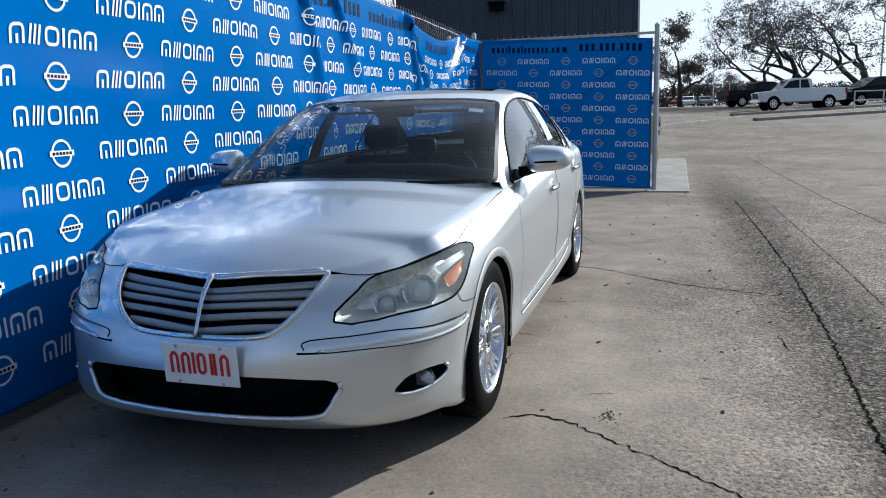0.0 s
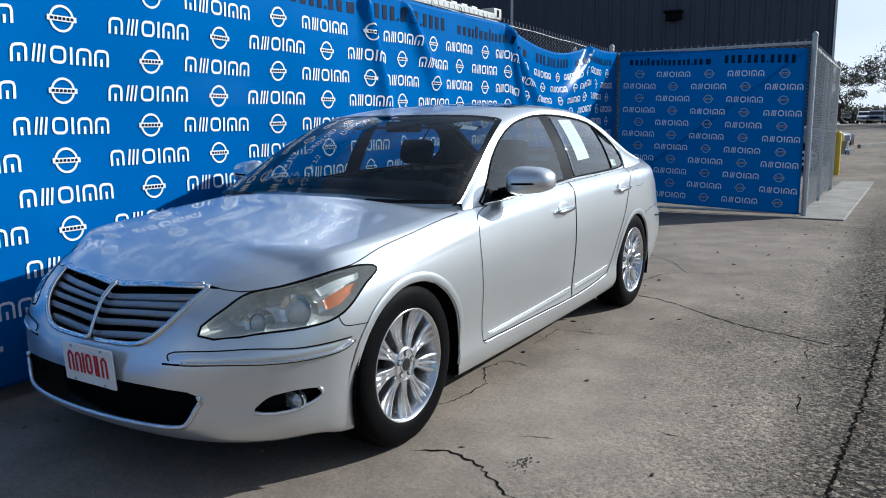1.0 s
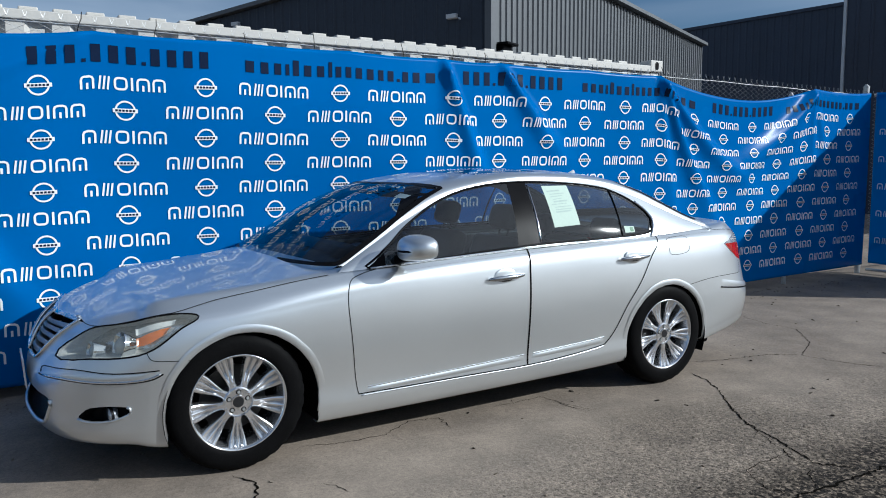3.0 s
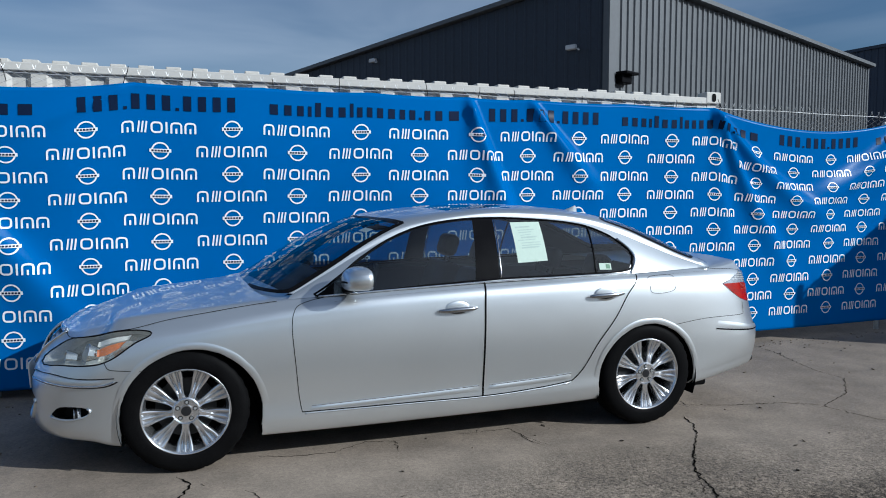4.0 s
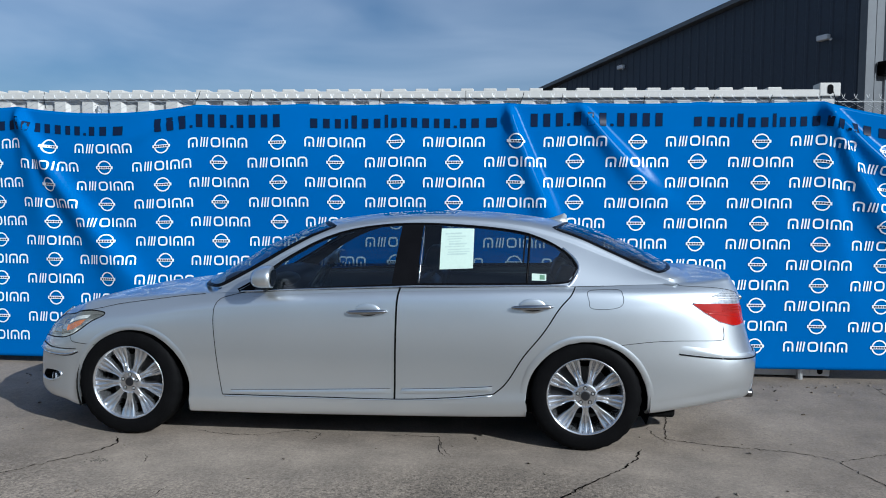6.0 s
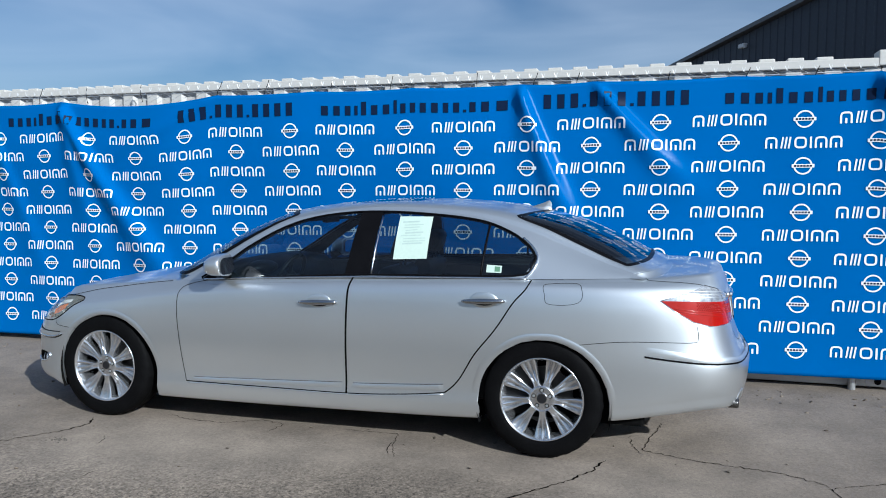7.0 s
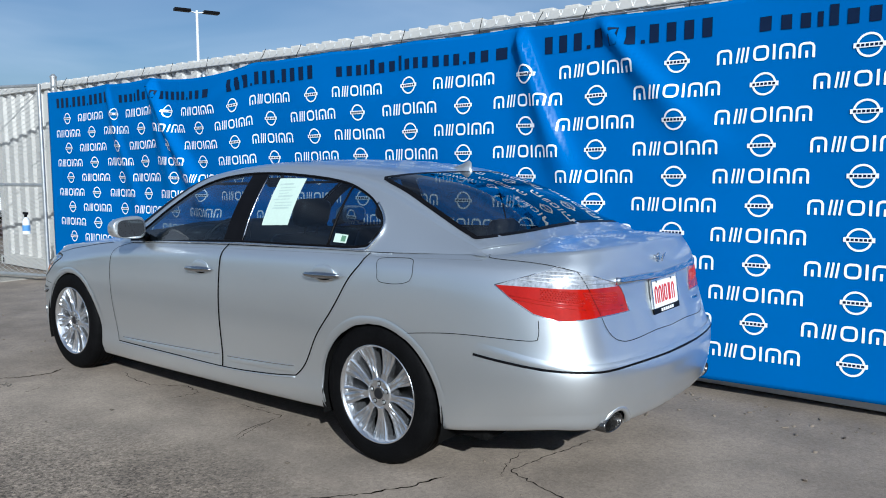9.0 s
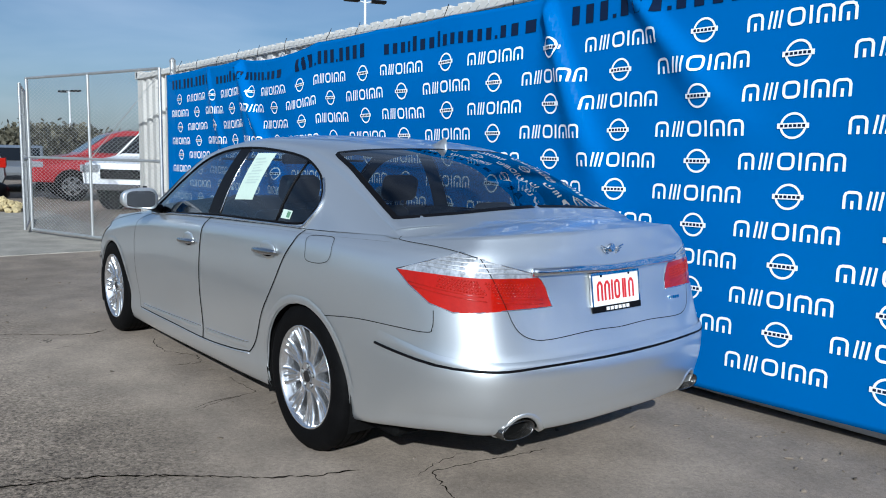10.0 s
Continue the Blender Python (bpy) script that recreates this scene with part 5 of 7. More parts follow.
    part("sill_edge", bm, M_SILVER, car, smooth=True)
    # handles in their cups
    for nm, x0, x1, zz in (("door_front", 1.45, 1.70, 0.845), ("door_rear", 2.475, 2.725, 0.895)):
        yy = side * 0.952
        cup = bmesh.new()
        bmesh.ops.create_uvsphere(cup, u_segments=24, v_segments=12, radius=1.0, matrix=Matrix.Translation(((x0 + x1) / 2 - 0.0, side * 0.9345, zz + 0.006)) @ Matrix.Diagonal((0.080, 0.0085, 0.046, 1)))
        part("handle_cup", cup, M_SILVER, doors[nm, side], smooth=True)
        # dark ellipse behind the handle, standing for the shade in its cup
        cup = bmesh.new()
        bmesh.ops.create_uvsphere(cup, u_segments=20, v_segments=8, radius=1.0, matrix=Matrix.Translation(((x0 + x1) / 2, side * 0.9405, zz - 0.006)) @ Matrix.Diagonal((0.062, 0.004, 0.020, 1)))
        part("handle_shade", cup, M_LINER, doors[nm, side], smooth=True)
        bm = bmesh.new()
        n = 14
        hose(bm, [(x0 + (x1 - x0) * k / n, yy + side * 0.014 * math.sin(math.pi * k / n) ** 0.6, zz - 0.004 + 0.010 * k / n) for k in range(n + 1)], 0.013, 8, radii=[0.007 + 0.009 * math.sin(math.pi * k / n) ** 0.5 for k in range(n + 1)])
        part("handle", bm, M_HANDLE, doors[nm, side], "chrome pull handle", smooth=True)
    # wing mirror
    mir = thing("wing_mirror", Matrix.Identity(4), "silver wing mirror", "")
    del mir["label"]
    mir.parent = car
    bm = bmesh.new()
    bmesh.ops.create_uvsphere(bm, u_segments=28, v_segments=18, radius=1.0)
    for v in bm.verts:
        x, y, z = v.co
        sq = lambda q, e: math.copysign(abs(q) ** e, q)
        x, y, z = sq(x, 0.75), sq(y, 0.62), sq(z, 0.70)
        outer = y * side
        if x > 0.25:
            x = 0.25 + (x - 0.25) * 0.12
        # blunt flat underside, domed top, nose drawn forward and down
        z = z * (0.82 if z < 0 else 1.0 - 0.10 * outer) - 0.10 * max(0.0, -x)
        v.co = Vector((0.962 + 0.100 * x + 0.018 * outer, side * 1.022 + 0.122 * y, 1.052 + 0.074 * z * (1 - 0.10 * outer) + 0.006 * outer))
    part("housing", bm, M_SILVER, mir, smooth=True)
    bm = bmesh.new()
    g = [bm.verts.new(Vector((1.0025 + 0.018 * side * p * 0.7, side * 1.022 + 0.096 * p, 1.056 + 0.052 * q))) for p, q in rounded(2.0, 2.0, 0.5, 4)]
    bm.faces.new(g)
    part("mirror_glass", bm, mat("mirror", (0.8, 0.82, 0.85), 0.03, metal=1.0, var=0.02, rvar=0.01), mir)
    bm = bmesh.new()
    hose(bm, [(0.905, side * 0.865, 0.985), (0.925, side * 0.915, 0.998), (0.945, side * 0.96, 1.015)], 0.03, 8, radii=[0.034, 0.026, 0.03])
    part("stalk", bm, M_BLACK, mir, smooth=True)
    bm = bmesh.new()
    hose(bm, [(0.858 + 0.0011 * k * k + 0.003 * k, side * (1.022 + 0.017 * k), 1.044 + 0.0005 * k) for k in range(-6, 7)], 0.006, 6)
    part("turn_lamp", bm, M_BLACK, mir)
    bm = bmesh.new()
    tri = [spot(cabin, 0.66, 0.02, 0.004, side), spot(cabin, 1.12, 0.02, 0.004, side), spot(cabin, 1.12, 0.46, 0.004, side), spot(cabin, 1.02, 0.39, 0.004, side)]
    bm.faces.new([bm.verts.new(p) for p in tri])
    part("mirror_base", bm, M_BLACK, mir)

# shut lines between the panels
for side in (-1, 1):
    for pts, wd, own in (
        (HOOD_EDGE, 0.004, hood), ([(2.51, 7.88), (1.26, 7.95), (0.6, 7.91), (0.0, 7.88)], 0.006, hood),
        (DOOR_A[:-1] + [(8.6, 7.97)], 0.004, car), ([(10.28, 7.98)] + DOOR_B[1:], 0.012, car), (DOOR_C[1:], 0.008, car),
        ([(8.35, 2.45), (9.4, 2.42), (10.24, 2.37), (10.8, 2.5), (11.38, 2.72)], 0.006, car),
        ([(5.61, 5.38), (5.75, 5.0), (6.1, 4.75), (6.55, 4.5)], 0.0032, bumper_front),
        ([(13.35, 4.5), (14.5, 4.85), (15.6, 5.16), (15.76, 5.3), (15.75, 5.6)], 0.0032, bumper_rear),
        ([(14.69, 7.98), (14.74, 7.83), (15.36, 7.6), (16.15, 7.3), (16.74, 7.1)], 0.003, trunk),
        ([(16.74, 7.1), (16.93, 6.75), (17.36, 5.8), (17.47, 5.57), (17.62, 5.40), (17.86, 5.29), (18.2, 5.27), (19.18, 5.35), (19.99, 5.33)], 0.0032, trunk),
    ):
        part("shut_line", ribbon(flank, pts, wd, side), M_LINER, own)
    ring = [(13.04, 7.3), (13.48, 7.45), (13.58, 6.9), (13.54, 6.05), (13.1, 5.95), (13.03, 6.4)]
    if side < 0:
        part("shut_line", ribbon(flank, ring, 0.0026, side, close=True), M_LINER, car)
    part("shut_line", ribbon(flank, TAIL, 0.0022, side, smooth_line=False, close=False), M_LINER, car)
    part("shut_line", ribbon(lid, [(14.65, 0.01), (14.68, 0.1), (14.74, 0.3), (14.82, 0.6), (14.85, 0.99)], 0.006, side), M_LINER, trunk)
    # thin grey strip drawing the shoulder crease's shade on the smooth flank
    part("crease_shade_line", ribbon(flank, [(8.7, 7.40), (10, 7.50), (12, 7.55), (13.4, 7.52), (14.6, 7.60)], 0.002, side, 0.0006), M_GALV, car)
    # edge of the cabin glass
    part("screen_seal", ribbon(cabin, [(0.03, 1.7), (0.03, 1.4), (0.06, 1.14)] + SCREEN[3:-1], 0.030, side, 0.001, 3), M_BLACK, car)
    part("screen_seal", ribbon(cabin, [(2.86, 1.99), (2.93, 1.6), (2.98, 1.3)], 0.034, side, 0.001, 3), M_BLACK, car)
    part("screen_seal", ribbon(cabin, [(6.60, 1.99)] + BACK[1:-1] + [(9.12, 1.99)], 0.026, side, 0.001, 3), M_BLACK, car)

# fillet between the cabin's foot and the deck
_ls, _lr = np.meshgrid(np.linspace(12.5, 17.0, 181), np.linspace(0, 1, 81), indexing="ij")
_lp = lid(_ls, _lr)


def deck_z(x, y):
    k = np.argmin((_lp[..., 0] - x) ** 2 + (_lp[..., 1] - abs(y)) ** 2)
    return float(_lp[..., 2].ravel()[k])


bm = bmesh.new()


def fillet(u, v):
    b = 2 - abs(4 * u - 2)
    sd = -1 if u < 0.5 else 1
    p = spot(cabin, 9.93, b, 0.001, sd)
    x, y = p.x + 0.075 * v, p.y * (1 + 0.01 * v)
    zd = deck_z(x, y) - 0.003 * v
    return Vector((x, y, p.z + (zd - p.z) * (1 - (1 - v) ** 2)))


grid(bm, 60, 5, fillet)
bmesh.ops.remove_doubles(bm, verts=bm.verts[:], dist=1e-4)
bmesh.ops.recalc_face_normals(bm, faces=bm.faces[:])
part("deck_fillet", bm, M_SILVER, car, smooth=True)

# wheel arches: rolled lips and dark liners
for (cx, cz, r), top in zip(ARCHES, arch_lines):
    for side in (-1, 1):
        bm = bmesh.new()
        pts = [spot(flank, a, b, -0.002, side) for a, b in top]
        hose(bm, [p + Vector((0, -side * 0.004, 0)) for p in pts], 0.005, 6)
        part("arch_lip", bm, M_SILVER, car, smooth=True)
        low = [side_st(cx + (r + 0.001) * math.cos(radians(a)), cz + (r + 0.001) * math.sin(radians(a))) for a in range(6, 175, 8)]
        high = [side_st(cx + (r + 0.036) * math.cos(radians(a)), cz + (r + 0.036) * math.sin(radians(a))) for a in range(6, 175, 8)]
        part("arch_flare", strip(flank, low, high, side, 0.006, 90, 5), M_SILVER, car, smooth=True)
        bm = bmesh.new()
        n = 26
        rr = r + 0.012

        def liner(u, v):
            a = radians(-20 + 220 * u)
            return Vector((cx + rr * math.cos(a), side * (0.915 - 0.40 * v), cz + rr * math.sin(a)))
        grid(bm, n, 3, liner)
        vs = [bm.verts.new((cx + rr * math.cos(radians(-20 + 220 * k / n)), side * 0.515, cz + rr * math.sin(radians(-20 + 220 * k / n)))) for k in range(n + 1)]
        bm.faces.new(vs)
        part("arch_liner", bm, M_LINER, car)

# hollow of the nose: grille, intake, plate
bm = bmesh.new()
for z0, z1, w, d in ((0.50, 0.74, 0.56, 0.10), (0.22, 0.44, 0.60, 0.09)):
    grid(bm, 14, 3, lambda u, v: Vector((-0.86 + d + 0.16 * abs(2 * u - 1) ** 2 * 0.9 + 0.10 * v * (1 if z0 > 0.4 else 0), (2 * u - 1) * w, z0 + (z1 - z0) * v)))
part("radiator_backing", bm, M_LINER, car)
grille = thing("grille", Matrix.Identity(4), "chrome-edged grille with grey slats", "")
del grille["label"]
grille.parent = car
bm = bmesh.new()
half = rounded_line([(0.0, 7.86), (0.6, 7.89), (1.26, 7.92), (2.36, 7.84), (2.42, 7.76), (2.30, 7.35), (2.16, 6.85), (2.0, 6.33), (1.84, 5.92), (1.67, 5.62), (1.38, 5.29), (0.85, 5.18), (0.0, 5.14)], 3, False)
loop = [spot(flank, a, b, 0.004, -1) for a, b in half] + [spot(flank, a, b, 0.004, 1) for a, b in half[::-1]]
hose(bm, loop + loop[:1], 0.011, 8)
part("surround", bm, M_CHROME, grille, smooth=True)
for k, t in enumerate((5.55, 6.05, 6.55, 7.02, 7.45)):
    wmax = float(np.interp(t, [5.15, 5.26, 5.5, 5.8, 6.25, 6.75, 7.33, 7.72], [0.85, 1.36, 1.6, 1.8, 2.0, 2.14, 2.3, 2.42]))
    bm = bmesh.new()

    def slat(u, v):
        a = (2 * u - 1) * wmax
        sd = -1 if a < 0 else 1
        dip = -0.24 * (1 - abs(2 * u - 1)) ** 1.5
        q = [(0.0, 0.085), (-0.03, 0.10), (-0.055, 0.03), (-0.055, -0.02), (0.002, -0.05), (0.0, 0.085)][int(round(v * 5))]
        return spot(flank, abs(a), t + dip + q[1] * 1.9, q[0] - 0.008, sd)
    grid(bm, 36, 5, slat)
    part("slat", bm, mat("slat_grey", (0.30, 0.31, 0.32), 0.3, metal=0.6, var=0.08) if k == 0 else bpy.data.materials["slat_grey"], grille, smooth=True)
bm = bmesh.new()
hose(bm, [spot(flank, 0.0, t, 0.012, -1) for t in np.linspace(5.15, 7.95, 14)], 0.012, 8, radii=[0.008 + 0.005 * k / 13 for k in range(14)])
part("centre_rib", bm, M_CHROME, grille, smooth=True)
bm = bmesh.new()
hose(bm, [spot(flank, abs(a), 7.97, 0.006, -1 if a < 0 else 1) for a in np.linspace(-2.3, 2.3, 40)], 0.011, 8)
part("hood_strip", bm, M_CHROME, hood, "chrome strip on hood edge", smooth=True)
bm = bmesh.new()
half = rounded_line([(0.0, 2.06), (1.43, 2.07), (2.22, 2.16), (2.43, 2.45), (2.54, 2.8), (2.64, 3.1), (2.61, 3.34)], 3, False)
hose(bm, [spot(flank, a, b, 0.003, -1) for a, b in half[::-1]] + [spot(flank, a, b, 0.003, 1) for a, b in half[1:]], 0.010, 8)
part("intake_trim", bm, M_SILVER, bumper_front, smooth=True)


def plate(m, parent, framed):
    pl = part("number_plate", box(bmesh.new(), -0.004, 0.004, -0.152, 0.152, -0.076, 0.076, 0.003), M_WHITE, parent, "white plate with six plain red shapes")
    pl.matrix_basis = m
    flat = lambda u, z, proud=0.0: Vector((-0.0045 - proud * 0.3, u, z))
    t = 0.0125
    w, h = 0.25, 0.082
    x = -w / 2
    for kind, wide in (("arch", 1), ("hook", 1), ("frame", 1), ("post", 0.4), ("arch", 1), ("arch", 1)):
        cw = w / 5.4 * wide
        bm = bmesh.new()
        a, b = (cw - 0.008 - t) / 2, h / 2 - t / 2
        mx = x + cw / 2
        if kind == "frame":
            stroke(bm, flat, mx, 0.006, rounded(2 * a, 2 * b, 0.012), t, closed=True)
        elif kind == "arch":
            stroke(bm, flat, mx, 0.006, [(-a, -b - t / 2), (-a, b - 0.012), (-a + 0.01, b), (a - 0.01, b), (a, b - 0.012), (a, -b - t / 2)], t)
        elif kind == "hook":
            stroke(bm, flat, mx - a * 0.55, 0.006, [(0, -b - t / 2), (0, b + t / 2)], t)
            stroke(bm, flat, mx + a * 0.55, 0.006, [(0, -b - t / 2), (0, b + t / 2)], t)
        else:
            stroke(bm, flat, mx, 0.006, [(0, -b - t / 2), (0, b + t / 2)], t)
        part("red_shape", bm, M_REDPRINT, pl)
        x += cw
    for sy in (-1, 1):
        for sz in (-1, 1):
            bm = bmesh.new()
            tube(bm, (-0.003, sy * 0.09, sz * 0.066), (-0.007, sy * 0.09, sz * 0.066), 0.0055, n=8)
            part("bolt", bm, M_BLACK if framed else M_GALV, pl)
    if framed:
        for y0, y1, z0, z1 in ((-0.158, 0.158, -0.082, -0.056), (-0.158, 0.158, 0.070, 0.082), (-0.158, -0.148, -0.056, 0.070), (0.148, 0.158, -0.056, 0.070)):
            part("plate_frame", box(bmesh.new(), -0.010, 0.0, y0, y1, z0, z1, 0.002), M_BLACK if z1 < 0 else M_CHROME, pl)
        bm = bmesh.new()
        for k in range(6):
            box(bm, -0.0115, -0.010, -0.075 + k * 0.026, -0.075 + k * 0.026 + 0.018, -0.076, -0.062)
        part("frame_print", bm, M_WHITE, pl)
    return pl


plate(pose(-0.888, -0.035, 0.455, 0, -4, 0) @ Matrix.Diagonal((1, 1.044, 1, 1)), car, False)
plate(pose(3.992, 0.0, 0.825, 0, 8, 180) @ Matrix.Diagonal((1, 1.044, 1, 1)), car, True)
bm = bmesh.new()
hose(bm, [spot(flank, a, 6.72 - 0.02 * abs(19 - a), 0.010, -1) for a in np.linspace(17.95, 20, 18)] + [spot(flank, a, 6.72 - 0.02 * abs(19 - a), 0.010, 1) for a in np.linspace(19.9, 17.95, 18)], 0.017, 8)
part("chrome_bar", bm, M_CHROME, trunk, smooth=True)
# winged badge as a plain oval with two bars
bm = bmesh.new()
bmesh.ops.create_uvsphere(bm, u_segments=16, v_segments=8, radius=1, matrix=Matrix.Translation((3.962, 0.0, 1.0)) @ Matrix.Diagonal((0.010, 0.03, 0.020, 1)))
for sy in (-1, 1):
    for k in range(3):
        hose(bm, [(3.968, sy * 0.025, 0.998 - 0.010 * k), (3.966, sy * (0.075 - 0.012 * k), 1.012 - 0.012 * k)], 0.0035, 5)
part("badge", bm, M_CHROME, trunk, smooth=True)
bm = bmesh.new()
for k in range(5):
    box(bm, 3.987, 3.993, 0.40 + 0.018 * k, 0.414 + 0.018 * k, 0.748, 0.762, m=None)
part("model_badge", bm, M_CHROME, trunk)
for side in (-1, 1):
    bm = bmesh.new()
    n = 24
    ringo = []
    for x, k in ((3.80, 1.0), (3.998, 1.0), (4.006, 0.96), (4.001, 0.88), (3.94, 0.86)):
        ringo.append([bm.verts.new((x, side * 0.575 + 0.092 * k * math.copysign(abs(math.cos(2 * math.pi * i / n)) ** 0.8, math.cos(2 * math.pi * i / n)), 0.338 + 0.035 * k * math.copysign(abs(math.sin(2 * math.pi * i / n)) ** 0.8, math.sin(2 * math.pi * i / n)))) for i in range(n)])
    for p, q in zip(ringo, ringo[1:]):
        for i in range(n):
            bm.faces.new((p[i], p[(i + 1) % n], q[(i + 1) % n], q[i]))
    ex = part("exhaust_tip", bm, M_PIPE, car, "oval dulled chrome exhaust tip", smooth=True)
    bm = bmesh.new()
    bm.faces.new([bm.verts.new(v) for v in [(3.955, side * 0.575 + 0.080 * math.cos(2 * math.pi * i / n), 0.338 + 0.030 * math.sin(2 * math.pi * i / n)) for i in range(n)]])
    part("bore", bm, M_LINER, ex)
    bm = bmesh.new()
    hose(bm, [spot(flank, a, max(b, 0.02), 0.0, side) + Vector((-0.010, 0, 0.0)) for a, b in PIPE_ARC], 0.014, 8)
    part("pipe_scoop", bm, M_SILVER, bumper_rear, smooth=True)
# fin aerial
bm = bmesh.new()
vs = []
for x, h, w in ((2.72, 0.0, 0.004), (2.76, 0.018, 0.016), (2.81, 0.045, 0.016), (2.845, 0.066, 0.008), (2.86, 0.055, 0.006), (2.865, -0.004, 0.02)):
    zr = 1.442 - 0.19 * max(0, x - 2.62)
    vs.append([bm.verts.new((x, -w, zr - 0.006)), bm.verts.new((x, 0, zr + h)), bm.verts.new((x, w, zr - 0.006))])
for p, q in zip(vs, vs[1:]):
    for i in range(2):
        bm.faces.new((p[i], q[i], q[i + 1], p[i + 1]))
part("aerial_fin", bm, M_SILVER, car, smooth=True)


# ---- silver sedan: wheels ----
def wheel(name, m, parent):
    wh = thing(name, m, "nine-spoke alloy wheel", "")
    del wh["label"]
    wh.parent = parent
    # local: y is the axle, outer side at -y
    prof = [(0.232, -0.105), (0.240, -0.113), (0.262, -0.119), (0.300, -0.118), (0.326, -0.108), (0.338, -0.096), (0.345, -0.075), (0.346, -0.03), (0.346, 0.03), (0.345, 0.075), (0.338, 0.096), (0.322, 0.112), (0.262, 0.117), (0.232, 0.105)]
    bm = bmesh.new()
    n = 90
    rings = []
    for i in range(n):
        a = 2 * math.pi * i / n
        ring = []
        for r, y in prof:
            g = 0.0
            if 0.33 < r and i % 3 == 0:
                g = 0.0045
            ring.append(bm.verts.new(((r - g) * math.cos(a), y, (r - g) * math.sin(a))))
        rings.append(ring)
    for i in range(n):
        p, q = rings[i], rings[(i + 1) % n]
        for j in range(len(prof) - 1):
            bm.faces.new((p[j], p[j + 1], q[j + 1], q[j]))
    tyre = part("tyre", bm, M_TYRE, wh, "black tyre", smooth=True)
    for y in (-0.055, -0.018, 0.018, 0.055):
        bm = bmesh.new()
        ends = [[bm.verts.new((0.3466 * math.cos(2 * math.pi * i / n), yy, 0.3466 * math.sin(2 * math.pi * i / n))) for i in range(n)] for yy in (y - 0.005, y + 0.005)]
        for i in range(n):
            bm.faces.new((ends[0][i], ends[0][(i + 1) % n], ends[1][(i + 1) % n], ends[1][i]))
        part("tread_groove", bm, M_LINER, tyre)
    # rim: lip and barrel
    prof = [(0.237, -0.102), (0.241, -0.112), (0.238, -0.115), (0.233, -0.113), (0.226, -0.098), (0.214, -0.06), (0.205, 0.02), (0.215, 0.10)]
    bm = bmesh.new()
    n = 64
    rings = [[bm.verts.new((r * math.cos(2 * math.pi * i / n), y, r * math.sin(2 * math.pi * i / n))) for r, y in prof] for i in range(n)]
    for i in range(n):
        p, q = rings[i], rings[(i + 1) % n]
        for j in range(len(prof) - 1):
            bm.faces.new((p[j], q[j], q[j + 1], p[j + 1]))
    rim = part("rim", bm, M_ALLOY, wh, "silver alloy rim", smooth=True)
    # spokes: nine blades on a narrow stem, with two deep grooves that open towards the rim
    for k in range(9):
        bm = bmesh.new()
        a0 = 2 * math.pi * k / 9 - math.pi / 2
        c, sn = math.cos(a0), math.sin(a0)
        rows = []
        for j in range(13):
            f = j / 12
            r = 0.060 + (0.232 - 0.060) * f
            hw = 0.0185 + 0.0285 * smoothstep(0.12, 1.0, f) + 0.006 * (1 - smoothstep(0.0, 0.16, f))
            y = -0.090 - 0.014 * f + 0.012 * math.sin(math.pi * f)
            deep = 0.021 * smoothstep(0.22, 0.62, f)
            crest = 0.004 * smoothstep(0.25, 0.9, f)
            row = []
            for w, yy in ((-1, 0.046), (-1, 0.010), (-0.94, 0.003), (-0.80, 0.0), (-0.60, 0.001), (-0.40, deep), (-0.30, deep), (-0.14, crest), (0.0, crest * 0.6),
                          (0.14, crest), (0.30, deep), (0.40, deep), (0.60, 0.001), (0.80, 0.0), (0.94, 0.003), (1, 0.010), (1, 0.046)):
                t = w * hw
                row.append(bm.verts.new((r * c - t * sn, y + yy, r * sn + t * c)))
            rows.append(row)
        for p, q in zip(rows, rows[1:]):
            for j in range(len(p) - 1):
                bm.faces.new((p[j], q[j], q[j + 1], p[j + 1]))
        bmesh.ops.recalc_face_normals(bm, faces=bm.faces[:])
        part("spoke", bm, M_ALLOY, rim, smooth=False)
    bm = bmesh.new()
    tube(bm, (0, -0.03, 0), (0, -0.088, 0), 0.080, 0.075, n=36)
    tube(bm, (0, -0.088, 0), (0, -0.094, 0), 0.075, 0.068, n=36, caps=False)
    tube(bm, (0, -0.094, 0), (0, -0.084, 0), 0.068, 0.063, n=36, caps=False)
    tube(bm, (0, -0.080, 0), (0, -0.0886, 0), 0.063, 0.060, n=36)
    part("hub", bm, M_ALLOY, rim, smooth=False)
    bm = bmesh.new()
    tube(bm, (0, -0.086, 0), (0, -0.094, 0), 0.035, 0.033, n=24)
    part("cap_ring", bm, M_CHROME, rim)
    bm = bmesh.new()
    tube(bm, (0, -0.090, 0), (0, -0.097, 0), 0.030, 0.026, n=24)
    part("centre_cap", bm, mat("cap_grey", (0.02, 0.02, 0.022), 0.35, metal=0.4) if "cap_grey" not in bpy.data.materials else bpy.data.materials["cap_grey"], rim, "dark centre cap")
    for k in range(5):
        a = 2 * math.pi * k / 5 + 0.3
        px, pz = 0.0485 * math.cos(a), 0.0485 * math.sin(a)
        # dark disc on the hub face, standing for the shade in the nut's hole
        bm = bmesh.new()
        tube(bm, (px, -0.086, pz), (px, -0.0893, pz), 0.0125, n=14)
        part("nut_well_shade", bm, M_LINER, rim)
        bm = bmesh.new()
        tube(bm, (px, -0.088, pz), (px, -0.0955, pz), 0.0092, 0.0080, n=6)
        part("wheel_nut", bm, M_GALV, rim)
    # brake disc
    bm = bmesh.new()
    tube(bm, (0, 0.012, 0), (0, 0.035, 0), 0.165, n=40)
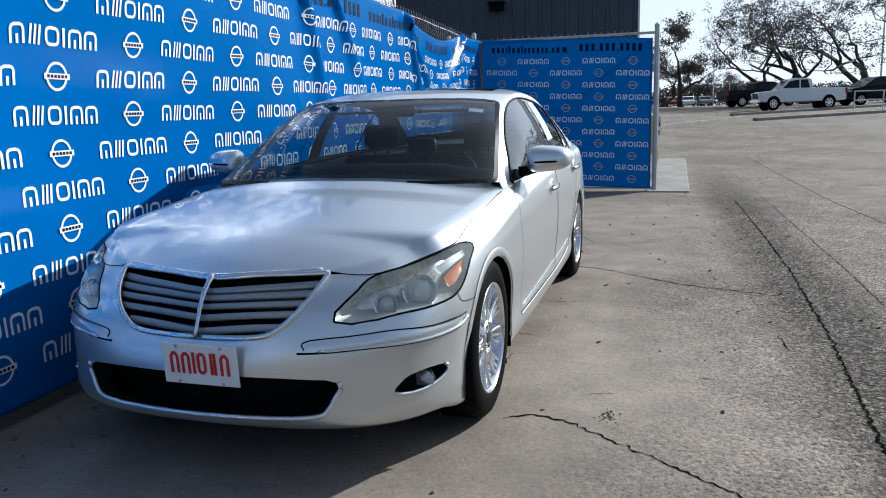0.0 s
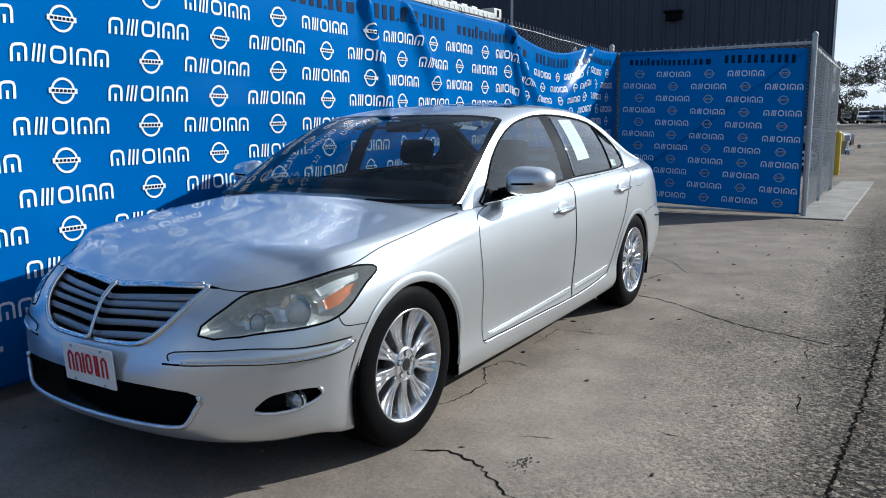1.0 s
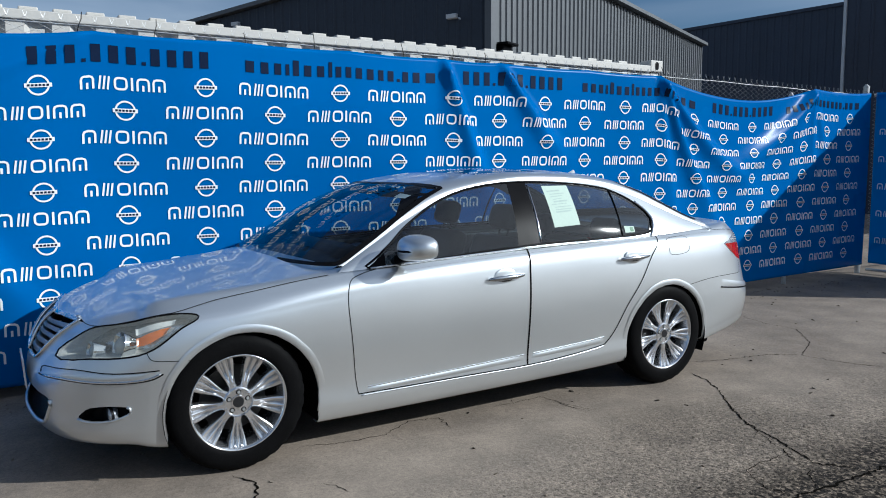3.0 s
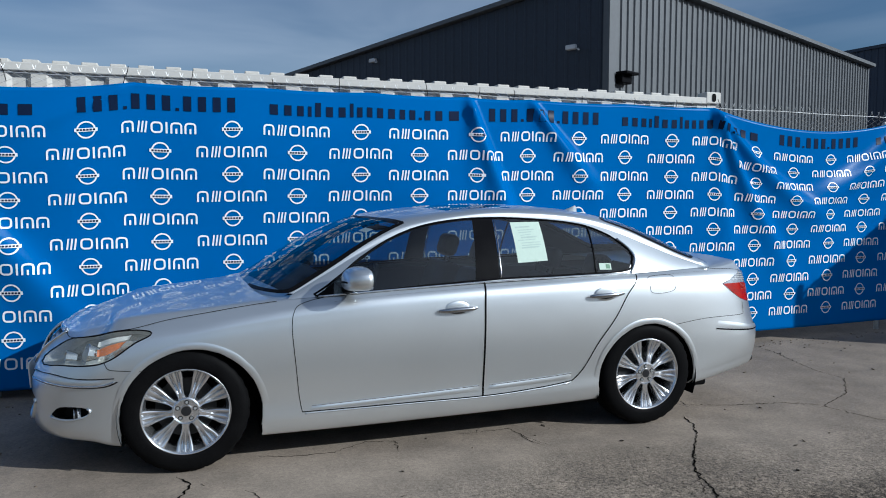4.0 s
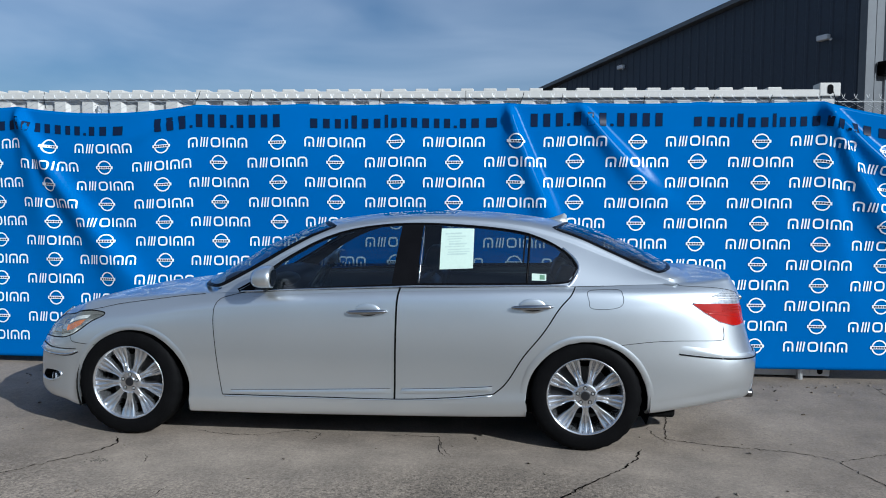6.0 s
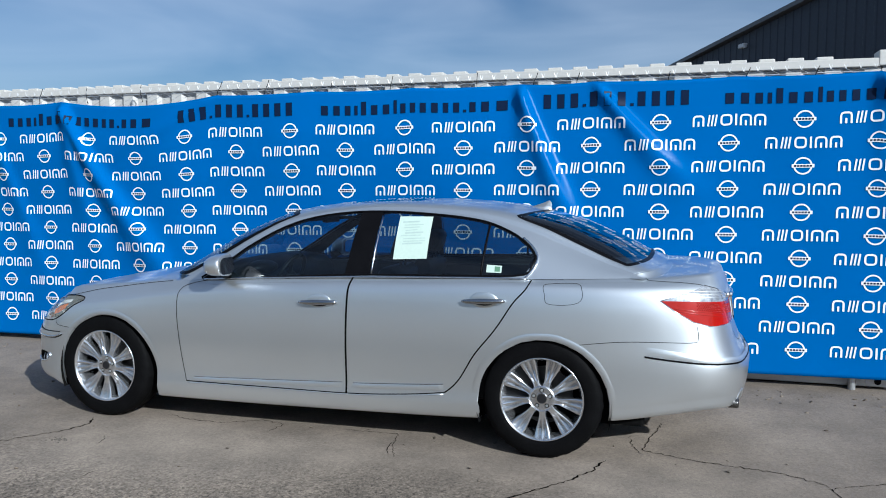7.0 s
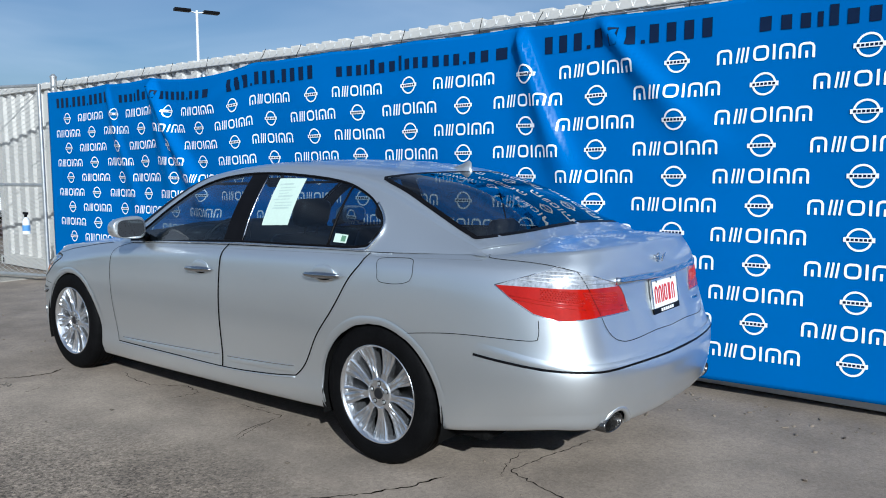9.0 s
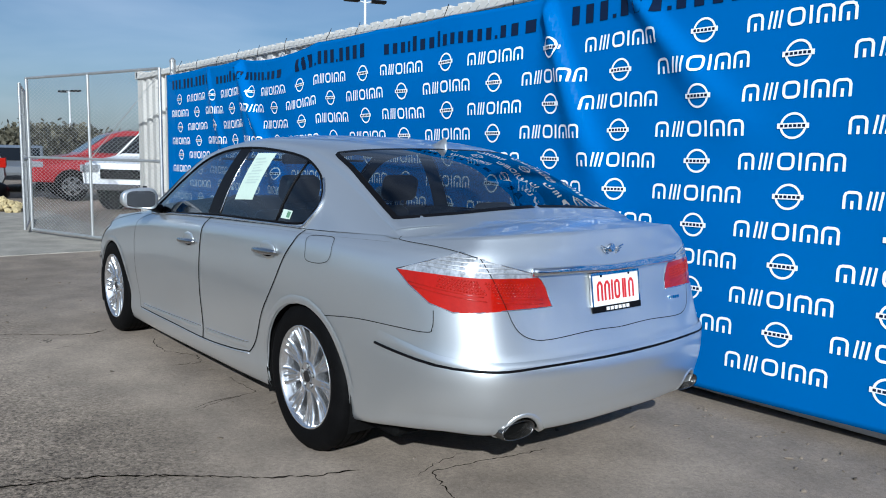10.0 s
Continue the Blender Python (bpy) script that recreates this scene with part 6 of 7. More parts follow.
    part("brake_disc", bm, mat("iron", (0.05, 0.048, 0.046), 0.5, metal=0.7, var=0.2) if "iron" not in bpy.data.materials else bpy.data.materials["iron"], wh)
    bm = bmesh.new()
    tube(bm, (0, 0.04, 0), (0, 0.10, 0), 0.208, n=40)
    part("wheel_well", bm, M_LINER, wh)
    return wh


for cx in (0.0, 2.935):
    wheel("wheel", pose(cx, -0.808, 0.345, 0, -2 if cx else 3, 0), car)
    wheel("wheel", pose(cx, 0.808, 0.345, 0, 25, 180), car)

# ---- silver sedan: cabin ----
bm = bmesh.new()
box(bm, 0.45, 3.5, -0.80, 0.80, 0.20, 0.30, 0.02)
box(bm, 3.35, 3.70, -0.60, 0.60, 0.44, 0.85, 0.02)
box(bm, -0.35, 0.45, -0.50, 0.50, 0.22, 0.75, 0.02)
part("floor_pan", bm, M_LINER, car)
for side in (-1, 1):
    bm = bmesh.new()
    box(bm, 0.75, 2.9, side * 0.80, side * 0.855, 0.3, 0.955, 0.02)
    part("door_lining", bm, M_LEATHER, car)
bm = bmesh.new()
hose(bm, [(0.80, -0.78, 0.86), (0.78, -0.4, 0.90), (0.76, 0, 0.905), (0.78, 0.4, 0.90), (0.80, 0.78, 0.86)], 0.15, 12)
box(bm, 0.50, 0.80, -0.79, 0.79, 0.70, 0.945, 0.03)
part("dashboard", bm, M_LEATHER, car, smooth=True)
bm = bmesh.new()
bmesh.ops.create_uvsphere(bm, u_segments=16, v_segments=8, radius=1, matrix=Matrix.Translation((0.90, -0.38, 0.99)) @ Matrix.Diagonal((0.09, 0.17, 0.05, 1)))
part("instrument_hood", bm, M_LEATHER, car, smooth=True)
bm = bmesh.new()
cw, tilt = Vector((1.10, -0.38, 0.92)), Matrix.Rotation(radians(-62), 3, "Y")
ring = [cw + tilt @ Vector((0.185 * math.cos(2 * math.pi * k / 28), 0.185 * math.sin(2 * math.pi * k / 28), 0)) for k in range(29)]
hose(bm, ring, 0.015, 8)
for a in (90, 210, 330):
    tube(bm, cw, cw + tilt @ Vector((0.18 * math.cos(radians(a)), 0.18 * math.sin(radians(a)), 0)), 0.016, n=6)
bmesh.ops.create_uvsphere(bm, u_segments=12, v_segments=8, radius=0.06, matrix=Matrix.Translation(cw))
part("steering_wheel", bm, M_LEATHER, car, smooth=True)


def seat(x, y, wide, back, parent):
    st = thing("seat", pose(x, y, 0.3), "black leather seat", "")
    del st["label"]
    st.parent = parent
    bm = bmesh.new()
    box(bm, -0.25, 0.25, -wide / 2, wide / 2, 0.06, 0.26, 0.06)
    part("cushion", bm, M_LEATHER, st, smooth=True)
    bm = bmesh.new()
    box(bm, -0.07, 0.07, -wide / 2, wide / 2, 0.0, back, 0.055, m=pose(0.26, 0, 0.14, 0, 20, 0))
    part("backrest", bm, M_LEATHER, st, smooth=True)
    heads = (0,) if wide < 0.8 else (-0.38, 0.38)
    for h in heads:
        bm = bmesh.new()
        box(bm, -0.055, 0.055, h - 0.13, h + 0.13, back + 0.04, back + 0.21, 0.045, m=pose(0.26, 0, 0.14, 0, 18, 0))
        tube(bm, (0.26 + 0.33 * back, h - 0.05, 0.10 + back * 0.94), (0.30 + 0.33 * back, h - 0.05, 0.20 + back * 0.98), 0.008, n=6)
        tube(bm, (0.26 + 0.33 * back, h + 0.05, 0.10 + back * 0.94), (0.30 + 0.33 * back, h + 0.05, 0.20 + back * 0.98), 0.008, n=6)
        part("headrest", bm, M_LEATHER, st, smooth=True)
    return st


seat(1.45, -0.38, 0.55, 0.63, car)
seat(1.45, 0.38, 0.55, 0.63, car)
seat(2.38, 0.0, 1.35, 0.50, car)
bm = bmesh.new()
box(bm, 1.24, 1.28, -0.13, 0.13, 1.295, 1.36, 0.015)
tube(bm, (1.26, 0, 1.36), (1.24, 0, 1.40), 0.012, n=6)
part("rear_view_mirror", bm, M_BLACK, car)
bm = bmesh.new()
box(bm, 2.85, 3.42, -0.68, 0.68, 0.96, 0.985, 0.01)
part("parcel_shelf", bm, M_LEATHER, car)
bm = bmesh.new()
for y0 in (-0.53, 0.10):
    box(bm, 1.16, 1.30, y0, y0 + 0.43, 1.315, 1.33, 0.005)
part("sun_visors", bm, M_DARK, car)
# paper on the rear door glass, stickers
bm = bmesh.new()
grid(bm, 6, 6, lambda u, v: spot(cabin, 4.53 + 0.545 * u, 0.26 + 0.62 * v + 0.02 * u, 0.002, -1))
paper = part("paper_sheet", bm, M_PAPER, doors["door_rear", -1], "pale green printed sheet taped on glass")
bm = bmesh.new()
random.seed(5)
for k in range(9):
    v = 0.30 + 0.055 * k
    u0, u1 = random.uniform(0.12, 0.25), random.uniform(0.55, 0.9)
    grid(bm, 4, 1, lambda u, w: spot(cabin, 4.53 + 0.545 * (u0 + (u1 - u0) * u), 0.26 + 0.62 * (v + (0.018 if k % 4 else 0.03) * w) * 1.15 + 0.02 * u, 0.003, -1))
part("print_lines", bm, M_INK, paper)
bm = bmesh.new()
grid(bm, 3, 2, lambda u, v: spot(cabin, 6.16 + 0.34 * u, 0.10 + 0.125 * v, 0.002, -1))
sticker = part("window_sticker", bm, M_PAPER, car, "small pale green and white sticker")
bm = bmesh.new()
grid(bm, 2, 2, lambda u, v: spot(cabin, 6.34 + 0.12 * u, 0.12 + 0.085 * v, 0.003, -1))
part("print_patch", bm, mat("green_print", (0.10, 0.22, 0.13), 0.6), sticker)
bm = bmesh.new()
grid(bm, 3, 2, lambda u, v: spot(cabin, 2.46 + 0.13 * v, 1.34 + 0.13 * u, -0.003, -1))
part("screen_sticker", bm, M_WHITE, car, "small white sticker")


# ---- surface of the lot: cracks, patches, slabs, litter ----
def crack(pts, width, seed):
    """A jagged open crack along a line on the asphalt, with crumbled edges."""
    rnd = random.Random(seed)
    row = []
    for a, b in zip(pts, pts[1:]):
        a, b = Vector((*a, 0)), Vector((*b, 0))
        d = (b - a)
        n = max(2, int(d.length / 0.022))
        side = Vector((-d.y, d.x, 0)).normalized()
        for i in range(n):
            row.append(a.lerp(b, i / n) + side * rnd.gauss(0, 0.006))
    row.append(Vector((*pts[-1], 0)))
    bm = bmesh.new()
    prev = None
    for i, p in enumerate(row):
        d = row[min(i + 1, len(row) - 1)] - row[max(i - 1, 0)]
        side = Vector((-d.y, d.x, 0)).normalized()
        taper = min(1, i / 4, (len(row) - 1 - i) / 4)
        w0, w1 = (width * taper * rnd.uniform(0.02, 1.25) for _ in range(2))
        z = 0.002 + ground_z(p.x, p.y)
        q = (bm.verts.new((*(p + side * w0)[:2], z)), bm.verts.new((*(p - side * w1)[:2], z)))
        if prev:
            bm.faces.new((prev[0], prev[1], q[1], q[0]))
        prev = q
    ob = part("crack", bm, M_CRACK)
    tagged(ob, "jagged dark crack in the grey asphalt", "crack", kind="structure")
    return ob


CRACKS = [
    ([(-0.06, -0.95), (0.02, -1.10), (-0.04, -1.27), (-0.21, -1.49), (-0.30, -1.62), (-0.39, -1.73), (-0.53, -1.90), (-0.75, -2.3)], 0.007),
    ([(3.29, -0.82), (3.24, -1.02), (3.11, -1.22), (2.88, -1.50), (2.70, -1.76), (2.60, -2.06), (2.48, -2.32), (2.60, -2.48)], 0.008),
    ([(3.04, -1.31), (2.74, -1.70), (2.53, -2.08), (2.38, -2.36), (2.18, -2.54)], 0.004),
    ([(3.61, 0.03), (3.49, -0.59), (3.73, -0.69), (4.22, -0.77), (4.42, -0.89), (4.53, -1.31), (4.64, -1.50)], 0.006),
    ([(5.55, 1.12), (5.51, 0.74), (5.28, 0.02), (5.28, -0.31), (4.9, -0.7), (4.4, -0.95)], 0.005),
    ([(19.6, -3.3), (14.5, -3.45), (11.25, -3.55), (7.98, -3.68), (6.08, -3.84), (4.2, -3.95)], 0.012),
    ([(0.36, -0.75), (0.56, -0.82), (0.83, -0.83), (1.05, -0.70), (1.24, -0.74), (1.20, -0.95)], 0.005),
    ([(1.86, -0.62), (1.83, -0.66), (1.76, -0.76)], 0.004),
    ([(2.02, -0.80), (2.03, -0.95), (2.08, -1.12)], 0.005),
    ([(1.61, -0.74), (2.02, -0.72), (2.04, -0.89), (2.12, -1.14)], 0.004),
    ([(0.27, -1.25), (0.34, -1.35), (0.36, -1.46)], 0.004),
    ([(0.65, -1.74), (0.65, -1.83), (0.63, -1.93)], 0.005),
    ([(2.48, -2.17), (2.11, -2.20), (2.01, -2.38), (2.05, -2.54)], 0.005),
    ([(1.51, -2.25), (1.19, -2.27), (1.14, -2.41)], 0.006),
    ([(3.41, -0.32), (3.43, -0.54), (3.50, -0.71)], 0.004),
    ([(-1.6, -2.40), (-0.04, -2.45), (1.47, -2.52), (3.36, -2.55), (5.4, -2.52), (8.4, -2.44)], 0.013),
    ([(-1.6, -3.02), (2.26, -2.98), (3.43, -2.97), (8.0, -2.86), (13.0, -2.70)], 0.006),
]
for i, (pts, wd) in enumerate(CRACKS):
    crack(pts, wd * (0.95 if i < 3 else 0.75), i)



def slab(x0, x1, y0, y1, h, label):
    bm = bmesh.new()
    box(bm, x0, x1, y0, y1, -0.1, h, 0.012)
    ob = part("pavement", bm, M_CONCRETE)
    return tagged(ob, label, "pavement", kind="structure")


slab(9.25, 21.0, -1.86, -1.20, 0.02, "pale concrete kerb slab beside the chain-link fence")
slab(-12.5, -4.9, -9.0, 1.2, 0.012, "pale concrete apron outside the gate")


def litter(count, seed):
    """Grit, chips and small dry leaves strewn on the asphalt."""
    rnd = random.Random(seed)
    bm = bmesh.new()
    for _ in range(count):
        if rnd.random() < 0.55:
            x = rnd.uniform(-4, 9)
            y = 1.06 + 0.039 * x - abs(rnd.gauss(0.02, 0.22)) - 0.03
        else:
            x, y = rnd.uniform(-3, 12), rnd.uniform(-4.2, 0.9)
        s = rnd.uniform(0.004, 0.013)
        m = Matrix.Translation((x, y, s * 0.3)) @ Euler((rnd.uniform(-0.6, 0.6), rnd.uniform(-0.6, 0.6), rnd.uniform(0, 6))).to_matrix().to_4x4() @ Matrix.Diagonal((s * rnd.uniform(0.8, 2.2), s, s * 0.5, 1))
        bmesh.ops.create_icosphere(bm, subdivisions=1, radius=1.0, matrix=m)
    ob = part("grit", bm, mat("grit", (0.16, 0.13, 0.10), 0.9, var=0.6, scale=9, fine=30))
    tagged(ob, "small stones and dry leaf bits on the asphalt", "grit", kind="stuff")


litter(620, 3)
rnd = random.Random(12)
bm = bmesh.new()
for _ in range(40):
    s = rnd.uniform(0.002, 0.005)
    m = Matrix.Translation((rnd.gauss(0.08, 0.045), rnd.gauss(-1.41, 0.025), 0.001)) @ Euler((0, 0, rnd.uniform(0, 6))).to_matrix().to_4x4() @ Matrix.Diagonal((s * 1.6, s, 0.003, 1))
    bmesh.ops.create_icosphere(bm, subdivisions=1, radius=1.0, matrix=m)
tagged(part("tar_lump", bm, mat("old_tar", (0.085, 0.074, 0.062), 0.9, var=0.3)), "small dark crumbled tar spot on the asphalt", "tar", kind="stuff")


# ---- gate at the far end of the fence ----
def gate(name, a, b, height, label, mids=(0.5,)):
    a, b = Vector((*a, 0)), Vector((*b, 0))
    d = b - a
    L = d.length
    top = thing(name, Matrix.Translation(a) @ pose(0, 0, 0, 0, 0, math.degrees(math.atan2(d.y, d.x))), label, "gate")
    link = new("chain_link", chain_link(L, 0.10, height - 0.02, barbs=False, mesh=0.056, r=0.0042))
    link.parent = top
    tagged(link, kind="stuff")
    for x in (0.0, L):
        bm = bmesh.new()
        tube(bm, (x, 0, 0.06), (x, 0, height + 0.01), 0.024, n=12)
        part("upright", bm, M_GALV, top)
    for f in mids:
        bm = bmesh.new()
        tube(bm, (L * f, 0, 0.08), (L * f, 0, height), 0.021, n=12)
        part("upright", bm, M_GALV, top)
    for z in (0.08, height * 0.5, height):
        rail(top, (0, 0, z), (L, 0, z), 0.021)
    bm = bmesh.new()
    tube(bm, (0.05, 0.0, height - 0.1), (L * 0.5, 0.0, height * 0.5), 0.006, n=6)
    part("truss_wire", bm, M_WIRE, top)
    return top


gate("swing_gate", (-4.42, 0.97), (-7.58, -0.02), 2.45, "galvanised chain-link swing gate standing closed")
gate("swing_gate", (-7.72, -0.10), (-10.2, 0.46), 2.37, "second galvanised chain-link gate leaf, folded back", mids=(0.5,))
bm = bmesh.new()
for z in (1.15, 1.25, 1.9):
    hose(bm, [(-7.56, -0.02, z), (-7.64, -0.07, z - 0.03), (-7.72, -0.10, z + 0.01)], 0.008, 6)
tagged(part("latch_chain", bm, M_GALV), "steel chain and latch holding the gate leaves", "chain")
# spray bottle hung on the fence
bottle = thing("spray_bottle", pose(-4.53, 0.78, 0.62), "white and blue plastic spray bottle hung on gate", "bottle")
bm = bmesh.new()
tube(bm, (0, 0, 0), (0, 0, 0.16), 0.045, 0.042, n=14)
tube(bm, (0, 0, 0.16), (0, 0, 0.21), 0.042, 0.014, n=14)
part("body", bm, mat("bottle_white", (0.7, 0.74, 0.8), 0.35, var=0.1), bottle)
bm = bmesh.new()
tube(bm, (0, 0, 0.04), (0, 0, 0.11), 0.0465, n=14)
part("band", bm, mat("bottle_blue", (0.10, 0.25, 0.5), 0.35, var=0.1), bottle)
bm = bmesh.new()
tube(bm, (0, 0, 0.20), (0, 0, 0.25), 0.016, n=10)
box(bm, -0.06, 0.05, -0.013, 0.013, 0.24, 0.272, 0.006)
hose(bm, [(-0.03, 0, 0.24), (-0.045, 0, 0.20)], 0.006, 6)
part("trigger", bm, M_BLACK, bottle)

# yellow bollard by the side fence
bol = thing("bollard", pose(19.2, -0.92, 0.05), "yellow painted steel bollard on the kerb slab", "bollard")
bm = bmesh.new()
tube(bm, (0, 0, 0), (0, 0, 1.05), 0.08, n=20)
tube(bm, (0, 0, 1.05), (0, 0, 1.10), 0.08, 0.03, n=20)
part("pipe", bm, M_YELLOW, bol)


# ---- vehicles standing about ----
M_CARGLASS = mat("dark_glass", (0.010, 0.012, 0.015), 0.08, spec=0.3, var=0.1, rvar=0.02)
PAINTS = {}


def paint(name, col, metal=0.3):
    if name not in PAINTS:
        PAINTS[name] = mat(name, col, 0.3 if max(col) > 0.1 else 0.42, metal=metal, spec=0.5 if max(col) > 0.1 else 0.15, var=0.04, scale=2, coat=0.5 if max(col) > 0.1 else 0.05, rvar=0.03)
    return PAINTS[name]


def slice_body(bm, outline, half, tuck, z_mid):
    """A body from a side outline: pulled in towards the roof and the sills, with rounded flanks."""
    n = len(outline)
    rows = []
    for f, k in ((-1, 0.93), (-1, 1.0), (-0.86, 1.0), (0, 1.0), (0.86, 1.0), (1, 1.0), (1, 0.93)):
        row = []
        cx = sum(p[0] for p in outline) / n
        cz = sum(p[1] for p in outline) / n
        edge = abs(f) == 1
        for x, z in outline:
            y = f * half * (1 - tuck * max(0, z - z_mid))
            sc = k if edge else 1.0
            if edge and k == 1.0:
                sc = 0.985
            row.append(bm.verts.new((cx + (x - cx) * sc, y * (0.985 if k == 1.0 and edge else 1.0), cz + (z - cz) * sc)))
        rows.append(row)
    for a, b in zip(rows, rows[1:]):
        for i in range(n):
            j = (i + 1) % n
            bm.faces.new((a[i], a[j], b[j], b[i]))
    bm.faces.new(rows[0][::-1])
    bm.faces.new(rows[-1])
    bmesh.ops.recalc_face_normals(bm, faces=bm.faces[:])


def vehicle(name, m, label, category, col, body, glass_sides, half, wheels, wheel_r, glass_front=None, lamps=(), extras=()):
    v = thing(name, m, label, category)
    bm = bmesh.new()
    slice_body(bm, body, half, 0.20, 0.95)
    part("body", bm, col, v)
    for poly in glass_sides:
        for s in (-1, 1):
            bm = bmesh.new()
            vs = [bm.verts.new((x, s * (half * (1 - 0.20 * max(0, z - 0.95)) + 0.006), z)) for x, z in poly]
            bm.faces.new(vs if s < 0 else vs[::-1])
            part("window", bm, M_CARGLASS, v)
    if glass_front:
        for (x0, z0), (x1, z1) in glass_front:
            bm = bmesh.new()
            w0, w1 = (half * (1 - 0.20 * max(0, z - 0.95)) * 0.9 for z in (z0, z1))
            vs = [bm.verts.new(p) for p in ((x0, -w0, z0), (x0, w0, z0), (x1, w1, z1), (x1, -w1, z1))]
            bm.faces.new(vs)
            part("windscreen", bm, M_CARGLASS, v)
    for x in wheels:
        for s in (-1, 1):
            bm = bmesh.new()
            y = s * (half - 0.10)
            tube(bm, (x, y - 0.11, wheel_r), (x, y + 0.11, wheel_r), wheel_r, n=28)
            w = part("wheel", bm, M_TYRE, v, "black tyre on alloy rim")
            bm = bmesh.new()
            yo = y + s * 0.112
            tube(bm, (x, yo - s * 0.02, wheel_r), (x, yo + s * 0.004, wheel_r), wheel_r * 0.66, wheel_r * 0.62, n=24)
            part("rim", bm, M_ALLOY, w)
            bm = bmesh.new()
            for k in range(6):
                a = 2 * math.pi * (k + 0.5) / 6
                c = Vector((x + wheel_r * 0.42 * math.cos(a), yo + s * 0.006, wheel_r + wheel_r * 0.42 * math.sin(a)))
                bmesh.ops.create_circle(bm, cap_ends=True, segments=8, radius=wheel_r * 0.13, matrix=Matrix.Translation(c) @ Matrix.Rotation(math.pi / 2, 4, "X"))
            part("rim_gaps", bm, M_LINER, w)
            bm = bmesh.new()
            pts = [(x + wheel_r * 1.13 * math.cos(radians(a)), s * (half + 0.004), wheel_r + wheel_r * 1.13 * math.sin(radians(a))) for a in range(0, 181, 12)]
            vs = [bm.verts.new(p) for p in pts]
            bm.faces.new(vs if s > 0 else vs[::-1])
            part("wheel_arch", bm, M_LINER, v)
    for (x0, x1, y0, y1, z0, z1, mt, nm) in lamps:
        bm = bmesh.new()
        box(bm, x0, x1, y0, y1, z0, z1, 0.01)
        part(nm, bm, mt, v)
    return v


def pickup(m, col, label):
    body = [(-2.9, 0.55), (-2.92, 0.95), (-2.75, 1.12), (-1.60, 1.20), (-0.95, 1.78), (-0.6, 1.88), (0.35, 1.88), (0.6, 1.78), (0.68, 1.28), (2.88, 1.27), (2.92, 0.85), (2.9, 0.55), (2.3, 0.50), (-2.3, 0.48)]
    gl = [[(-1.36, 1.30), (-0.88, 1.70), (-0.25, 1.78), (-0.25, 1.30)], [(-0.15, 1.30), (-0.15, 1.78), (0.32, 1.78), (0.46, 1.30)]]
    lamps = []
    for s in (-1, 1):
        lamps += [(-2.94, -2.7, s * 0.62, s * 0.97, 0.90, 1.08, M_CLEAR, "headlight"), (2.80, 2.94, s * 0.86, s * 0.99, 0.9, 1.22, M_RED, "tail_lamp")]
    lamps += [(-2.95, -2.9, -0.6, 0.6, 0.72, 1.05, M_BLACK, "grille"), (-2.98, -2.85, -0.95, 0.95, 0.5, 0.66, M_CHROME, "bumper"), (0.85, 2.8, -0.85, 0.85, 1.26, 1.275, M_LINER, "bed")]
    return vehicle("pickup_truck", m, label, "truck", col, body, gl, 1.0, (-1.95, 1.75), 0.41, [((-1.58, 1.22), (-0.98, 1.77))], lamps)


def suv(m, col, label, name="suv"):
    body = [(-2.25, 0.45), (-2.3, 0.75), (-2.2, 0.95), (-1.25, 1.10), (-0.55, 1.58), (-0.2, 1.68), (1.5, 1.68), (2.05, 1.50), (2.3, 1.05), (2.33, 0.6), (2.25, 0.42), (0, 0.36)]
    gl = [[(-1.0, 1.14), (-0.45, 1.52), (0.25, 1.58), (0.25, 1.12)], [(0.33, 1.12), (0.33, 1.58), (1.2, 1.58), (1.3, 1.14)], [(1.38, 1.14), (1.30, 1.57), (1.62, 1.54), (1.95, 1.2)]]
    lamps = []
    for s in (-1, 1):
        lamps += [(-2.32, -2.0, s * 0.55, s * 0.93, 0.78, 0.92, M_CLEAR, "headlight"), (2.12, 2.34, s * 0.66, s * 0.93, 0.85, 1.1, M_RED, "tail_lamp")]
    lamps += [(-2.32, -2.26, -0.5, 0.5, 0.66, 0.84, M_BLACK, "grille"), (-2.33, -2.24, -0.88, 0.88, 0.44, 0.56, M_HANDLE, "bumper")]
    return vehicle(name, m, label, "car", col, body, gl, 0.93, (-1.42, 1.38), 0.35, [((-1.22, 1.12), (-0.58, 1.57)), ((2.30, 1.08), (2.06, 1.48))], lamps)


def hatch(m, col, label):
    body = [(-2.2, 0.40), (-2.25, 0.62), (-2.05, 0.80), (-1.1, 0.95), (-0.35, 1.38), (0.1, 1.46), (0.9, 1.44), (1.6, 1.12), (2.15, 1.06), (2.25, 0.7), (2.2, 0.4), (0, 0.32)]
    gl = [[(-0.85, 0.99), (-0.28, 1.33), (0.2, 1.39), (0.2, 0.99)], [(0.28, 0.99), (0.28, 1.39), (0.85, 1.37), (1.35, 1.06)]]
    lamps = []
    for s in (-1, 1):
        lamps += [(-2.24, -1.95, s * 0.5, s * 0.86, 0.64, 0.76, M_CLEAR, "headlight"), (2.0, 2.25, s * 0.55, s * 0.86, 0.78, 0.95, M_RED, "tail_lamp")]
    return vehicle("parked_car", m, label, "car", col, body, gl, 0.88, (-1.38, 1.35), 0.32, [((-1.08, 0.97), (-0.38, 1.37)), ((1.58, 1.13), (0.95, 1.43))], lamps)


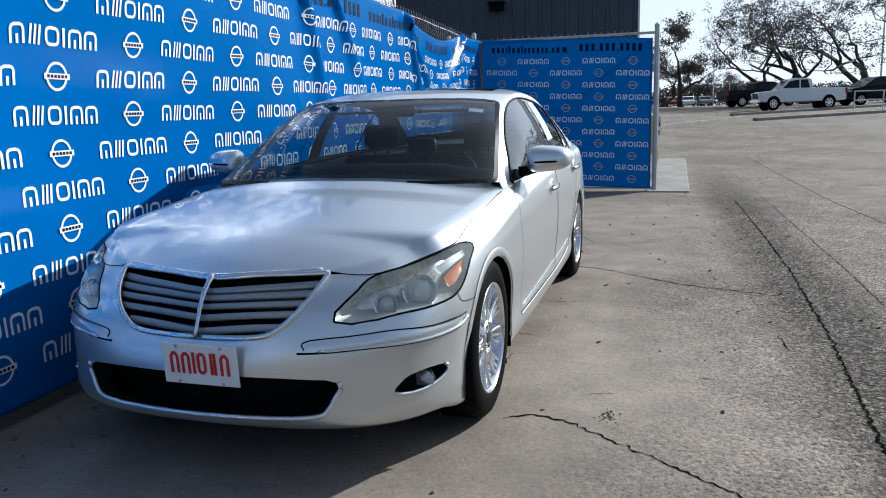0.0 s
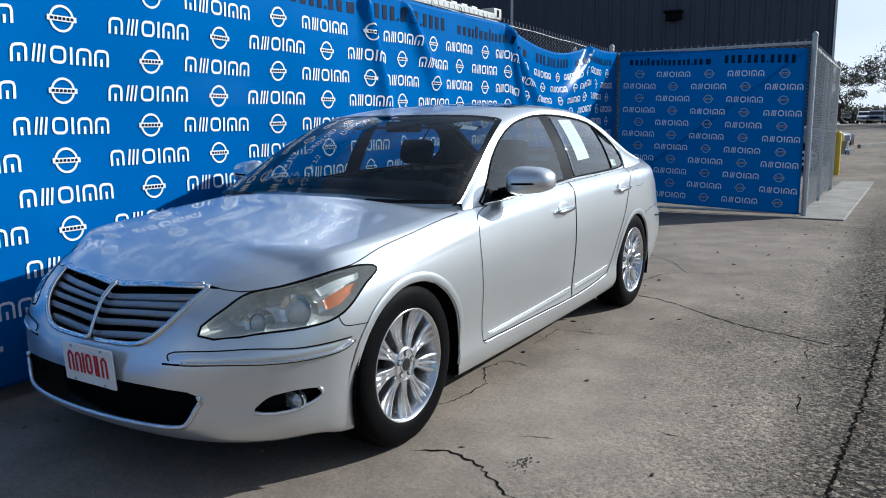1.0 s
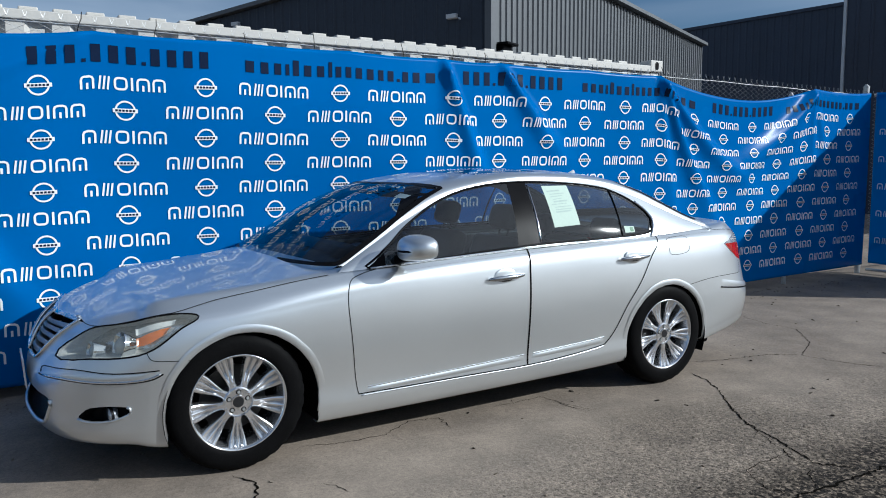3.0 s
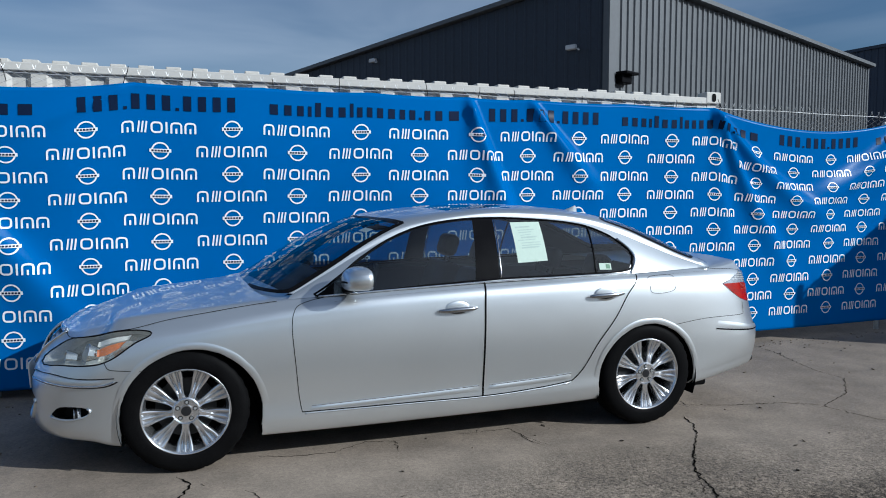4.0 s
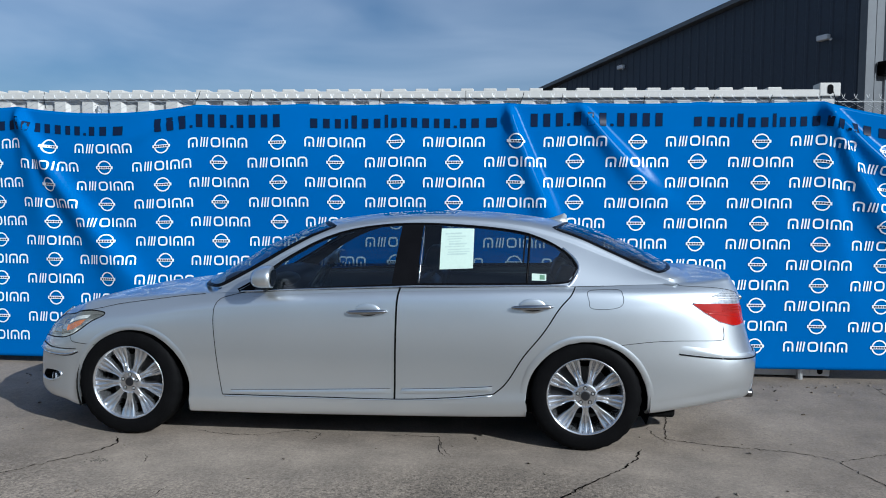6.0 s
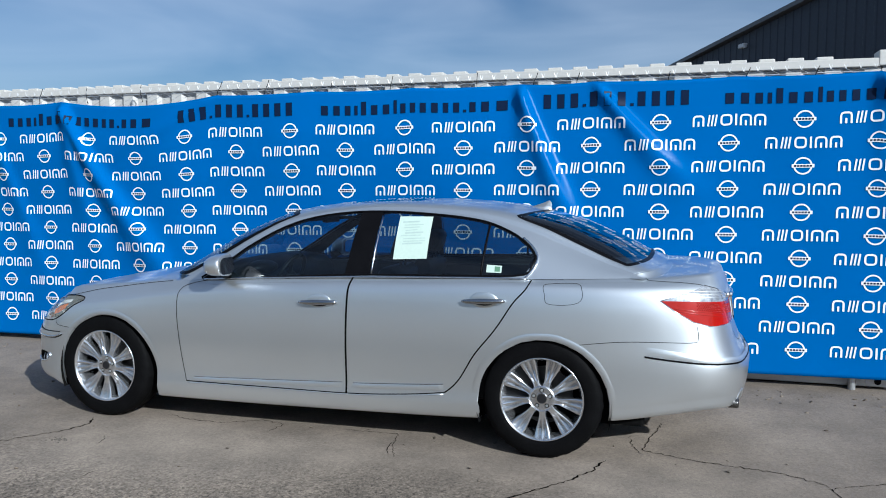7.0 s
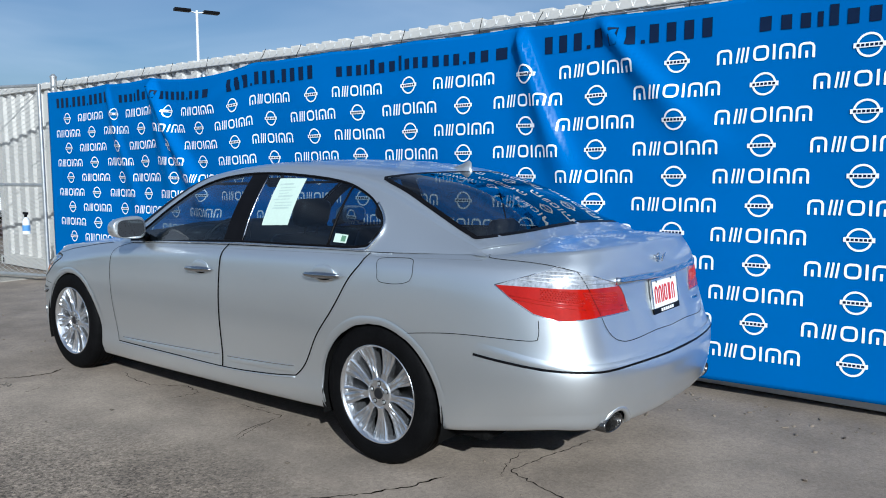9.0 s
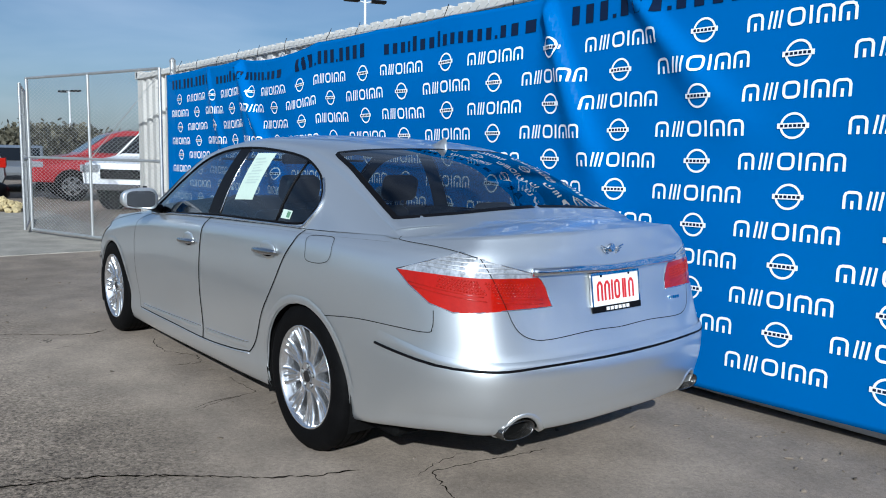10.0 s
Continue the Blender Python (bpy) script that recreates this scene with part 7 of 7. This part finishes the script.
W, K, RD, GR, BL = paint("white_paint", (0.84, 0.85, 0.86), 0), paint("black_paint", (0.008, 0.008, 0.010), 0), paint("red_paint", (0.34, 0.012, 0.018)), paint("grey_paint", (0.20, 0.21, 0.22)), paint("blue_paint", (0.03, 0.06, 0.16))


def on_ground(x, y, rz):
    return pose(x, y, ground_z(x, y), 0, 0, rz)


pickup(on_ground(51.3, -8.95, -80) @ Matrix.Diagonal((0.90, 1.0, 1.06, 1)), W, "white pickup truck parked by the kerb island")
pickup(on_ground(62.0, -7.6, 110), K, "black pickup truck parked beyond the white one")
suv(on_ground(58.5, -15.0, -72) @ Matrix.Scale(1.16, 4), K, "black sport utility vehicle parked by the island")
suv(on_ground(66.5, -19.5, -66), GR, "grey sport utility vehicle parked further off")
for x, y, rz, fn, col, lab in ((112, 6.1, 4, hatch, K, "black car parked in the far row"), (118, 3.95, 5, suv, W, "white car parked in the far row"), (112, 2.2, -4, suv, BL, "dark blue car parked in the far row"),
                               (115, -0.75, 3, hatch, RD, "red car parked in the far row"), (115, -2.9, -3, hatch, W, "white low car parked in the far row"), (116, -5.2, 6, hatch, GR, "silver-grey sedan parked in the far row")):
    tagged(fn(on_ground(x, y, rz), col, lab), lab, "car", "cars in the far row")
suv(on_ground(20.6, 1.28, 90) @ Matrix.Scale(1.05, 4), GR, "grey car nosing out behind the side fence", "parked_car")
# cars beyond the gate
suv(pose(-16.6, 4.2, 0, 0, 0, 84) @ Matrix.Scale(1.13, 4), RD, "red sport utility vehicle parked beyond the gate")
suv(pose(-12.8, 4.45, 0, 0, 0, 130) @ Matrix.Scale(1.13, 4), W, "white sport utility vehicle parked beyond the gate")
hatch(pose(-20.0, 5.4, 0, 0, 0, 170), K, "black sedan parked beyond the red vehicle")
hatch(pose(-22.5, 2.4, 0, 0, 0, 165), GR, "silver-grey sedan parked in the rear lot")
hatch(pose(-25.0, 8.0, 0, 0, 0, 170), BL, "dark blue sedan parked in the rear lot")
suv(pose(-18.0, -1.0, 0, 0, 0, 80), GR, "grey vehicle parked behind the second gate leaf")


# ---- kerb island, poles, signs ----
def kerb(x0, y0, x1, y1, wide, label):
    a, b = Vector((x0, y0, 0)), Vector((x1, y1, 0))
    d = b - a
    m = Matrix.Translation((x0, y0, ground_z(x0, y0))) @ pose(0, 0, 0, 0, -math.degrees(math.atan2(ground_z(x1, y1) - ground_z(x0, y0), d.length)), math.degrees(math.atan2(d.y, d.x)))
    bm = bmesh.new()
    box(bm, 0, d.length, 0, wide, -0.2, 0.15, 0.02)
    ob = part("kerb", bm, M_CONCRETE)
    ob.matrix_basis = m
    return tagged(ob, label, "kerb", kind="structure")


kerb(36.2, -5.2, 46.5, -16.2, 0.25, "pale concrete kerb along the raised island")
kerb(43.5, -4.6, 56.0, -16.5, 0.25, "pale concrete kerb behind the raised island")
kerb(30.3, -0.8, 39.3, -4.9, 0.12, "low concrete gutter edge across the drive")


def lamp_post(m, h, label):
    p = thing("street_lamp", m, label, "lamp post")
    bm = bmesh.new()
    tube(bm, (0, 0, 0), (0, 0, h), 0.09, 0.06, n=12)
    part("pole", bm, M_TRIM, p)
    for s in (-1, 1):
        bm = bmesh.new()
        tube(bm, (0, 0, h - 0.12), (s * 0.35, 0, h - 0.05), 0.03, n=8)
        a = part("arm", bm, M_TRIM, p)
        bm = bmesh.new()
        box(bm, s * 0.3, s * 1.05, -0.2, 0.2, h - 0.10, h + 0.03, 0.03)
        part("lamp_head", bm, M_BLACK, p)
    return p


lamp_post(pose(-26.6, 18.7, 0, 0, 0, 70), 8.95, "pale steel lot lamp post with two dark heads")
lamp_post(pose(-52.3, 11.1, 0, 0, 0, 20), 5.4, "pale steel lot lamp post with two dark heads, farther off")
lamp_post(on_ground(78, -19.5, 40), 11.5, "tall steel lot lamp post among the oaks")
lamp_post(on_ground(120, -6.5, 10), 9.0, "far steel lot lamp post beyond the trees")
sg = thing("road_sign", on_ground(96, -7.4, 0), "round-topped road sign on a thin steel post", "sign")
bm = bmesh.new()
tube(bm, (0, 0, 0), (0, 0, 3.2), 0.04, n=8)
part("post", bm, M_GALV, sg)
bm = bmesh.new()
tube(bm, (-0.03, 0, 3.2), (0.03, 0, 3.2), 0.42, n=8)
part("plate", bm, mat("sign_back", (0.25, 0.16, 0.13), 0.6, var=0.15), sg)


hr = thing("handrail", on_ground(47.0, -12.9, 90), "thin white steel handrail at the island's end", "handrail")
for x in (-1.5, 0.0, 1.5):
    bm = bmesh.new()
    tube(bm, (x, 0, 0), (x, 0, 1.15), 0.035, n=8)
    part("post", bm, M_TRIM, hr)
for z in (0.6, 1.12):
    bm = bmesh.new()
    tube(bm, (-1.5, 0, z), (1.5, 0, z), 0.03, n=8)
    part("rail", bm, M_TRIM, hr)


# ---- trees ----
M_BARK = mat("oak_bark", (0.045, 0.038, 0.032), 0.9, var=0.4, scale=3, fine=25, bump=0.5)
M_LEAF = mat("oak_leaf", (0.075, 0.075, 0.058), 0.6, var=0.45, scale=0.8, fine=6)
M_LEAF2 = mat("hedge_leaf", (0.105, 0.098, 0.066), 0.7, var=0.5, scale=0.8, fine=6)


for _mt in (M_LEAF, M_LEAF2):
    _n, _l = _mt.node_tree.nodes, _mt.node_tree.links
    _b, _o = _n["Principled BSDF"], _n["Material Output"]
    _t, _x = _n.new("ShaderNodeBsdfTranslucent"), _n.new("ShaderNodeMixShader")
    _l.new(_b.inputs["Base Color"].links[0].from_socket, _t.inputs["Color"])
    _x.inputs["Fac"].default_value = 0.25
    _l.new(_b.outputs["BSDF"], _x.inputs[1])
    _l.new(_t.outputs["BSDF"], _x.inputs[2])
    _l.new(_x.outputs["Shader"], _o.inputs["Surface"])


def tree(m, height, spread, seed, label, leaves=1400, trunks=1, leaf=0.095):
    rnd = random.Random(seed)
    t = thing("tree", m, label, "tree", "oaks beyond the drive")
    wood = bmesh.new()
    tips = []

    def branch(p, d, length, r, depth):
        pts, rad = [p], [r]
        q = p.copy()
        dirn = d.copy()
        n = 5
        for i in range(n):
            dirn = (dirn + Vector((rnd.gauss(0, 0.32), rnd.gauss(0, 0.32), rnd.gauss(0.06, 0.22)))).normalized()
            q = q + dirn * length / n
            pts.append(q.copy())
            rad.append(r * (1 - 0.55 * (i + 1) / n))
        hose(wood, pts, r, 7 if depth < 2 else 5, radii=rad)
        if depth >= 3:
            tips.extend(pts[2:])
        if depth < 5:
            for k in range(3 if depth < 3 else 2):
                i = rnd.randint(2, n)
                out = Vector((rnd.gauss(0, 1), rnd.gauss(0, 1), rnd.uniform(-0.15, 0.75))).normalized()
                branch(pts[i], (dirn * 0.55 + out * 0.8).normalized(), length * rnd.uniform(0.55, 0.8), rad[i] * 0.72, depth + 1)

    for k in range(trunks):
        base = Vector((rnd.uniform(-0.5, 0.5) * (trunks - 1), rnd.uniform(-0.5, 0.5) * (trunks - 1), -0.1))
        lean = Vector((rnd.gauss(0, 0.25), rnd.gauss(0, 0.25), 1)).normalized()
        branch(base, lean, height * 0.36, (0.025 if trunks == 1 else 0.017) * height, 0)
    grow = height / max(v.co.z for v in wood.verts)
    tips = [q * grow for q in tips]
    for v in wood.verts:
        v.co *= grow
        v.co.x *= spread
        v.co.y *= spread
    part("trunk", wood, M_BARK, t, smooth=True)
    verts, faces = [], []
    clumps = rnd.sample(tips, max(8, len(tips) // 2))
    for _ in range(int(leaves * 0.95)):
        c = rnd.choice(clumps)
        c = Vector((c.x * spread, c.y * spread, c.z)) + Vector((rnd.gauss(0, 0.20), rnd.gauss(0, 0.20), rnd.gauss(0.05, 0.12)))
        for _k in range(4):
            o = c + Vector((rnd.gauss(0, 0.15), rnd.gauss(0, 0.15), rnd.gauss(0, 0.10)))
            a = Vector((rnd.gauss(0, 1), rnd.gauss(0, 1), rnd.gauss(0, 1))).normalized() * leaf * rnd.uniform(0.6, 1.2)
            b = a.cross(Vector((rnd.gauss(0, 1), rnd.gauss(0, 1), rnd.gauss(0, 1)))).normalized() * leaf * 0.5
            i = len(verts)
            verts += [o - a, o + b, o + a, o - b]
            faces.append((i, i + 1, i + 2, i + 3))
    me = bpy.data.meshes.new("crown")
    me.from_pydata([tuple(v) for v in verts], [], faces)
    me.materials.append(M_LEAF)
    ob = new("crown", me)
    ob.parent = t
    return t


tree(on_ground(68, -1.9, 20), 7.8, 1.25, 21, "leaning live oak with sparse dark leaves by the drive", 2000)
tree(on_ground(66, -11.0, 0), 10.4, 1.35, 36, "spreading live oak with twisted limbs behind the trucks", 2300, 3)
tree(on_ground(72, -15.8, 50), 12.2, 1.4, 47, "tall spreading live oak with open crown", 1900, 2)
tree(on_ground(70, -22.0, 130), 11.0, 1.4, 52, "live oak with thin leaves at the lot edge", 1600)
tree(on_ground(123, -5.0, 200), 4.6, 1.9, 61, "low live oak beyond the far row of cars", 1500)
tree(on_ground(121, -12.0, 10), 5.0, 1.9, 64, "low live oak far behind the trucks", 1500)
tree(on_ground(88, 3.8, 70), 5.2, 1.8, 77, "bushy live oak beside the far parked cars", 1800)
tree(on_ground(108, 0.75, 30), 6.0, 1.6, 81, "dark live oak standing among the far parked cars", 1500)


def thicket(x0, y0, x1, y1, h, seed, count, label):
    """A far row of shrubs and low trees."""
    rnd = random.Random(seed)
    verts, faces = [], []
    for _ in range(count):
        f = rnd.random()
        k = 0.55 + 0.45 * math.sin(f * 23 + seed) * math.sin(f * 9.1)
        x, y = x0 + (x1 - x0) * f + rnd.gauss(0, 1.2), y0 + (y1 - y0) * f + rnd.gauss(0, 1.2)
        z = ground_z(x, y) + rnd.random() ** 0.8 * h * (0.55 + 0.45 * k)
        for _k in range(3):
            o = Vector((x + rnd.gauss(0, 0.35), y + rnd.gauss(0, 0.35), z + rnd.gauss(0, 0.25)))
            a = Vector((rnd.gauss(0, 1), rnd.gauss(0, 1), rnd.gauss(0, 1))).normalized() * 0.20
            b = a.cross(Vector((rnd.gauss(0, 1), rnd.gauss(0, 1), rnd.gauss(0, 1)))).normalized() * 0.13
            i = len(verts)
            verts += [tuple(o - a), tuple(o + b), tuple(o + a), tuple(o - b)]
            faces.append((i, i + 1, i + 2, i + 3))
    me = bpy.data.meshes.new("far_shrubs")
    me.from_pydata(verts, [], faces)
    me.materials.append(M_LEAF2)
    return tagged(new("far_shrubs", me), label, "shrubs", kind="stuff")


thicket(-52, 2, -50, 40, 2.7, 3, 11000, "brownish far row of shrubs and low trees")
thicket(-50, -4, -52, -40, 2.7, 5, 8000, "brownish far row of shrubs and low trees")
thicket(128, 14, 132, -45, 3.6, 7, 7000, "far line of low trees along the street")
thicket(-48, -62, 66, -58, 5.6, 9, 16000, "far row of trees across the open lot")

# pale stone heap beside the second gate leaf
rnd = random.Random(30)
bm = bmesh.new()
for _ in range(130):
    s = rnd.uniform(0.05, 0.13)
    a, r = rnd.uniform(0, 6.3), rnd.random() ** 0.6
    m = Matrix.Translation((-12.9 + 0.8 * r * math.cos(a), 0.35 + 0.6 * r * math.sin(a), 0.26 * (1 - r) + 0.03)) @ Euler((rnd.random(), rnd.random(), rnd.random() * 6)).to_matrix().to_4x4() @ Matrix.Diagonal((s, s * 0.8, s * 0.6, 1))
    bmesh.ops.create_icosphere(bm, subdivisions=1, radius=1.0, matrix=m)
tagged(part("straw_heap", bm, mat("straw", (0.42, 0.34, 0.18), 0.9, var=0.3)), "small heap of pale straw and stones", "heap", kind="stuff")

sack = bmesh.new()
bmesh.ops.create_icosphere(sack, subdivisions=3, radius=1.0)
for v in sack.verts:
    v.co *= 1 + 0.16 * noise.noise(v.co * 2.1) + 0.05 * noise.noise(v.co * 6)
    v.co = Vector((v.co.x * 0.42, v.co.y * 0.40, 0.26 + 0.28 * max(v.co.z, -0.92)))
tagged(part("sack", sack, M_BLACK, smooth=True), "black plastic sack slumped on the straw heap", "sack").matrix_basis = pose(-13.7, 0.30, 0.12)
